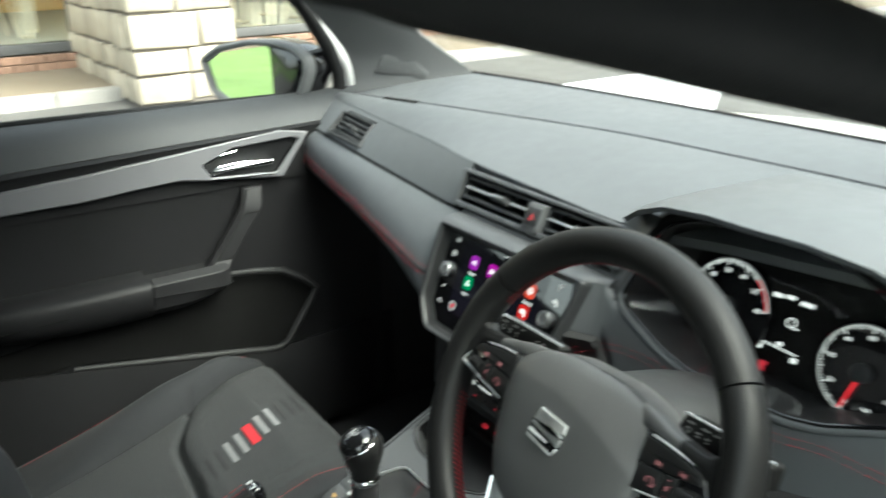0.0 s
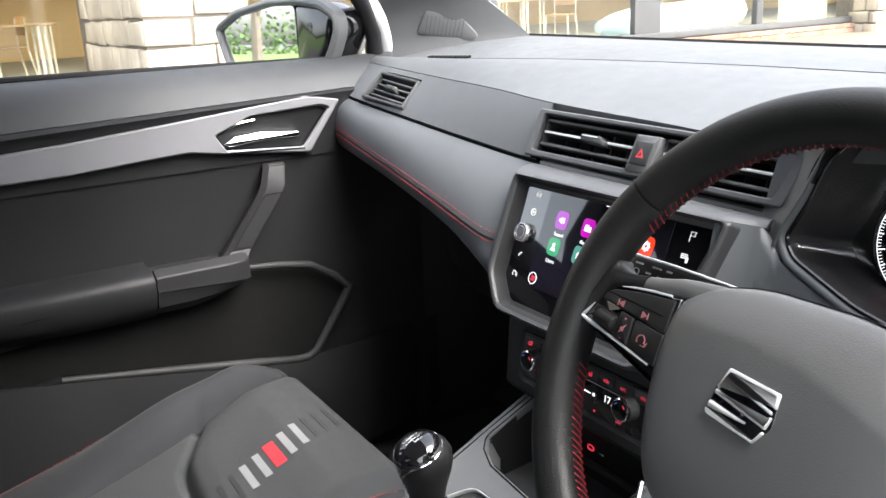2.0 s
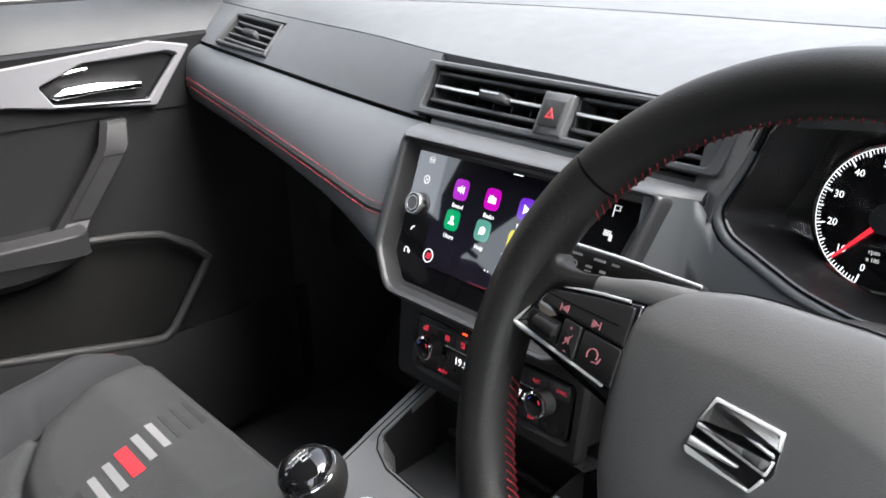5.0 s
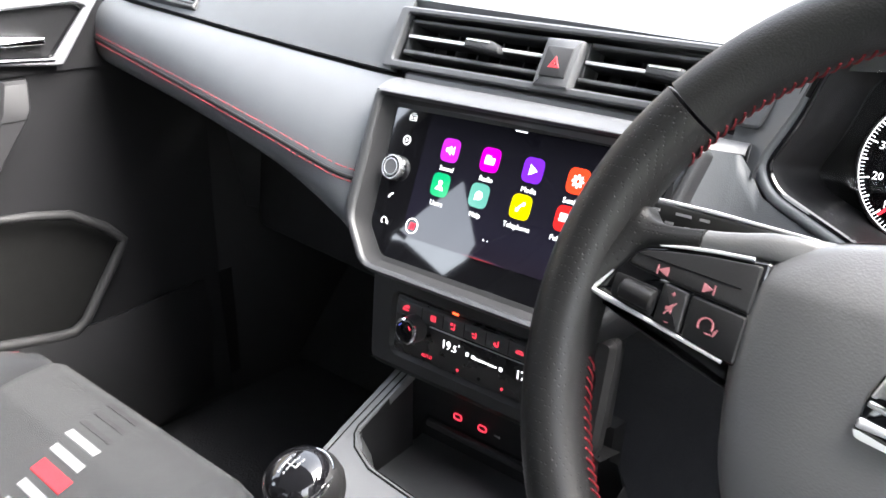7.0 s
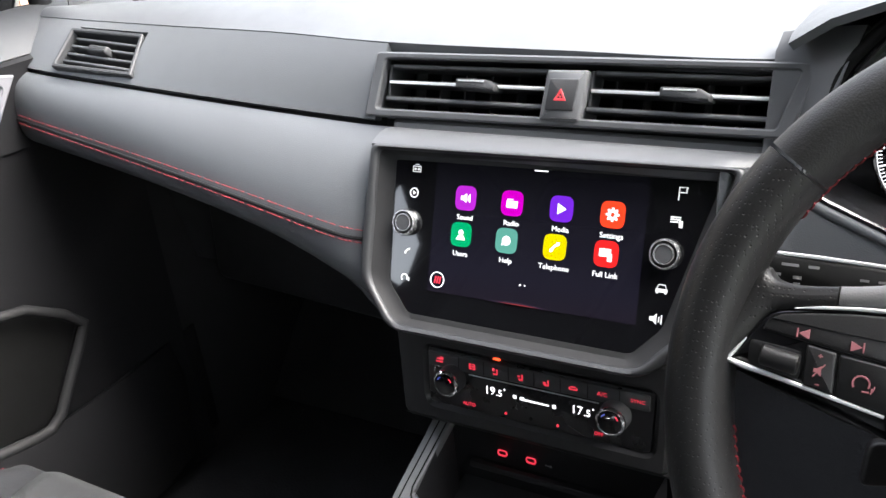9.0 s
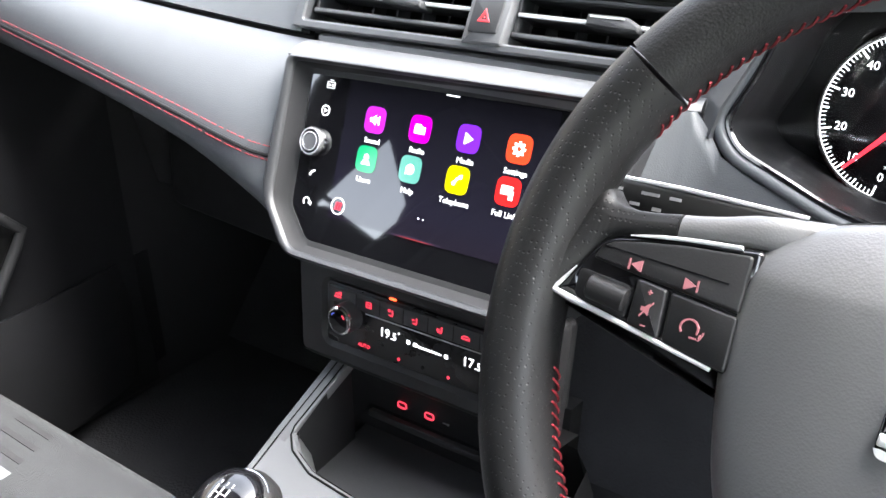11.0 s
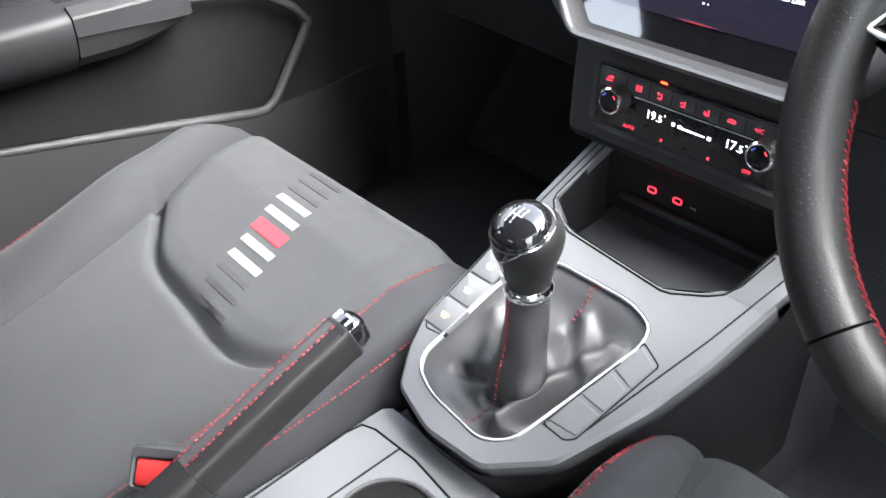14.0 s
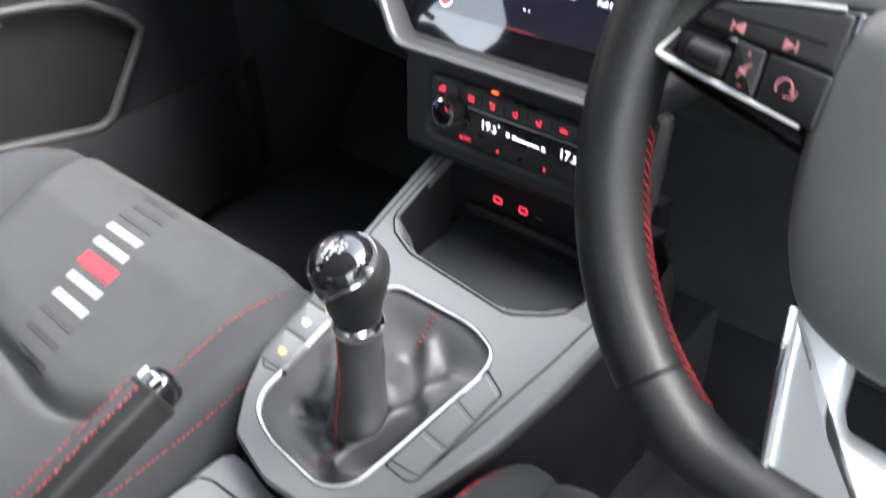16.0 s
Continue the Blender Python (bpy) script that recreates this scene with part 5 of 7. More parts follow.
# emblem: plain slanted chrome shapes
EM = at(WM, -0.0095, 0.0, 0.0103)
eo = rounded([(-0.0150, 0.0176), (0.0208, 0.0140), (0.0214, -0.0060), (0.0130, -0.0176), (-0.0212, -0.0110), (-0.0203, 0.0040)][::-1], 0.003, 3)
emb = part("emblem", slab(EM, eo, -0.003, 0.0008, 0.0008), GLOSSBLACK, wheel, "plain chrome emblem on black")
for poly in ([(-0.0186, 0.0040), (-0.0140, 0.0168), (0.0203, 0.0136), (0.0206, 0.0048), (0.0184, 0.0056), (0.0182, 0.0112), (-0.0120, 0.0140), (-0.0164, 0.0038)],
             [(-0.0080, 0.0084), (-0.0066, 0.0100), (0.0190, 0.0030), (0.0190, 0.0010)],
             [(-0.0188, 0.0004), (-0.0184, 0.0030), (0.0170, -0.0050), (0.0182, 0.0002), (0.0200, 0.0000), (0.0180, -0.0076)],
             [(-0.0206, -0.0086), (-0.0202, -0.0042), (-0.0090, -0.0060), (0.0058, -0.0082), (0.0050, -0.0094)],
             [(-0.0200, -0.0100), (-0.0188, -0.0116), (0.0128, -0.0158), (0.0168, -0.0086), (0.0182, -0.0096), (0.0132, -0.0172)]):
    part("emblem_bar", slab(EM, rounded(poly[::-1], 0.0008, 2), 0.0, 0.0026, 0.0009), BRUSHED, emb)
KEYBLACK = mat("satin_key_black", (0.009, 0.009, 0.0097), 0.45, grain=1200, depth=0.0001, spec=0.35)
# spokes with the key pods
for sg in (-1, 1):
    def mx(p, sg=sg):
        return [(sg * -x, y) for x, y in p]
    rows = []
    for x, yb, yt, h in ((-0.174, 0.006, 0.020, 0.0040), (-0.168, 0.000, 0.026, 0.0050), (-0.162, 0.0035, 0.0310, 0.0048), (-0.1565, 0.0112, 0.0360, 0.0034), (-0.1525, 0.0170, 0.0440, 0.0020), (-0.1490, 0.0225, 0.0535, 0.0012), (-0.1465, 0.0265, 0.0565, 0.0009), (-0.1445, 0.0295, 0.0560, 0.0008),
                         (-0.1425, 0.0322, 0.0533, 0.0009), (-0.1400, 0.0350, 0.0508, 0.0011), (-0.1360, 0.0374, 0.0497, 0.0014), (-0.130, 0.0387, 0.0494, 0.0018), (-0.122, 0.0402, 0.0500, 0.0020), (-0.1128, 0.0422, 0.0514, 0.0021)):
        soft = min(0.008, (yt - yb) * 0.35)
        rows.append([WM @ Vector((sg * -x, y, z)) for y, z in ((yb, -0.014), (yb, h - 0.0025), (yb + 0.0018, h), (0.4 * yb + 0.6 * yt, h + 0.0006), (yt - soft, h), (yt - soft * 0.45, h - soft * 0.15), (yt - soft * 0.12, h - soft * 0.5), (yt, h - soft), (yt, -0.016))])
    part("thumb_rest", loft(rows, close_u=True, caps=True), PERF, wheel, "black perforated leather thumb rest", smooth=70)
    rows = []
    for x, yb, yt, h in ((-0.1122, 0.0424, 0.0514, 0.0020), (-0.106, 0.0430, 0.0522, 0.0018), (-0.097, 0.0440, 0.0540, 0.0012), (-0.0865, 0.0450, 0.0568, 0.0), (-0.078, 0.0450, 0.0580, -0.0020), (-0.070, 0.0445, 0.0588, -0.0045), (-0.062, 0.0440, 0.0596, -0.0080), (-0.054, 0.0430, 0.0605, -0.0130)):
        rows.append([WM @ Vector((sg * -x, y, z)) for y, z in ((yb, -0.014), (yb, h - 0.0015), (yb + 0.0014, h), (yt - 0.0040, h), (yt - 0.0014, h - 0.0014), (yt, h - 0.0040), (yt, -0.014))])
    part("spoke_arm", loft(rows, close_u=True, caps=True), HUB, wheel, "grey spoke cover", smooth=70)
    part("lower_spoke_cover", slab(WM, rounded(mx([(-0.1580, 0.0105), (-0.118, 0.0030), (-0.086, -0.0035), (-0.083, -0.0150), (-0.104, -0.0100), (-0.132, -0.0020), (-0.152, 0.0040)]), 0.003), -0.032, -0.006, 0.004), KEYBLACK, wheel, "black spoke cover", smooth=60)
    pod = part("key_pod", slab(WM, rounded(mx([(-0.1562, 0.0115), (-0.118, 0.0036), (-0.0800, -0.0038), (-0.0800, 0.0444), (-0.110, 0.0420), (-0.1255, 0.0396), (-0.1365, 0.0376), (-0.1420, 0.0345)]), 0.0025), -0.03, 0.0015, 0.002), GLOSSBLACK, wheel)
    edge = [(-0.1490, 0.0225), (-0.1530, 0.0165), (-0.1568, 0.0112), (-0.150, 0.0094), (-0.134, 0.0065), (-0.118, 0.0034), (-0.0885, -0.0024)]
    part("chrome_edge", tube([WM @ Vector((sg * -x, y, 0.002)) for x, y in edge], [0.0003, 0.0009, 0.0018, 0.0016, 0.0012, 0.0011, 0.0009], 8), BRUSHED, pod, "chrome lower edge")
    part("chrome_edge", tube([WM @ Vector((sg * -x, y, 0.002)) for x, y in ((-0.1300, 0.0392), (-0.118, 0.0412), (-0.104, 0.0427), (-0.0875, 0.0438))], [0.0003, 0.0008, 0.0009, 0.0009], 8), BRUSHED, pod, "chrome upper edge")
    part("key", slab(WM, rounded(mx([(-0.0830, 0.0418), (-0.108, 0.0400), (-0.1245, 0.0377), (-0.1350, 0.0358), (-0.1400, 0.0330), (-0.1430, 0.0275), (-0.1235, 0.0247), (-0.0830, 0.0200)]), 0.0018), 0.0, 0.0032, 0.001), KEYBLACK, pod, "long black track key")
    part("key_crease", slab(WM, mx([(-0.139, 0.0335), (-0.089, 0.0302), (-0.089, 0.0297), (-0.139, 0.0330)]), 0.0020, 0.0034), GLOSSBLACK, pod)
    part("key", slab(WM, rounded(mx([(-0.1228, 0.0238), (-0.1103, 0.0220), (-0.1098, 0.0032), (-0.1232, 0.0060)]), 0.0015), 0.0, 0.0036, 0.001), KEYBLACK, pod)
    part("key", slab(WM, rounded(mx([(-0.1090, 0.0218), (-0.0830, 0.0188), (-0.0830, -0.0022), (-0.1085, 0.0028)]), 0.0018), 0.0, 0.0032, 0.001), KEYBLACK, pod)
    part("roller_well", slab(WM, rounded(mx([(-0.1475, 0.0225), (-0.1245, 0.0200), (-0.1245, 0.0068), (-0.1475, 0.0105)]), 0.003), 0.0, 0.0021, 0.0004), RUBBER, pod, "dark well of the roller")
    part("roller", tube([WM @ Vector((sg * -0.1420, 0.0160, 0.0022)), WM @ Vector((sg * -0.1412, 0.0159, 0.0022)), WM @ Vector((sg * -0.1258, 0.0137, 0.0022)), WM @ Vector((sg * -0.1250, 0.0136, 0.0022))], [0.0040, 0.0050, 0.0050, 0.0040], 20), KEYBLACK, pod, "ribbed roller")
    for x, y, items in ((-0.125, 0.0285, [(-0.0032, 0, 0.0009, 0.0060), [(0.0034, -0.0030), (0.0034, 0.0030), (-0.0024, 0)], [(0.0040, -0.0030), (0.0034, -0.0030), (0.0034, 0.0030), (0.0040, 0.0030)]]),
                        (-0.102, 0.0262, [(0.0032, 0, 0.0009, 0.0060), [(-0.0034, -0.0030), (-0.0034, 0.0030), (0.0024, 0)], [(-0.0040, -0.0030), (-0.0034, -0.0030), (-0.0034, 0.0030), (-0.0040, 0.0030)]]),
                        (-0.1165, 0.0130, [[(-0.0030, -0.0012), (-0.0010, -0.0012), (0.0014, -0.0034), (0.0014, 0.0034), (-0.0010, 0.0012), (-0.0030, 0.0012)], [(-0.0036, -0.0040), (-0.0030, -0.0046), (0.0036, 0.0040), (0.0030, 0.0046)]]),
                        (-0.1165, 0.0196, [(0, 0, 0.0026, 0.0008), (0, 0, 0.0008, 0.0026)]), (-0.1165, 0.0066, [(0, 0, 0.0026, 0.0008)]),
                        (-0.0990, 0.0105, [arc_band(0.0042, 0.0052, -0.5, math.pi * 1.2, n=16), (0.0028, -0.0046, 0.0040, 0.0009), arc_band(0.0072, 0.0080, -0.75, -0.05, n=6), (0.0062, -0.0030, 0.0009, 0.0024)])):
        part("key_symbol", bars(WM @ Matrix.Translation((sg * -x, y, 0)) @ Matrix.Diagonal((0.72, 0.72, 1, 1)), items, 0.003, 0.0039), PINKPRINT, pod)
    lo = mx([(-0.0657, -0.0700), (-0.0405, -0.0780), (-0.0372, -0.1060), (-0.0330, -0.1140), (-0.0005, -0.1180), (-0.0005, -0.1540), (-0.0515, -0.1500)])
    part("lower_spoke", slab(WM, rounded(lo, 0.003), -0.022, -0.002, 0.003), BRUSHED, wheel, "satin silver lower spoke", smooth=60)
    part("spoke_edge", tube([WM @ Vector((sg * -x, y, -0.0015)) for x, y in ((-0.0655, -0.070), (-0.0625, -0.090), (-0.0575, -0.118), (-0.0515, -0.148))], 0.0020, 8), CHROME, wheel, "chrome edge")
part("spoke_badge", slab(WM, rounded(rect(0.020, 0.005, 0.0, -0.134), 0.001), -0.004, -0.0012, 0.0004), GLOSSBLACK, wheel, "plain black bar on the lower spoke")
part("column_cover", sleeve([Vector((0.343, -0.19, 0.835)), Vector((0.343, -0.10, 0.80)), Vector((0.343, 0.0, 0.76))], [(0.055, 0.05), (0.065, 0.06), (0.07, 0.06)]), HARD, wheel, "black column cover")
cruise = thing("cruise_stalk", (0.275, -0.17, 0.80), "short black cruise control stalk below the wheel spoke", "control stalk")
part("arm", tube([(0.300, -0.150, 0.806), (0.272, -0.178, 0.795)], [0.006, 0.007], 12), HARD, cruise)
part("paddle", slab(fr((0.2545, -0.190, 0.784), (1, 0.2, 0.1), (0, 0.4, 1)), rounded([(-0.009, -0.0115), (0.020, -0.0115), (0.020, 0.0120), (-0.002, 0.0120)], 0.005), -0.006, 0.005, 0.002), KEYBLACK, cruise)

# ---- column stalks ----
STALKBLACK = mat("satin_black_plastic", (0.006, 0.006, 0.006), 0.45, spec=0.3, vary=0.08)
for sg, nm in ((-1, "indicator"), (1, "wiper")):
    stalk = thing(nm + "_stalk", (0.343 + sg * 0.07, -0.19, 0.85), "black " + nm + " stalk with small white print behind the wheel", "control stalk")
    X = 0.343
    part("arm", tube([(X + sg * 0.05, -0.165, 0.845), (X + sg * 0.10, -0.185, 0.862)], [0.008, 0.010], 12), HARD, stalk)
    KM2 = fr((X + sg * 0.122, -0.190, 0.885), (1, -sg * 0.06, sg * 0.03), (0, 0.45, 1))
    part("paddle", slab(KM2, rounded([(-0.046, -0.012), (0.05, -0.012), (0.05, 0.011), (-0.038, 0.0135)], 0.006), -0.010, 0.006, 0.003), STALKBLACK, stalk)
    part("chrome_line", tube([KM2 @ Vector(p) for p in ((-0.040, 0.0125, 0.004), (0.0, 0.0125, 0.0045), (0.05, 0.0108, 0.004))], 0.0011, 6), BRUSHED, stalk, "bright top edge")
    marks = [(-0.030, 0.0075, 0.007, 0.0014), (-0.014, 0.0075, 0.008, 0.0014), (-0.003, 0.0075, 0.005, 0.0014), arc_band(0.0022, 0.0029, 0, math.tau * 0.999, -0.031, 0.001, 12),
             (-0.020, 0.0022, 0.0045, 0.0014), (-0.020, -0.0006, 0.0045, 0.0009), (-0.010, 0.0015, 0.004, 0.0016), (-0.010, -0.0015, 0.003, 0.0009), (0.020, 0.004, 0.004, 0.0012), (0.028, 0.004, 0.004, 0.0012)]
    part("printed_marks", bars(KM2, marks, 0.0055, 0.0065), PRINTGREY, stalk, "small unreadable white print")

# ---- instrument cluster ----
clus = thing("instrument_cluster", (0.347, 0.05, 0.8), "hooded instrument cluster with two white-numbered dials and red needles", "instrument cluster")
BMx = fr((0.352, -0.022, 0.878), (1, 0, 0), (0, 0.22, 1))
bo = [(-0.178, 0.002), (-0.161, 0.040), (-0.152, 0.074), (-0.128, 0.103), (-0.09, 0.118), (0.0, 0.125), (0.09, 0.118), (0.128, 0.103), (0.152, 0.074), (0.161, 0.040), (0.178, 0.002), (0.164, -0.020), (0.100, -0.047), (0.06, -0.056), (-0.06, -0.056), (-0.100, -0.047), (-0.164, -0.020)]
bo_r = rounded(bo[::-1], 0.012)
bm_r, bi_r = inset_poly(bo_r, 0.0075), inset_poly(bo_r, 0.0115)
part("binnacle_groove", ring(BMx, inset_poly(bo_r, -0.0022), bo_r, -0.05, 0.0012, 0.0006), VOID, clus)
n_rim = len(bo_r)
start = min(range(n_rim), key=lambda i: abs(bo_r[i][0]) + (0 if bo_r[i][1] > 0 else 9))
loop = [(start + i) % n_rim for i in range(n_rim + 1)]
# upper rim coloured near-black to sink it into the dark under the hood
for nm, keep, mt in (("binnacle_rim", lambda y: y < 0.062, INSERT), ("binnacle_top", lambda y: y >= 0.05, VOID)):
    runs = [i for i in loop if keep(bo_r[i][1])]
    groups = [runs] if nm == "binnacle_rim" else [[i for i in runs[:-1] if bo_r[i][0] <= 0.001][::1], [i for i in runs[:-1] if bo_r[i][0] >= -0.001]]
    for g_ in groups:
        if nm == "binnacle_top":
            g_ = sorted(g_, key=lambda i: bo_r[i][0])
        prof = [(0.0, -0.05), (0.0, 0.0025), (0.25, 0.0045), (0.7, 0.0045), (1.0, 0.0025), (1.0, -0.05)]
        if len(g_) > 1:
            part(nm, loft([[BMx @ Vector((bo_r[i][0] + (bm_r[i][0] - bo_r[i][0]) * k, bo_r[i][1] + (bm_r[i][1] - bo_r[i][1]) * k, h)) for k, h in prof] for i in g_]), mt, clus, "charcoal leatherette binnacle rim" if nm == "binnacle_rim" else "", smooth=70)
part("binnacle_edge", ring(BMx, bm_r, bi_r, -0.05, 0.002, 0.0012), GLOSSBLACK, clus, "glossy black inner edge")
part("binnacle_wall", loft([[BMx @ Vector((x, y, 0.0)) for x, y in bi_r], [BMx @ Vector((x * 0.97, y * 0.95, -0.085)) for x, y in bi_r]], close_u=True), ROLL, clus)
# near-black backing paints the darkness behind the dials
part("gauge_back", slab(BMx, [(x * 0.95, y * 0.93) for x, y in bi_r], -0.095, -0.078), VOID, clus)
part("hood", thicken(loft([[(x, -0.035 + 0.02 * abs(x - 0.352) / 0.16, z + 0.004), (x, 0.0, z + 0.008), (x, 0.09, z + 0.008), (x, 0.2, min(z + 0.004, 0.996))] for x, z in
     ((0.17, 0.962), (0.195, 0.978), (0.235, 0.992), (0.30, 1.0), (0.352, 1.002), (0.41, 1.0), (0.47, 0.992), (0.51, 0.978), (0.54, 0.965))]), 0.006), SOFT, clus, "soft black hood")
NEEDLE = mat("red_needle", (0.3, 0.01, 0.02), 0.4, emit=(1, 0.03, 0.05), glow=1.1)
GAUGERED = mat("red_gauge_band", (0.3, 0.01, 0.02), 0.4, emit=(1, 0.03, 0.06), glow=0.5)
for cx, cv, gk, nums, a0, a1, hand in ((-0.077, 0.0160, 0.84, ["0", "10", "20", "30", "40", "50", "60", "70", "80"], 257, 9, 0.113), (0.087, 0.003, 0.75, ["0", "20", "40", "60", "80", "100", "120", "140", "160"], 252, -72, 0.0)):
    g = at(BMx, cx, cv, -0.068) @ Matrix.Diagonal((gk, gk, 1, 1))
    dial = part("gauge", lathe(g, [(0.066, -0.008), (0.066, 0.0), (0.064, 0.003), (0.062, 0.001), (0.01, 0.001)], 48), GLOSSBLACK, clus, "round black dial with white scale")
    bm = bmesh.new()
    nn = (len(nums) - 1) * 10
    for k in range(nn + 1):
        a = radians(a0 + (a1 - a0) * k / nn)
        r0 = 0.053 if k % 10 == 0 else 0.0555 if k % 5 == 0 else 0.057
        c, s = math.cos(a), math.sin(a)
        w = 0.00035 if k % 5 else 0.0007
        bars(g, [[(r0 * c - w * s, r0 * s + w * c), (r0 * c + w * s, r0 * s - w * c), (0.0605 * c + w * s, 0.0605 * s - w * c), (0.0605 * c - w * s, 0.0605 * s + w * c)]], 0.001, 0.0015, bm)
    part("scale_ticks", bm, LEDWHITE, dial)
    part("scale_ring", bars(g, [arc_band(0.0608, 0.0614, radians(a1), radians(a0), n=60)], 0.001, 0.0015), LEDWHITE, dial)
    for k, wtx in enumerate(nums):
        a = radians(a0 + (a1 - a0) * k / (len(nums) - 1))
        writing(wtx, 0.0090 if len(wtx) < 3 else 0.0075, at(g, 0.0465 * math.cos(a), 0.0465 * math.sin(a), 0.0012), LEDWHITE, dial, "dial_number")
    if cx < 0:
        part("red_zone", bars(g, [arc_band(0.0575, 0.0605, radians(a1), radians(a1 + 42), n=16)], 0.0016, 0.002), GAUGERED, dial)
        writing("rpm", 0.006, at(g, -0.004, -0.030, 0.0012), PRINTWHITE, dial, "dial_unit")
        writing("x 100", 0.005, at(g, -0.004, -0.037, 0.0012), PRINTWHITE, dial, "dial_unit")
    a = radians(a0 + (a1 - a0) * hand)
    c, s = math.cos(a), math.sin(a)
    part("needle", slab(g, [(0.012 * c - 0.0022 * s, 0.012 * s + 0.0022 * c), (0.012 * c + 0.0022 * s, 0.012 * s - 0.0022 * c), (0.056 * c + 0.0009 * s, 0.056 * s - 0.0009 * c), (0.056 * c - 0.0009 * s, 0.056 * s + 0.0009 * c)], 0.004, 0.0052), NEEDLE, dial, "red lit needle")
    part("needle_hub", lathe(g, [(0.0135, 0.002), (0.013, 0.007), (0.011, 0.008), (0.003, 0.0082)], 28), HARD, dial)
MID = at(BMx, 0.010, -0.004, -0.070) @ Matrix.Diagonal((0.9, 0.9, 1, 1))
for nm, items in (("text_line", [(-0.034, 0.056, 0.012, 0.005)]), ("text_line", [(-0.018, 0.058, 0.012, 0.0045)]), ("text_line", [(0.004, 0.056, 0.016, 0.005)]), ("temperature_symbol", [arc_band(0.0048, 0.0062, 0, math.tau * 0.999, -0.010, 0.030, 18), (-0.003, 0.0245, 0.006, 0.0016)]),
                  ("fuel_scale", [[(-0.046, -0.0028), (0.006, -0.0052), (0.006, -0.0038), (-0.046, -0.0014)]]), ("fuel_symbol", [(-0.043, -0.0085, 0.007, 0.0065)]), ("fuel_mark", [(-0.018, 0.0015, 0.007, 0.0045)]), ("fuel_symbol", [(0.004, -0.0110, 0.007, 0.006)])):
    part(nm, bars(MID, items, 0.0, 0.001), LEDWHITE, clus, "small white lit symbol")
part("warning_lamp", bars(MID, [(-0.033, -0.027, 0.010, 0.004), (-0.034, -0.033, 0.007, 0.008)], 0.0, 0.001), LEDRED, clus, "red lit warning symbol")
lens = part("lens", loft([[BMx @ Vector((x * a, y * b, h)) for x, y in bi_r] for a, b, h in ((0.985, 0.985, -0.004), (0.80, 0.90, -0.040), (0.74, 0.85, -0.046), (0.4, 0.5, -0.050), (0.05, 0.05, -0.051))], close_u=True, caps=False), LENS, clus, smooth=30)
lens.visible_shadow = False

# ---- passenger door ----
DM = fr((-0.664, 0, 0), (0, 1, 0), (0, 0, 1))
door = thing("passenger_door", (-0.70, -0.3, 0.4), "closed black passenger door with silver strip, armrest and pocket", "car door")
ysd = span(-0.712, 0.13, 40)
part("shoulder", thicken(loft([[(-0.755, y, 0.993), (-0.745, y, 0.999), (-0.725, y, 0.998), (-0.70, y, 0.987), (-0.682, y, 0.97 + 0.012 * (y + 0.3)), (-0.668, y, 0.945 + 0.03 * (y + 0.25))] for y in ysd]), 0.01), SHOULDER, door, "soft grey door shoulder", smooth=60)
part("upper_band", thicken(loft([[(-0.668, y, 0.944 + 0.03 * (y + 0.25)), (-0.678, y, 0.925), (-0.683, y, 0.85)] for y in ysd]), 0.01), DOORCARD, door)
part("panel", thicken(loft([[(-0.683, y, 0.872), (-0.694, y, 0.80), (-0.698, y, 0.70), (-0.70, y, 0.60), (-0.70, y, 0.45), (-0.69, y, 0.30)] for y in ysd]), 0.01), DOORCARD, door, "black door card", smooth=60)
sp = [(-0.675, 0.880), (-0.645, 0.903), (-0.44, 0.9150), (-0.271, 0.929), (-0.083, 0.9465), (-0.025, 0.9355), (-0.083, 0.8570), (-0.226, 0.8715), (-0.278, 0.8800), (-0.36, 0.8760), (-0.447, 0.8700), (-0.596, 0.8690), (-0.662, 0.8660)]
hole = [(-0.236, 0.901), (-0.178, 0.925), (-0.060, 0.930), (-0.045, 0.925), (-0.094, 0.867), (-0.220, 0.876)]
hc = (-0.14, 0.9)
ang = sorted(math.atan2(p[1] - hc[1], p[0] - hc[0]) % math.tau for p in rounded(sp[::-1], 0.004) + rounded(hole[::-1], 0.004))
part("silver_strip", ring(DM, radial(rounded(sp[::-1], 0.004), hc, angles=ang), radial(rounded(hole[::-1], 0.004), hc, angles=ang), -0.018, 0.0062, 0.0022), SILVER, door, "satin silver strip that frames the handle")
part("handle_recess", slab(DM, rounded(inset_poly(hole, -0.003)[::-1], 0.004), -0.03, -0.022), GLOSSBLACK, door)
part("recess_wall", ring(DM, radial(rounded(inset_poly(hole, -0.001)[::-1], 0.004), hc, 80), radial(rounded(inset_poly(hole, 0.0015)[::-1], 0.004), hc, 80), -0.025, 0.001, 0.0004), GLOSSBLACK, door)
part("handle_lever", slab(DM, rounded([(-0.224, 0.8865), (-0.206, 0.8955), (-0.162, 0.8985), (-0.100, 0.8925), (-0.100, 0.8840), (-0.162, 0.8850), (-0.216, 0.8810)][::-1], 0.0015), -0.016, 0.0045, 0.0018), CHROME, door, "chrome door lever")
part("lock_lever", tube([DM @ Vector(p) for p in ((-0.224, 0.9000, -0.004), (-0.206, 0.9120, -0.001), (-0.190, 0.9155, 0.0), (-0.170, 0.9175, 0.0))], [0.0012, 0.0022, 0.0026, 0.0020], 8), CHROME, door, "slim chrome lock lever")
part("recess_line", slab(DM, [(-0.218, 0.871), (-0.093, 0.864), (-0.093, 0.866), (-0.218, 0.8735)][::-1], 0.004, 0.0072), CHROME, door)
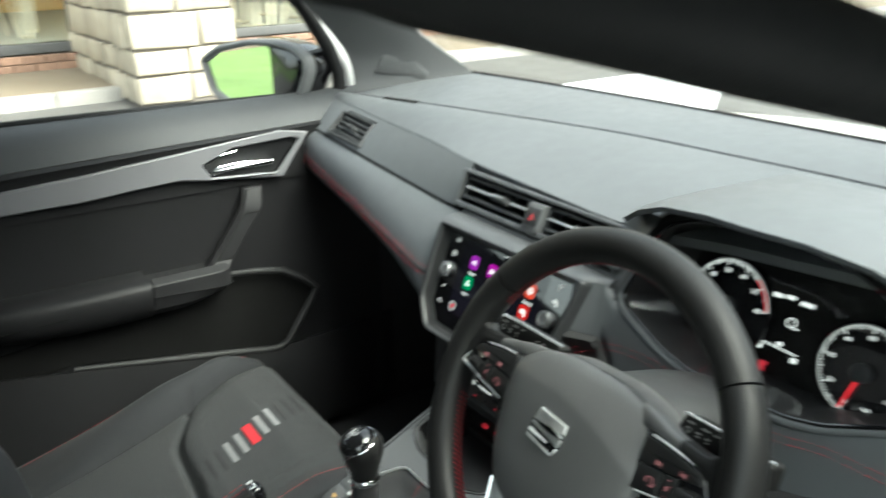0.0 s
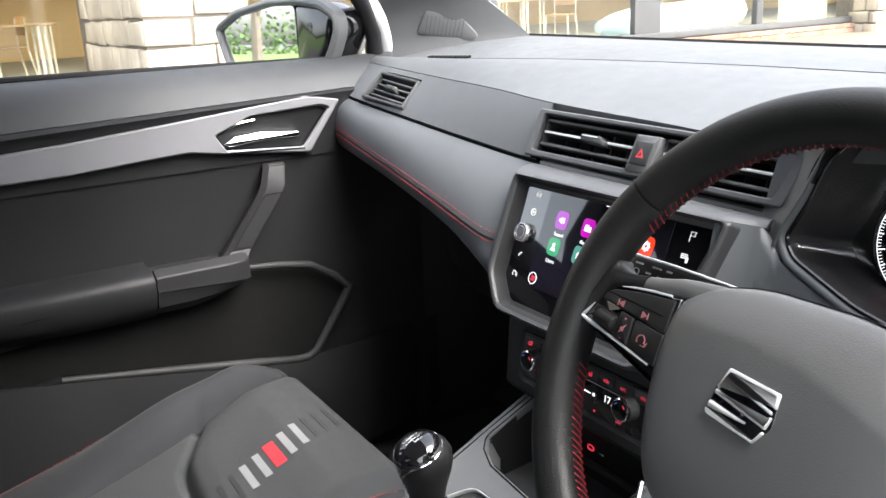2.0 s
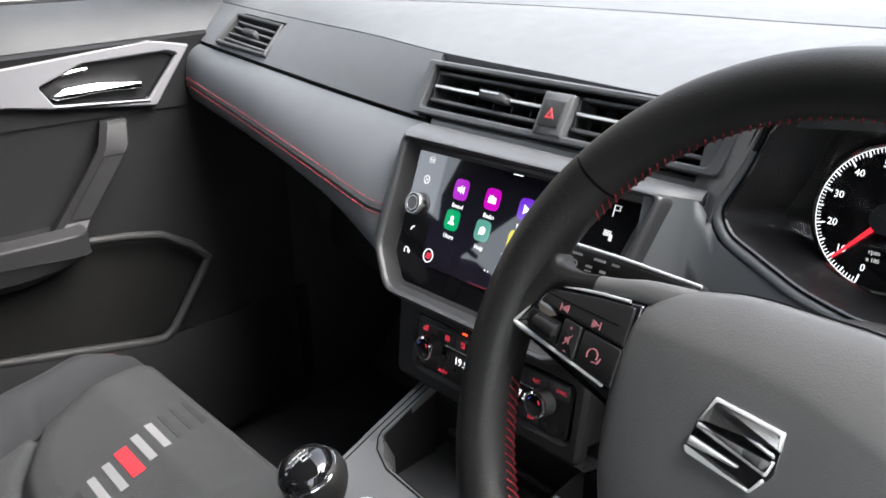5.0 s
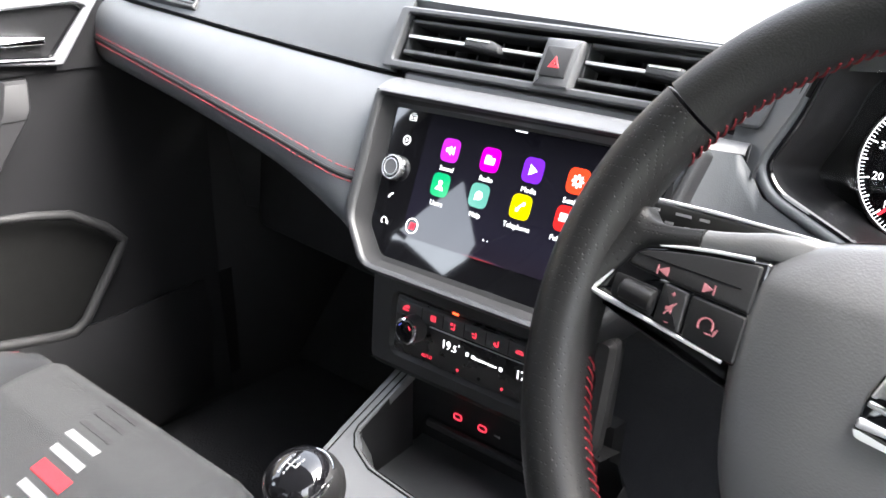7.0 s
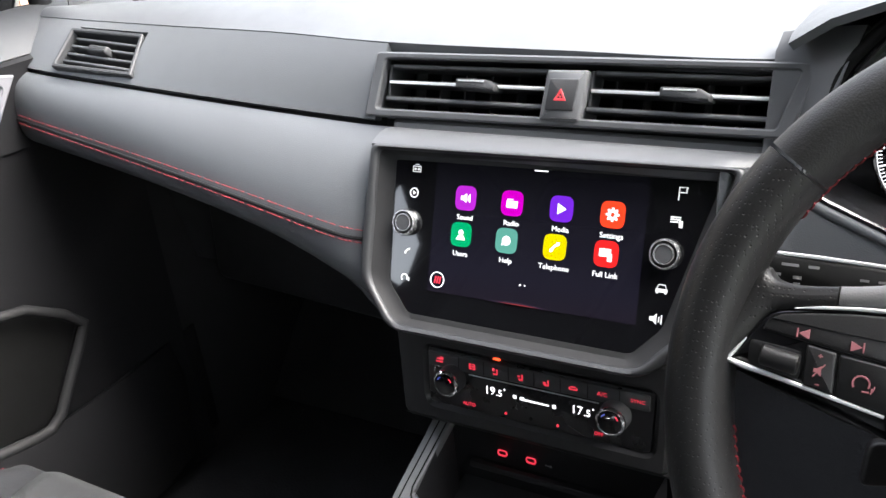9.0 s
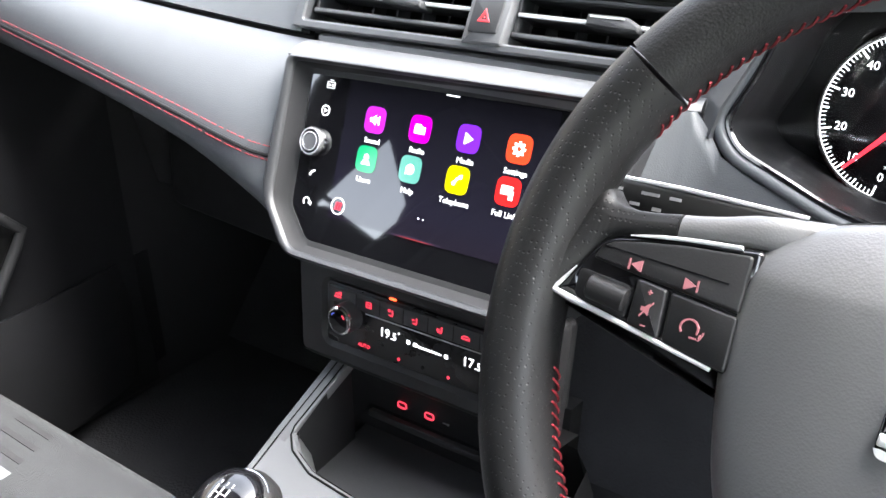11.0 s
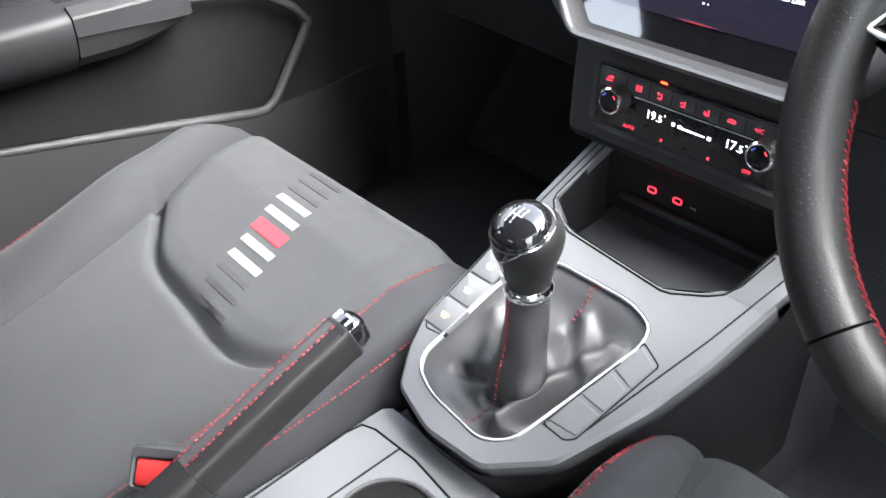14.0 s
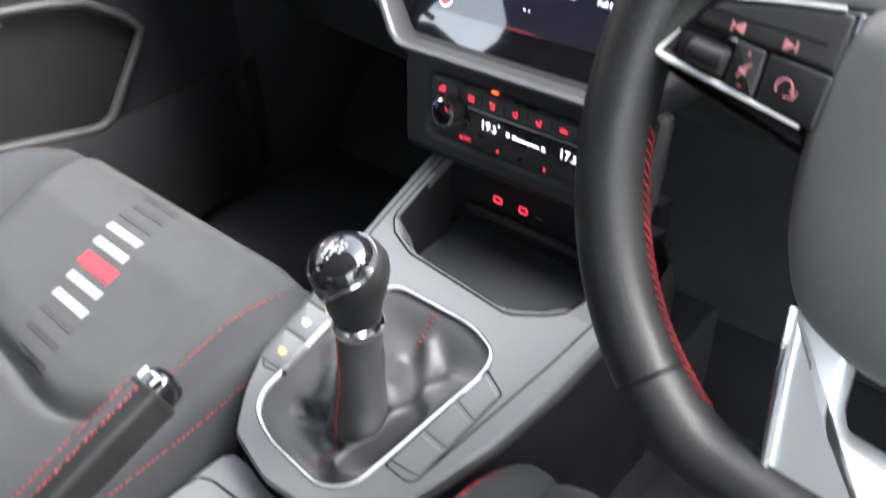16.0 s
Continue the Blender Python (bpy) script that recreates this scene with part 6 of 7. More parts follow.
# pull handle and armrest
PULL = [(0.846, -0.164, -0.128, -0.662), (0.842, -0.1655, -0.1285, -0.657), (0.812, -0.177, -0.1355, -0.645), (0.800, -0.185, -0.143, -0.644), (0.722, -0.246, -0.203, -0.641), (0.7085, -0.262, -0.2135, -0.634), (0.702, -0.262, -0.2155, -0.640)]
part("pull_handle", loft([[(-0.70, yl + 0.020, z), (xf - 0.008, yl + 0.001, z), (xf - 0.001, yl + 0.0075, z), (xf, yl + 0.0085, z), (xf, yr - 0.003, z), (xf - 0.003, yr, z), (-0.70, yr + 0.002, z)] for z, yl, yr, xf in PULL], close_u=True, caps=True), STRAP, door, "slanted black pull handle", smooth=22)
part("pull_inlay", tube([(-0.6436, -0.143, 0.8025), (-0.6436, -0.173, 0.8025), (-0.6428, -0.194, 0.775), (-0.6405, -0.232, 0.7265), (-0.6405, -0.206, 0.7235)], 0.0008, 6), VOID, door, "fine joint round the handle's inlay")
ARM = [(-0.675, 0.672, 0.655), (-0.62, 0.634, 0.648), (-0.52, 0.619, 0.642), (-0.40, 0.617, 0.640), (-0.30, 0.622, 0.643)]
LEDGE = [(-0.37, 0.6235, 0.691), (-0.30, 0.6235, 0.687), (-0.240, 0.6240, 0.683), (-0.224, 0.6290, 0.682), (-0.217, 0.6360, 0.682), (-0.212, 0.660, 0.682)]


def arm_row(y):
    xo, zb = spline(ARM, y)
    return [(-0.70, y, 0.722), (-0.68, y, 0.7205), (-xo - 0.012, y, 0.7170), (-xo - 0.003, y, 0.7115), (-xo, y, 0.704), (-xo, y, 0.690), (-xo - 0.007, y, 0.668), (-xo - 0.024, y, zb + 0.006), (-0.70, y, zb)]


def ledge_row(y):
    """The hard ledge: a hollow top behind a bevelled edge, a side face and a lower band."""
    xo, zl = spline(LEDGE, y)
    up = max(0.0, min(1.0, (y + 0.31) / 0.095)) ** 1.4
    return [(-0.70, y, 0.718), (-0.690, y, 0.706), (-xo - 0.022, y, 0.7035), (-xo - 0.0125, y, 0.7145), (-xo - 0.0115, y, 0.7150), (-xo - 0.0005, y, 0.7085), (-xo, y, 0.7075),
            (-xo, y, zl + 0.001), (-xo - 0.004, y, zl - 0.0005), (-xo - 0.002, y, zl - 0.002), (-xo - 0.009, y, 0.664 + 0.014 * up), (-xo - 0.022, y, 0.652 + 0.024 * up), (-0.70, y, 0.646 + 0.029 * up)]


part("armrest", thicken(loft([arm_row(y) for y in span(-0.675, -0.362, 24)]), 0.006), DOORCARD, door, "padded armrest", smooth=60)
part("grab_ledge", thicken(loft([ledge_row(y) for y in span(-0.3595, -0.212, 24)]), 0.004), STRAP, door, "black ledge at the front of the armrest", smooth=20)
part("ledge_line", tube([(-0.634, -0.62, 0.6775), (-0.6205, -0.52, 0.686), (-0.6185, -0.40, 0.6905), (-0.6195, -0.362, 0.6915)], 0.0014, 6), VOID, door)
QM = fr((-0.6925, -0.259, 0.728), (0, 1, -0.05), (-0.35, 0, 1))
# the hollow's shade is a raised near-black oval, nothing is cut in
part("switch_recess_shade", slab(QM, rounded(rect(0.040, 0.013), 0.006, 5), -0.002, 0.0016, 0.0006), VOID, door, "near-black oval for the shade of a small hollow beside the pull handle")
part("window_switch", slab(QM, rounded(rect(0.020, 0.0045, -0.007, 0.0005), 0.002), 0.001, 0.0042, 0.001), BRUSHED, door, "narrow bright switch")
part("card_crease", tube([(-0.6985, -0.19, 0.694), (-0.6985, -0.10, 0.687), (-0.6990, 0.02, 0.676), (-0.6990, 0.12, 0.668)], 0.0022, 6), VOID, door)
# pocket
pk = [(-0.70, 0.545), (-0.505, 0.572), (-0.125, 0.503), (-0.100, 0.512), (-0.034, 0.607), (-0.036, 0.616), (-0.10, 0.664), (-0.20, 0.678), (-0.22, 0.66), (-0.62, 0.62), (-0.70, 0.61)]
part("pocket_trim", tube([(-0.668, y, z) for y, z in ((-0.205, 0.683), (-0.15, 0.677), (-0.10, 0.667), (-0.055, 0.638), (-0.032, 0.614), (-0.045, 0.592), (-0.10, 0.515), (-0.118, 0.504), (-0.14, 0.505), (-0.30, 0.535), (-0.505, 0.571))], [0.005, 0.006, 0.0065, 0.007, 0.007, 0.007, 0.007, 0.0075, 0.0075, 0.007, 0.005], 10), ROLL, door, "black rim of the door pocket", smooth=60)
# flat near-black sheet stands for the shade inside the pocket
part("pocket_shade_sheet", slab(fr((-0.686, 0, 0), (0, 1, 0), (0, 0, 1)), pk[::-1], -0.004, 0.0), VOID, door)
part("pocket_outer", thicken(loft([[(-0.672 - 0.036 * k, y, 0.505 + (0.06 * (-y - 0.12) / 0.38 if y < -0.12 else 0)), (-0.655 - 0.053 * k, y, 0.44), (-0.65 - 0.058 * k, y, 0.32)] for y in span(-0.74, 0.16, 24) for k in [max(0.0, min(1.0, (y + 0.12) / 0.26)) ** 2]]), 0.008), DOORCARD, door)
RGLOW = mat("red_light_strip", (0.15, 0.01, 0.01), 0.5, emit=(1, 0.05, 0.06), glow=12)
part("light_strip", slab(DM, [(-0.62, 0.8655), (-0.447, 0.8680), (-0.36, 0.8735), (-0.29, 0.8770), (-0.29, 0.8740), (-0.36, 0.8700), (-0.447, 0.8645), (-0.62, 0.8625)][::-1], -0.020, -0.0150), RGLOW, door, "faint red light strip")
part("door_edge", thicken(loft([[(-0.69, -0.712, z), (-0.70, -0.722, z), (-0.74, -0.726, z)] for z in span(0.3, 1.0, 6)]), 0.008), HARD, door)
part("door_gap_line", tube([(-0.682, -0.720, 0.99), (-0.686, -0.716, 0.88), (-0.690, -0.70, 0.70), (-0.692, -0.67, 0.50)], 0.005, 6), VOID, door)
part("window_seal", tube([(-0.748, -0.85, 1.003), (-0.745, -0.4, 1.000), (-0.738, 0.075, 0.993)], 0.006, 8), RUBBER, door)
part("window_frame", tube([(-0.735, 0.085, 0.985), (-0.732, 0.082, 1.03), (-0.722, 0.06, 1.08), (-0.69, -0.0, 1.16), (-0.64, -0.10, 1.25), (-0.60, -0.4, 1.30), (-0.60, -0.9, 1.30)], 0.014, 10), RUBBER, door, "black window frame")
dg = part("window_pane", loft([[(-0.748, y, 0.99), (-0.735, y, 1.03), (-0.72, y, min(1.08, 1.30)), (-0.66, y, 1.22)] for y in (-0.95, -0.45, 0.0)]), PANE, door)
dg.visible_shadow = False
part("outer_skin", loft([[(-0.765, y, 0.985), (-0.80, y, 0.93), (-0.85, y, 0.75), (-0.85, y, 0.4)] for y in (-0.95, -0.5, 0.0, 0.3)]), BODYWHITE, door, "white painted outer skin")

# ---- door mirror ----
mir = thing("door_mirror", (-0.80, 0.02, 0.97), "black and grey door mirror showing the lawn behind", "door mirror")
MM = fr((-0.878, -0.066, 1.022), (0.17, 0.072, 0.0), (0.0, 0.03, 1))
mo = [(-0.118, 0.030), (-0.06, 0.060), (0.03, 0.076), (0.10, 0.076), (0.152, 0.068), (0.188, 0.046), (0.190, 0.018), (0.172, -0.022), (0.150, -0.050), (0.05, -0.062), (-0.05, -0.062), (-0.092, -0.040)]
mor = rounded(mo[::-1], 0.014)
mir_o = inset_poly(mor, 0.013)
glass_o = [(-0.099, 0.026), (-0.054, 0.048), (0.03, 0.0625), (0.086, 0.0625), (0.089, -0.0470), (0.04, -0.050), (-0.045, -0.0495), (-0.080, -0.031)]
black_o = [(0.0905, 0.0625), (0.144, 0.0555), (0.173, 0.0390), (0.176, 0.018), (0.160, -0.018), (0.142, -0.0385), (0.0905, -0.0470)]
part("housing_rim", ring(MM, mor, mir_o, -0.03, 0.010, 0.005), TRIMGREY, mir, "dark grey rim")
part("housing", loft([[MM @ Vector((x * s + 0.03 * (1 - s), y * s, h)) for x, y in mor] for s, h in ((1.0, -0.018), (1.02, -0.05), (0.9, -0.09), (0.6, -0.12), (0.2, -0.128))], close_u=True, caps=True), GLOSSBLACK, mir, "glossy black housing", smooth=60)
part("backing", slab(MM, inset_poly(mor, 0.010), -0.012, -0.006), RUBBER, mir)
part("mirror_glass", slab(MM, rounded(glass_o[::-1], 0.010), -0.006, 0.0), MIRROR, mir, "mirror glass")
part("inner_panel", slab(MM, rounded(black_o[::-1], 0.008), -0.006, 0.002, 0.002), GLOSSBLACK, mir, "glossy black inner panel")
part("foot", tube([(-0.86, -0.01, 0.965), (-0.80, 0.02, 0.955), (-0.745, 0.03, 0.968)], [0.02, 0.022, 0.03], 12), BODYWHITE, mir, "white mirror foot")

# ---- car body round the cabin ----
car = thing("hatchback_car", (0, 0, 0), "white hatchback body with grey headliner, pillars and windscreen", "car")
for sg, nm in ((-1, "passenger"), (1, "driver")):
    k = -sg
    low = [Vector((sg * x, y, z)) for x, y, z in ((0.705, 0.10, 0.985), (0.70, 0.10, 1.03), (0.69, 0.07, 1.10), (0.64, -0.06, 1.22), (0.60, -0.22, 1.28))]
    up = [Vector((sg * x, y, z)) for x, y, z in ((0.63, 0.34, 1.0), (0.628, 0.325, 1.025), (0.612, 0.225, 1.092), (0.575, 0.05, 1.205), (0.55, -0.12, 1.275))]
    rows = []
    for a, b in zip(curve_pts([tuple(p) for p in low], 14), curve_pts([tuple(p) for p in up], 14)):
        rows.append([a.lerp(b, t) + Vector((-sg * 0.018, 0, 0.004)) * math.sin(t * math.pi) for t in span(0, 1, 8)])
    if sg < 0:
        part("pillar_trim", thicken(loft(rows), 0.012), TRIMGREY, car, "grey front pillar trim", smooth=60)
        PT = fr((-0.6475, 0.176, 1.034), (0.32, 0.93, -0.15), (0.15, -0.45, 0.85))
        tw = part("tweeter_grille", slab(PT, rounded([(-0.048, -0.012), (0.052, -0.018), (0.060, -0.004), (0.018, 0.030), (-0.040, 0.030)], 0.008), -0.006, 0.0025, 0.002), TRIMGREY, car, "triangular tweeter grille")
        bm = bmesh.new()
        for i in range(10):
            for j in range(8):
                slab(PT, rect(0.0018, 0.0018, -0.034 + 0.007 * i, -0.008 + 0.004 * j), 0.0020, 0.0030, 0, bm)
        part("grille_dots", bm, HARD, tw, kind="stuff")
        part("pillar_outer", tube([(-0.765, 0.13, 0.985), (-0.755, 0.11, 1.05), (-0.70, 0.0, 1.18), (-0.63, -0.15, 1.30)], 0.022, 10), BODYWHITE, car, "white painted pillar")
    else:
        part("pillar_trim", tube([(0.70, 0.36, 1.0), (0.672, 0.10, 1.10), (0.65, -0.12, 1.155), (0.64, -0.30, 1.205)], [0.03, 0.03, 0.028, 0.026], 12), HARD, car, "black front pillar")
        part("cant_rail", tube(curve_pts([(0.64, -0.30, 1.197), (0.645, -0.42, 1.2265), (0.65, -0.55, 1.2585), (0.65, -0.65, 1.2750), (0.65, -1.1, 1.290)], 16), [0.021] * 16, 12), RUBBER, car, "black door seal under the roof edge")
        part("roof_edge", tube(curve_pts([(0.685, 0.0, 1.17), (0.682, -0.30, 1.242), (0.688, -0.55, 1.296), (0.69, -1.1, 1.32)], 12), 0.028, 12), BODYWHITE, car, "white roof edge")
part("roof_lining", thicken(loft([[(x, y, 1.385 - 0.075 * (x / 0.66) ** 2 - 0.05 * max(0, (y + 0.55) / 0.35) ** 1.5) for x in span(-0.66, 0.66, 14)] for y in span(-2.3, -0.24, 16)]), 0.02), HEADLINER, car, "grey headliner")
ws = part("windscreen", loft([[Vector((x, spline(WB, x)[0] + 0.008, spline(WB, x)[1] + 0.002)).lerp(Vector((x * 0.84, -0.24 + 0.03 * math.cos(x * 2), 1.335 - 0.05 * (x / 0.7) ** 2)), t) + Vector((0, 0.03, 0.05)) * (4 * t * (1 - t)) * 0.6 for t in span(0, 1, 7)] for x in span(-0.64, 0.64, 16)]), PANE, car)
ws.visible_shadow = False
part("screen_edge", tube([(x, spline(WB, x)[0] + 0.004, spline(WB, x)[1] + 0.0) for x in span(-0.63, 0.66, 30)], 0.004, 6), RUBBER, car, "black windscreen edge")
part("bonnet", thicken(loft([[(x, y + 0.10 - 0.10 * (x / 0.7) ** 2, z - 0.06 * (x / 0.75) ** 2) for x in span(-0.72, 0.72, 15)] for y, z in ((0.50, 0.935), (0.62, 0.942), (0.72, 0.928), (0.85, 0.880), (1.1, 0.79), (1.35, 0.66))]), 0.01), BODYWHITE, car, "white bonnet", smooth=60)
part("scuttle", thicken(loft([[(x, spline(WB, x)[0] + 0.012, spline(WB, x)[1] - 0.035), (x, 0.61 - 0.10 * (x / 0.7) ** 2, 0.925 - 0.06 * (x / 0.75) ** 2)] for x in span(-0.7, 0.7, 12)]), 0.008), RUBBER, car)
part("floor_pan", thicken(loft([[(x, y, 0.28) for x in span(-0.75, 0.75, 6)] for y in (-1.6, -0.5, 0.3)]), 0.02), CARPET, car, "black carpet")
part("firewall", thicken(loft([[(x, 0.30, 0.28), (x, 0.46, 0.45), (x, 0.50, 0.98)] for x in span(-0.75, 0.75, 6)]), 0.02), CARPET, car)
part("sill", box((0.68, -1.2, 0.25), (0.80, 0.35, 0.40), 0.02), BODYWHITE, car, "white door sill")
part("kick_panel", box((-0.74, -0.06, 0.28), (-0.70, 0.50, 0.975), 0.01), ROLL, car)
part("kick_panel", box((0.70, -0.02, 0.38), (0.74, 0.50, 0.96), 0.01), ROLL, car)
part("outer_wing", thicken(loft([[(-0.80, y, 0.93), (-0.86, y, 0.75), (-0.86, y, 0.35)] for y in (0.3, 0.8, 1.35)]), 0.01), BODYWHITE, car)
part("door_pillar", loft([[(x, y, z) for x, y in ((x0, y0), (x0, y1), (x0 - 0.05, y1), (x0 - 0.05, y0))] for x0, y0, y1, z in ((-0.700, -0.734, -0.80, 0.30), (-0.690, -0.734, -0.77, 0.80), (-0.690, -0.715, -0.752, 0.97), (-0.685, -0.66, -0.790, 1.05), (-0.675, -0.645, -0.845, 1.155), (-0.640, -0.65, -0.90, 1.25), (-0.600, -0.66, -0.93, 1.30))], close_u=True, caps=True), BLACKTRIM, car, "black middle pillar", smooth=50)
# added panel out of view; crops the bright window mirrored in the screen
part("reflection_mask_panel", loft([[(-0.695, -0.985, 0.90), (-0.700, -1.012, 1.085), (-0.665, -0.815, 1.158), (-0.640, -0.85, 1.26), (-0.635, -0.85, 1.32)], [(-0.695, -1.30, 0.90), (-0.700, -1.30, 1.085), (-0.665, -1.30, 1.152), (-0.640, -1.30, 1.26), (-0.635, -1.30, 1.32)], [(-0.695, -1.75, 0.90), (-0.700, -1.75, 1.085), (-0.665, -1.75, 1.152), (-0.640, -1.75, 1.26), (-0.635, -1.75, 1.32)]]), BLACKTRIM, car, "added black panel, out of view, that bounds the window's reflection in the screen")
for sg in (-1, 1):
    part("rear_side_panel", box((sg * 0.72 - 0.03, -2.25, 0.28), (sg * 0.72 + 0.03, -1.05 if sg > 0 else -0.80, 0.985), 0.02), HARD, car)
    part("rear_corner_pillar", box((sg * 0.66 - 0.05, -2.28, 0.98), (sg * 0.66 + 0.05, -1.75, 1.33), 0.02), HEADLINER, car)
part("middle_pillar", box((0.66, -1.10, 0.3), (0.73, -0.97, 1.30), 0.02), HARD, car)
part("tailgate_top", box((-0.7, -2.32, 1.22), (0.7, -2.24, 1.36), 0.02), HEADLINER, car)
part("rear_bulkhead", box((-0.74, -2.25, 0.28), (0.74, -2.2, 1.0), 0.02), CARPET, car)
part("rear_bench", box((-0.66, -2.0, 0.3), (0.66, -1.45, 0.55), 0.05), BOLSTER, car)
part("rear_bench_back", slab(fr((0, -1.95, 0.75), (1, 0, 0), (0, -0.3, 1)), rounded(rect(1.25, 0.55), 0.06), -0.06, 0.06, 0.03), BOLSTER, car)

# ---- outdoors ----
ASPHALT = mat("wet_asphalt", (0.075, 0.073, 0.07), 0.65, grain=60, depth=0.004, vary=0.25, broad=0.5)
PAVING = mat("sandy_paving", (0.13, 0.105, 0.075), 0.8, grain=30, depth=0.003, vary=0.15, broad=0.6)
GRASS = mat("lawn_grass", (0.085, 0.150, 0.030), 0.9, grain=40, depth=0.02, vary=0.3, broad=0.4)
STONE = mat("pale_limestone", (0.36, 0.318, 0.252), 0.85, grain=18, depth=0.012, vary=0.16, broad=2.5, objvar=0.16)
MORTAR = mat("grey_mortar", (0.12, 0.105, 0.09), 0.95, grain=60, depth=0.004)
BRICK = mat("brown_brick", (0.22, 0.13, 0.09), 0.85, grain=50, depth=0.004, objvar=0.25)
ALU = mat("grey_window_frame", (0.05, 0.05, 0.05), 0.55, metal=0.1, vary=0.06)
SHOPGLASS = glass("shop_glass", (0.95, 0.97, 0.96), 1.0)
ROOMFLOOR = mat("grey_room_floor", (0.36, 0.37, 0.34), 0.5, grain=10, depth=0.001, vary=0.1, broad=0.8)
ROOMWALL = mat("ochre_room_wall", (0.62, 0.42, 0.18), 0.8, grain=20, depth=0.001, vary=0.12, broad=0.7)
CREAM = mat("cream_tube", (0.75, 0.7, 0.55), 0.4, vary=0.05)
TEAL = mat("teal_laminate", (0.12, 0.42, 0.42), 0.4, vary=0.06)
PINK = mat("pink_laminate", (0.62, 0.28, 0.25), 0.4, vary=0.06)
WOOD = mat("light_wood", (0.45, 0.28, 0.12), 0.5, grain=30, depth=0.001, vary=0.15)
PALEBLUE = mat("pale_blue_vinyl", (0.55, 0.72, 0.75), 0.5, vary=0.05)
CURTAIN = mat("pale_yellow_curtain", (0.75, 0.68, 0.42), 0.9, grain=60, depth=0.004)
LEAF = mat("hedge_leaf", (0.05, 0.10, 0.02), 0.8, vary=0.3, broad=2.0, island=0.35)
BARK = mat("grey_bark", (0.12, 0.10, 0.08), 0.9, grain=30, depth=0.01)
KERB = mat("kerb_concrete", (0.22, 0.21, 0.195), 0.85, grain=40, depth=0.003)
ROOF = mat("dark_soffit", (0.2, 0.19, 0.17), 0.7, vary=0.1)
LIMEGREEN = mat("lime_green_sign", (0.35, 0.7, 0.08), 0.4, vary=0.04)

solo("ground", loft([[(x, y, 0.0) for x in (-400, -60, -7.9, 0, 60, 400)] for y in (-400, -60, 0, 60, 400)]), ASPHALT, "damp dark asphalt of the car park", "ground", kind="structure")
solo("pavement", box((-9.45, -30, -0.2), (-7.6, 40, 0.12), 0.02), PAVING, "sandy paving along the building", "pavement", kind="structure")
solo("lawn", loft([[(x, y, 0.02) for x in (-60, -6, 60)] for y in (-120, -40, -5)]), GRASS, "bright green lawn behind the car", "lawn", kind="structure")
kerb = thing("kerb", (-7.5, 5, 0), "row of concrete kerb stones along the pavement", "kerb", kind="structure")
kb = put_bm("kerbstone", box((-0.075, -0.445, -0.1), (0.075, 0.445, 0.125), 0.015), KERB)
for k in range(40):
    o = part("kerbstone", kb, KERB, kerb)
    o.location = Vector((-7.52, -8 + 0.9 * k, 0)) - kerb.location + kerb.location

# building front: posts, sill, panes and stone piers
FX = -9.5
front = thing("building_front", (FX, 5, 0), "glazed ground floor with grey frames and stone piers", "building", kind="structure")
part("sill_wall", box((FX - 0.2, -4, 0.0), (FX, 30, 0.30)), MORTAR, front)
part("window_sill", box((FX - 0.16, -4, 0.302), (FX + 0.06, 30, 0.40), 0.01), ALU, front)
part("head_beam", box((FX - 0.2, -4, 2.6), (FX + 0.05, 30, 3.3), 0.01), ROOF, front)
part("upper_wall", box((FX - 0.3, -4, 3.3), (FX, 30, 6.5)), MORTAR, front)
PIERS = [(1.12, 2.05), (14.8, 15.7)]
for y in (-3.9, -0.42, 4.6, 6.5, 9.48, 12.15, 16.8, 18.5, 21.0):
    hw = 0.28 if y == 9.48 else 0.075
    part("mullion", box((FX - 0.06, y - hw, 0.40), (FX + 0.05, y + hw, 2.6), 0.006), ALU, front)
ys_m = [-3.9, -0.42, 1.12, 2.05, 4.6, 6.5, 9.48, 12.15, 14.8, 15.7, 16.8, 18.5, 21.0, 30]
for a, b in zip(ys_m, ys_m[1:]):
    if (a, b) in PIERS:
        continue
    o = part("pane", box((FX - 0.012, a + 0.05, 0.40), (FX, b - 0.05, 2.6)), SHOPGLASS, front)
    o.visible_shadow = False
part("room_floor", box((FX - 9, -4, 0.2), (FX - 0.2, 30, 0.28)), ROOMFLOOR, front)
part("room_back_wall", box((FX - 9.2, -4, 0.2), (FX - 9, 30, 3.2)), ROOMWALL, front)
part("room_ceiling", box((FX - 9, -4, 2.9), (FX - 0.2, 30, 3.0)), ROOMFLOOR, front)
part("room_side_wall", box((FX - 9, -4.2, 0.2), (FX - 0.2, -4, 3.2)), ROOMWALL, front)
part("room_side_wall", box((FX - 9, 30, 0.2), (FX - 0.2, 30.2, 3.2)), ROOMWALL, front)
part("lime_sign", slab(fr((FX + 0.02, 17.65, 0.85), (0, 1, 0), (0, 0, 1)), disc(0.28, n=24), 0.0, 0.02), LIMEGREEN, front, "round lime green sticker")
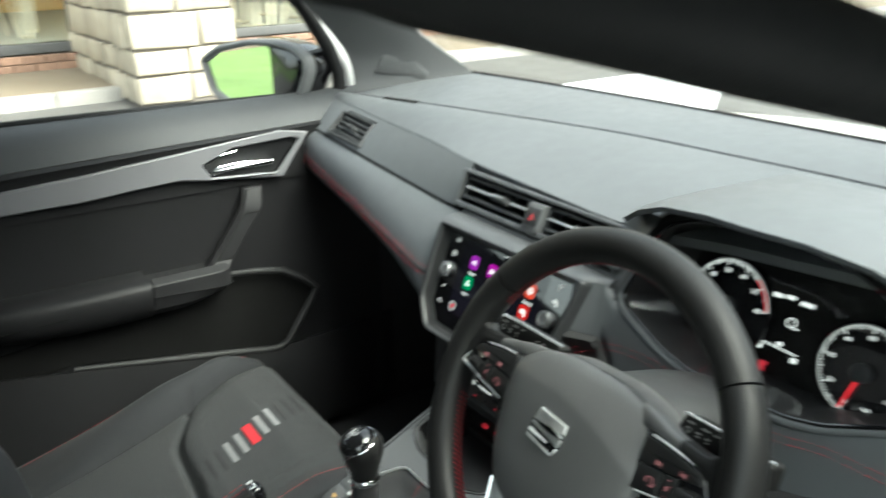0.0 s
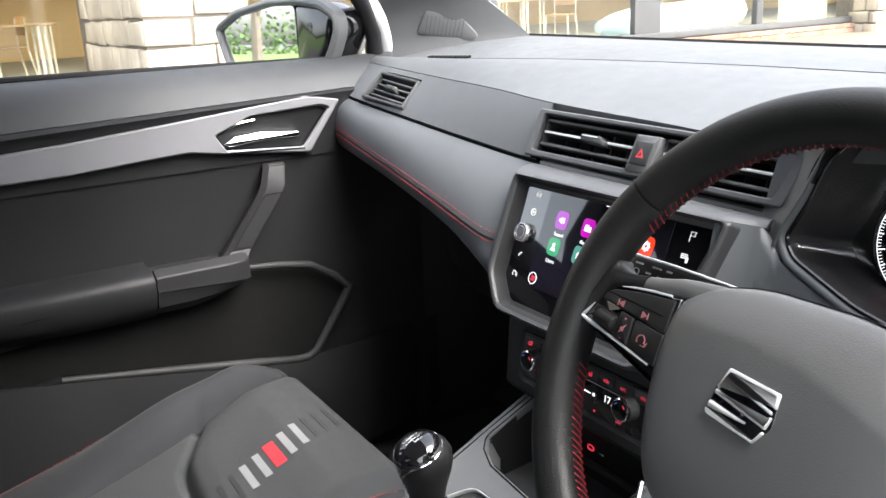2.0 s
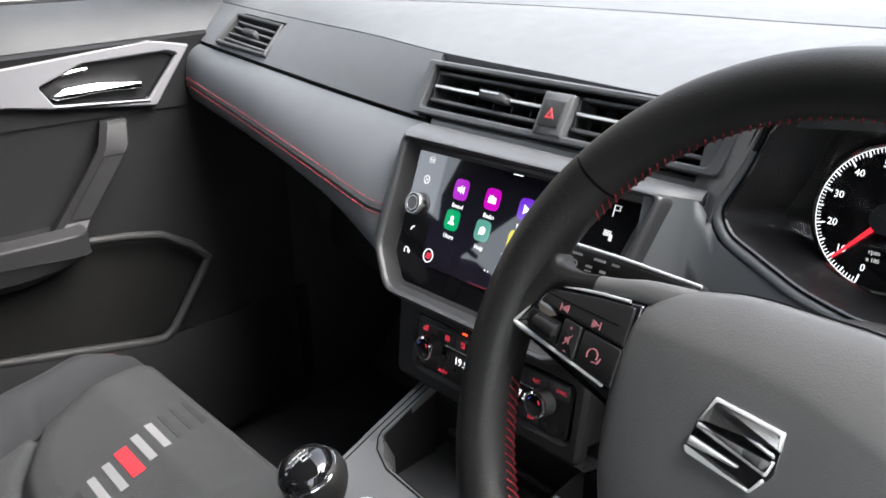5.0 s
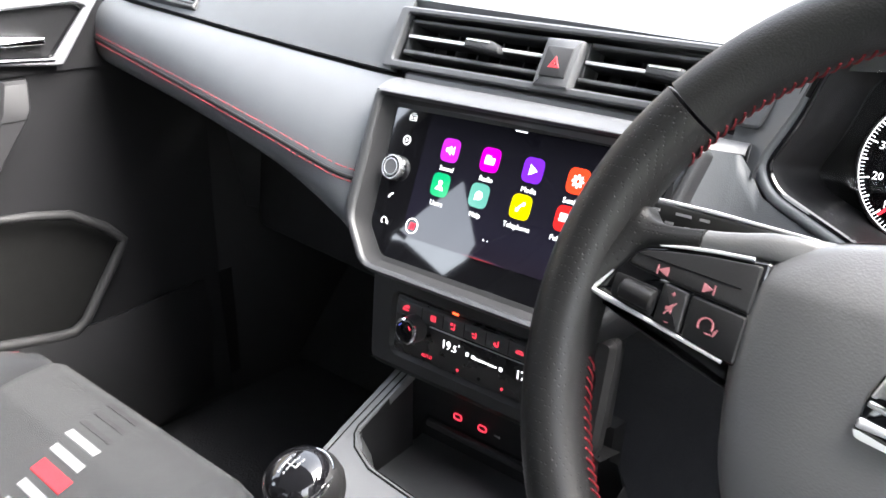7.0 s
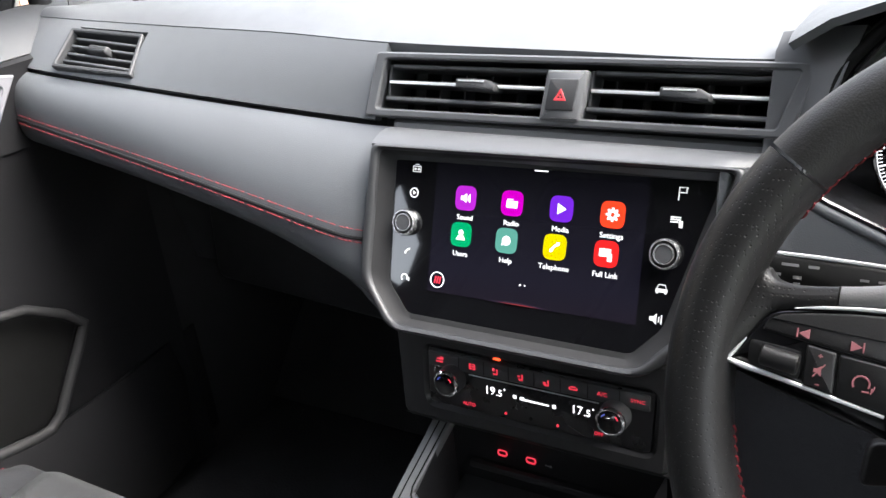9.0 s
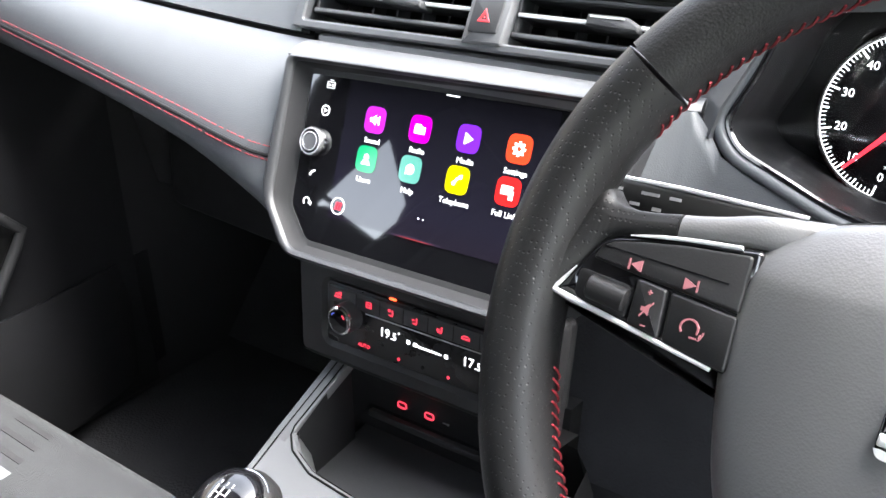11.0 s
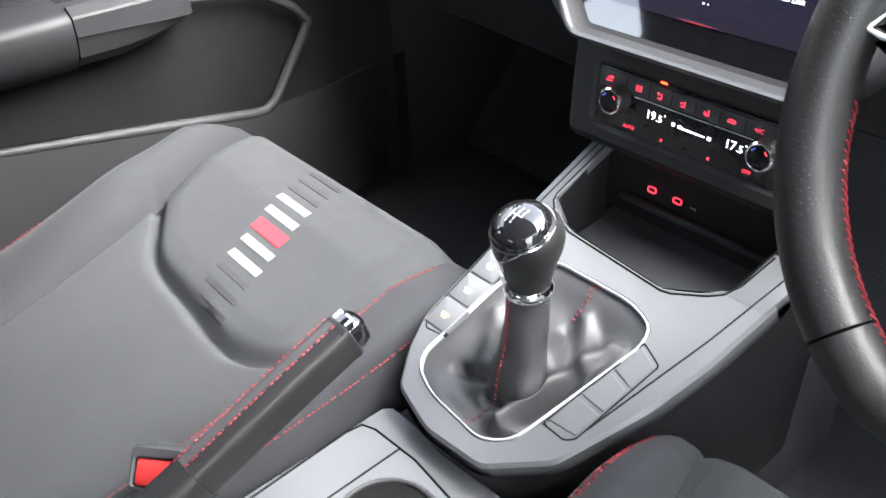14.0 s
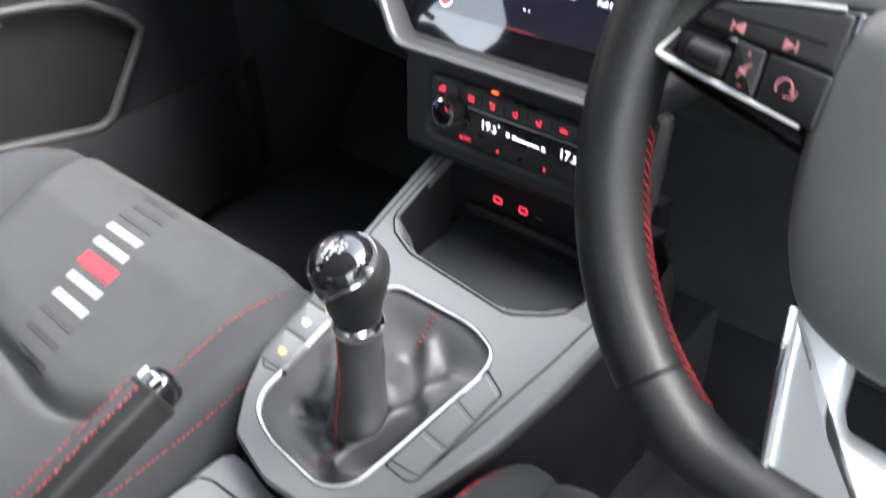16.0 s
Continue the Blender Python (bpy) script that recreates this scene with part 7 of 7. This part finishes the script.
for y0, y1 in PIERS:
    PX = -6.87 if y0 < 5 else FX + 0.52
    pier = part("stone_pier", box((FX - 0.3, y0 + 0.02, 0), (PX, y1 - 0.02, 2.8)), MORTAR, front, "pier of pale rough-cut stone")
    rng = random.Random(int(y0 * 10))
    z = 0.02
    while z < 2.7:
        h = rng.uniform(0.19, 0.33)
        for side in range(2):
            a, b = (y0, y1) if side == 0 else (0.0, PX - FX + 0.3)
            p = a
            while p < b - 0.04:
                w = min(rng.uniform(0.30, 0.62) if side == 0 else rng.uniform(0.16, 0.42), b - p)
                if b - p - w < 0.12:
                    w = b - p
                d = rng.uniform(0.015, 0.045)
                if side == 0:
                    m = fr((PX, p + w / 2, z + h / 2), (0, 1, 0), (0, 0, 1))
                else:
                    m = fr((FX - 0.3 + p + w / 2, y0 + 0.02, z + h / 2), (1, 0, 0), (0, 0, 1))
                q = [(sx * (w / 2 - 0.012) + rng.uniform(-0.012, 0.012), sy * (h / 2 - 0.012) + rng.uniform(-0.012, 0.012)) for sx, sy in ((-1, -1), (1, -1), (1, 1), (-1, 1))]
                if not (side == 1 and m.translation.x < FX):
                    part("stone", slab(m, q, -0.03, d, 0.014), STONE, pier)
                p += w
        z += h
plinth = thing("brick_edging", (FX + 0.2, 3, 0.0), "low row of brown bricks along the building", "brick edging", kind="structure")
bk = put_bm("brick", box((-0.05, -0.105, 0.0), (0.05, 0.105, 0.075), 0.006), BRICK)
for k in range(120):
    y = -3.9 + 0.112 * 2 * k
    if y > 17:
        break
    for r in range(2):
        o = part("brick", bk, BRICK, plinth)
        o.location = (FX + 0.07, y + 0.11 * r, 0.121 + 0.085 * r)

# tables and chairs inside
def cafe_table(x, y, top, label):
    t = thing("folding_table", (x, y, 0.28), label, "table", "tables in the hall")
    part("tabletop", box((x - 0.35, y - 0.6, 0.99), (x + 0.35, y + 0.6, 1.02), 0.008), top, t)
    for s in (-0.48, 0.48):
        for e in (-0.04, 0.04):
            part("leg", tube([(x + 0.28, y + s + e, 0.99), (x + 0.28, y + s + e * 1.1, 0.33), (x + 0.25, y + s + e, 0.295), (x - 0.25, y + s + e, 0.295), (x - 0.28, y + s + e, 0.33), (x - 0.28, y + s + e, 0.99)], 0.017, 8), CREAM, t, "cream tubular leg")
    return t


for i, (y, top) in enumerate(((-2.3, PINK), (-0.2, TEAL), (3.4, WOOD), (5.5, WOOD), (7.4, WOOD))):
    cafe_table(FX - 1.3, y, top, {PINK: "pink-topped table on cream tubular legs", TEAL: "teal-topped table on cream tubular legs", WOOD: "light wooden table on cream tubular legs"}[top])
    cafe_table(FX - 3.4, y + 0.9, WOOD, "light wooden table on cream tubular legs")


for y in (-1.2, 0.5, 4.4, 6.4, 8.6):
    cafe_table(FX - 2.4, y, WOOD, "light wooden table on cream tubular legs")


def stack_chair(x, y, turn):
    c = thing("chair", (x, y, 0.28), "light wooden chair with cream tubular frame", "chair", "chairs in the hall")
    m = Matrix.Translation((x, y, 0.28)) @ Matrix.Rotation(turn, 4, "Z")
    part("seat", slab(m @ Matrix.Translation((0, 0, 0.45)), rounded(rect(0.42, 0.42), 0.05), -0.012, 0.012, 0.006), WOOD, c)
    part("backrest", slab(m @ fr((0, 0.21, 0.72), (1, 0, 0), (0, 0.1, 1)), rounded(rect(0.40, 0.24), 0.04), -0.01, 0.01, 0.005), WOOD, c)
    for sx in (-0.19, 0.19):
        part("leg", tube([m @ Vector((sx, -0.18, 0.44)), m @ Vector((sx * 1.1, -0.23, 0.012))], 0.012, 8), CREAM, c)
        part("leg", tube([m @ Vector((sx, 0.21, 0.82)), m @ Vector((sx, 0.19, 0.44)), m @ Vector((sx * 1.1, 0.26, 0.012))], 0.012, 8), CREAM, c)


for i, (x, y, a) in enumerate(((-1.6, -1.2, 1.2), (-2.6, 0.6, 0.2), (-1.2, 4.4, 2.6), (-2.4, 6.4, 1.0), (-1.5, 9.0, 0.5), (-3.0, 2.6, 2.2))):
    stack_chair(FX + x, y, a)
bench = thing("curved_bench", (FX - 0.75, 11.6, 0.28), "pale blue curved vinyl bench by the window", "bench")
part("seat", tube(curve_pts([(FX - 0.8, 9.2, 0.50), (FX - 0.7, 10.4, 0.55), (FX - 0.7, 11.8, 0.60), (FX - 0.85, 12.7, 0.64)], 16), [0.1, 0.2, 0.25, 0.28, 0.3, 0.3, 0.3, 0.3, 0.3, 0.3, 0.3, 0.3, 0.3, 0.29, 0.25, 0.12], 14, squash=(1.0, 0.9)), PALEBLUE, bench)
part("plinth", box((FX - 1.0, 9.6, 0.28), (FX - 0.6, 12.4, 0.4), 0.03), WOOD, bench)
cur = thing("curtain", (FX - 0.4, 13.9, 0.28), "pale yellow gathered curtain", "curtain")
part("cloth", thicken(loft([[(FX - 0.45 + 0.05 * math.sin(k * 1.3), 13.3 + 0.065 * k, z) for z in (0.3, 1.5, 2.8)] for k in range(22)]), 0.01), CURTAIN, cur)
# glowing panels added out of view under the ceiling to brighten the hall
fill_mat = mat("fill_glow", (0.8, 0.8, 0.75), 0.5, emit=(1.0, 0.85, 0.6), glow=6.0)
for y in (-2, 4, 10, 16):
    l = thing("hall_fill_glow", (FX - 3, y, 2.9), "added unseen warm-white glowing panel that lights the hall", "ceiling lamp", "hall ceiling lamps")
    part("glow_panel", box((FX - 4.5, y - 1.2, 2.86), (FX - 1.2, y + 1.2, 2.898), 0.005), fill_mat, l)

# lawn's end: hedge and a bare tree, seen in the mirror
def blob_hedge(name, x0, x1, y, z, seed, n):
    rng = random.Random(seed)
    vs, fs = [], []
    for _ in range(n):
        c = Vector((rng.uniform(x0, x1), y + rng.gauss(0, 0.9), abs(rng.gauss(0, 1)) * z * 0.55))
        a, b = rng.uniform(0, math.tau), rng.uniform(-0.8, 0.8)
        u = Vector((math.cos(a), math.sin(a), b)) * rng.uniform(0.10, 0.24)
        w = Vector((-math.sin(a), math.cos(a) * 0.4, 0.9)) * rng.uniform(0.10, 0.24)
        i = len(vs)
        vs += [c - u, c + w, c + u, c - w]
        fs.append((i, i + 1, i + 2, i + 3))
    me = bpy.data.meshes.new(name)
    me.from_pydata(vs, [], fs)
    me.materials.append(LEAF)
    return tagged(new(name, me), "dense dark green hedge beyond the lawn", "hedge", "", "stuff")


blob_hedge("hedge", -90, 30, -72, 3.2, 3, 9000)


def bare_tree(x, y, h, seed):
    rng = random.Random(seed)
    t = thing("tree", (x, y, 0), "bare spreading tree on the lawn", "tree")
    bm = bmesh.new()

    def grow(p, d, ln, r, lvl):
        q = p + d * ln
        mid = p.lerp(q, 0.5) + Vector((rng.uniform(-1, 1), rng.uniform(-1, 1), 0)) * ln * 0.06
        tube([p, mid, q], [r, r * 0.85, r * 0.65], 6, bm, caps=False)
        if lvl == 0:
            return
        for _ in range(4 if lvl > 2 else 3):
            e = (d + Vector((rng.uniform(-1, 1), rng.uniform(-1, 1), rng.uniform(-0.15, 0.7))) * 0.75).normalized()
            grow(p.lerp(q, rng.uniform(0.55, 1.0)), e, ln * rng.uniform(0.55, 0.8), r * 0.55, lvl - 1)

    grow(Vector((x, y, 0)), Vector((0, 0, 1)), h * 0.3, h * 0.03, 5)
    part("trunk_and_limbs", bm, BARK, t)
    return t


bare_tree(-12.5, -26, 7.5, 5)
bare_tree(-21, -36, 8.5, 9)

# ---- added plain wall, out of view, that shades the open driver's door ----
solo("shade_wall", box((1.45, -0.85, -0.1), (1.65, 2.0, 1.75), 0.01), mat("grey_render", (0.22, 0.217, 0.212), 0.9, grain=60, depth=0.003, vary=0.15), "added plain grey wall, unseen, that keeps light off the open driver's side", "wall", kind="structure")
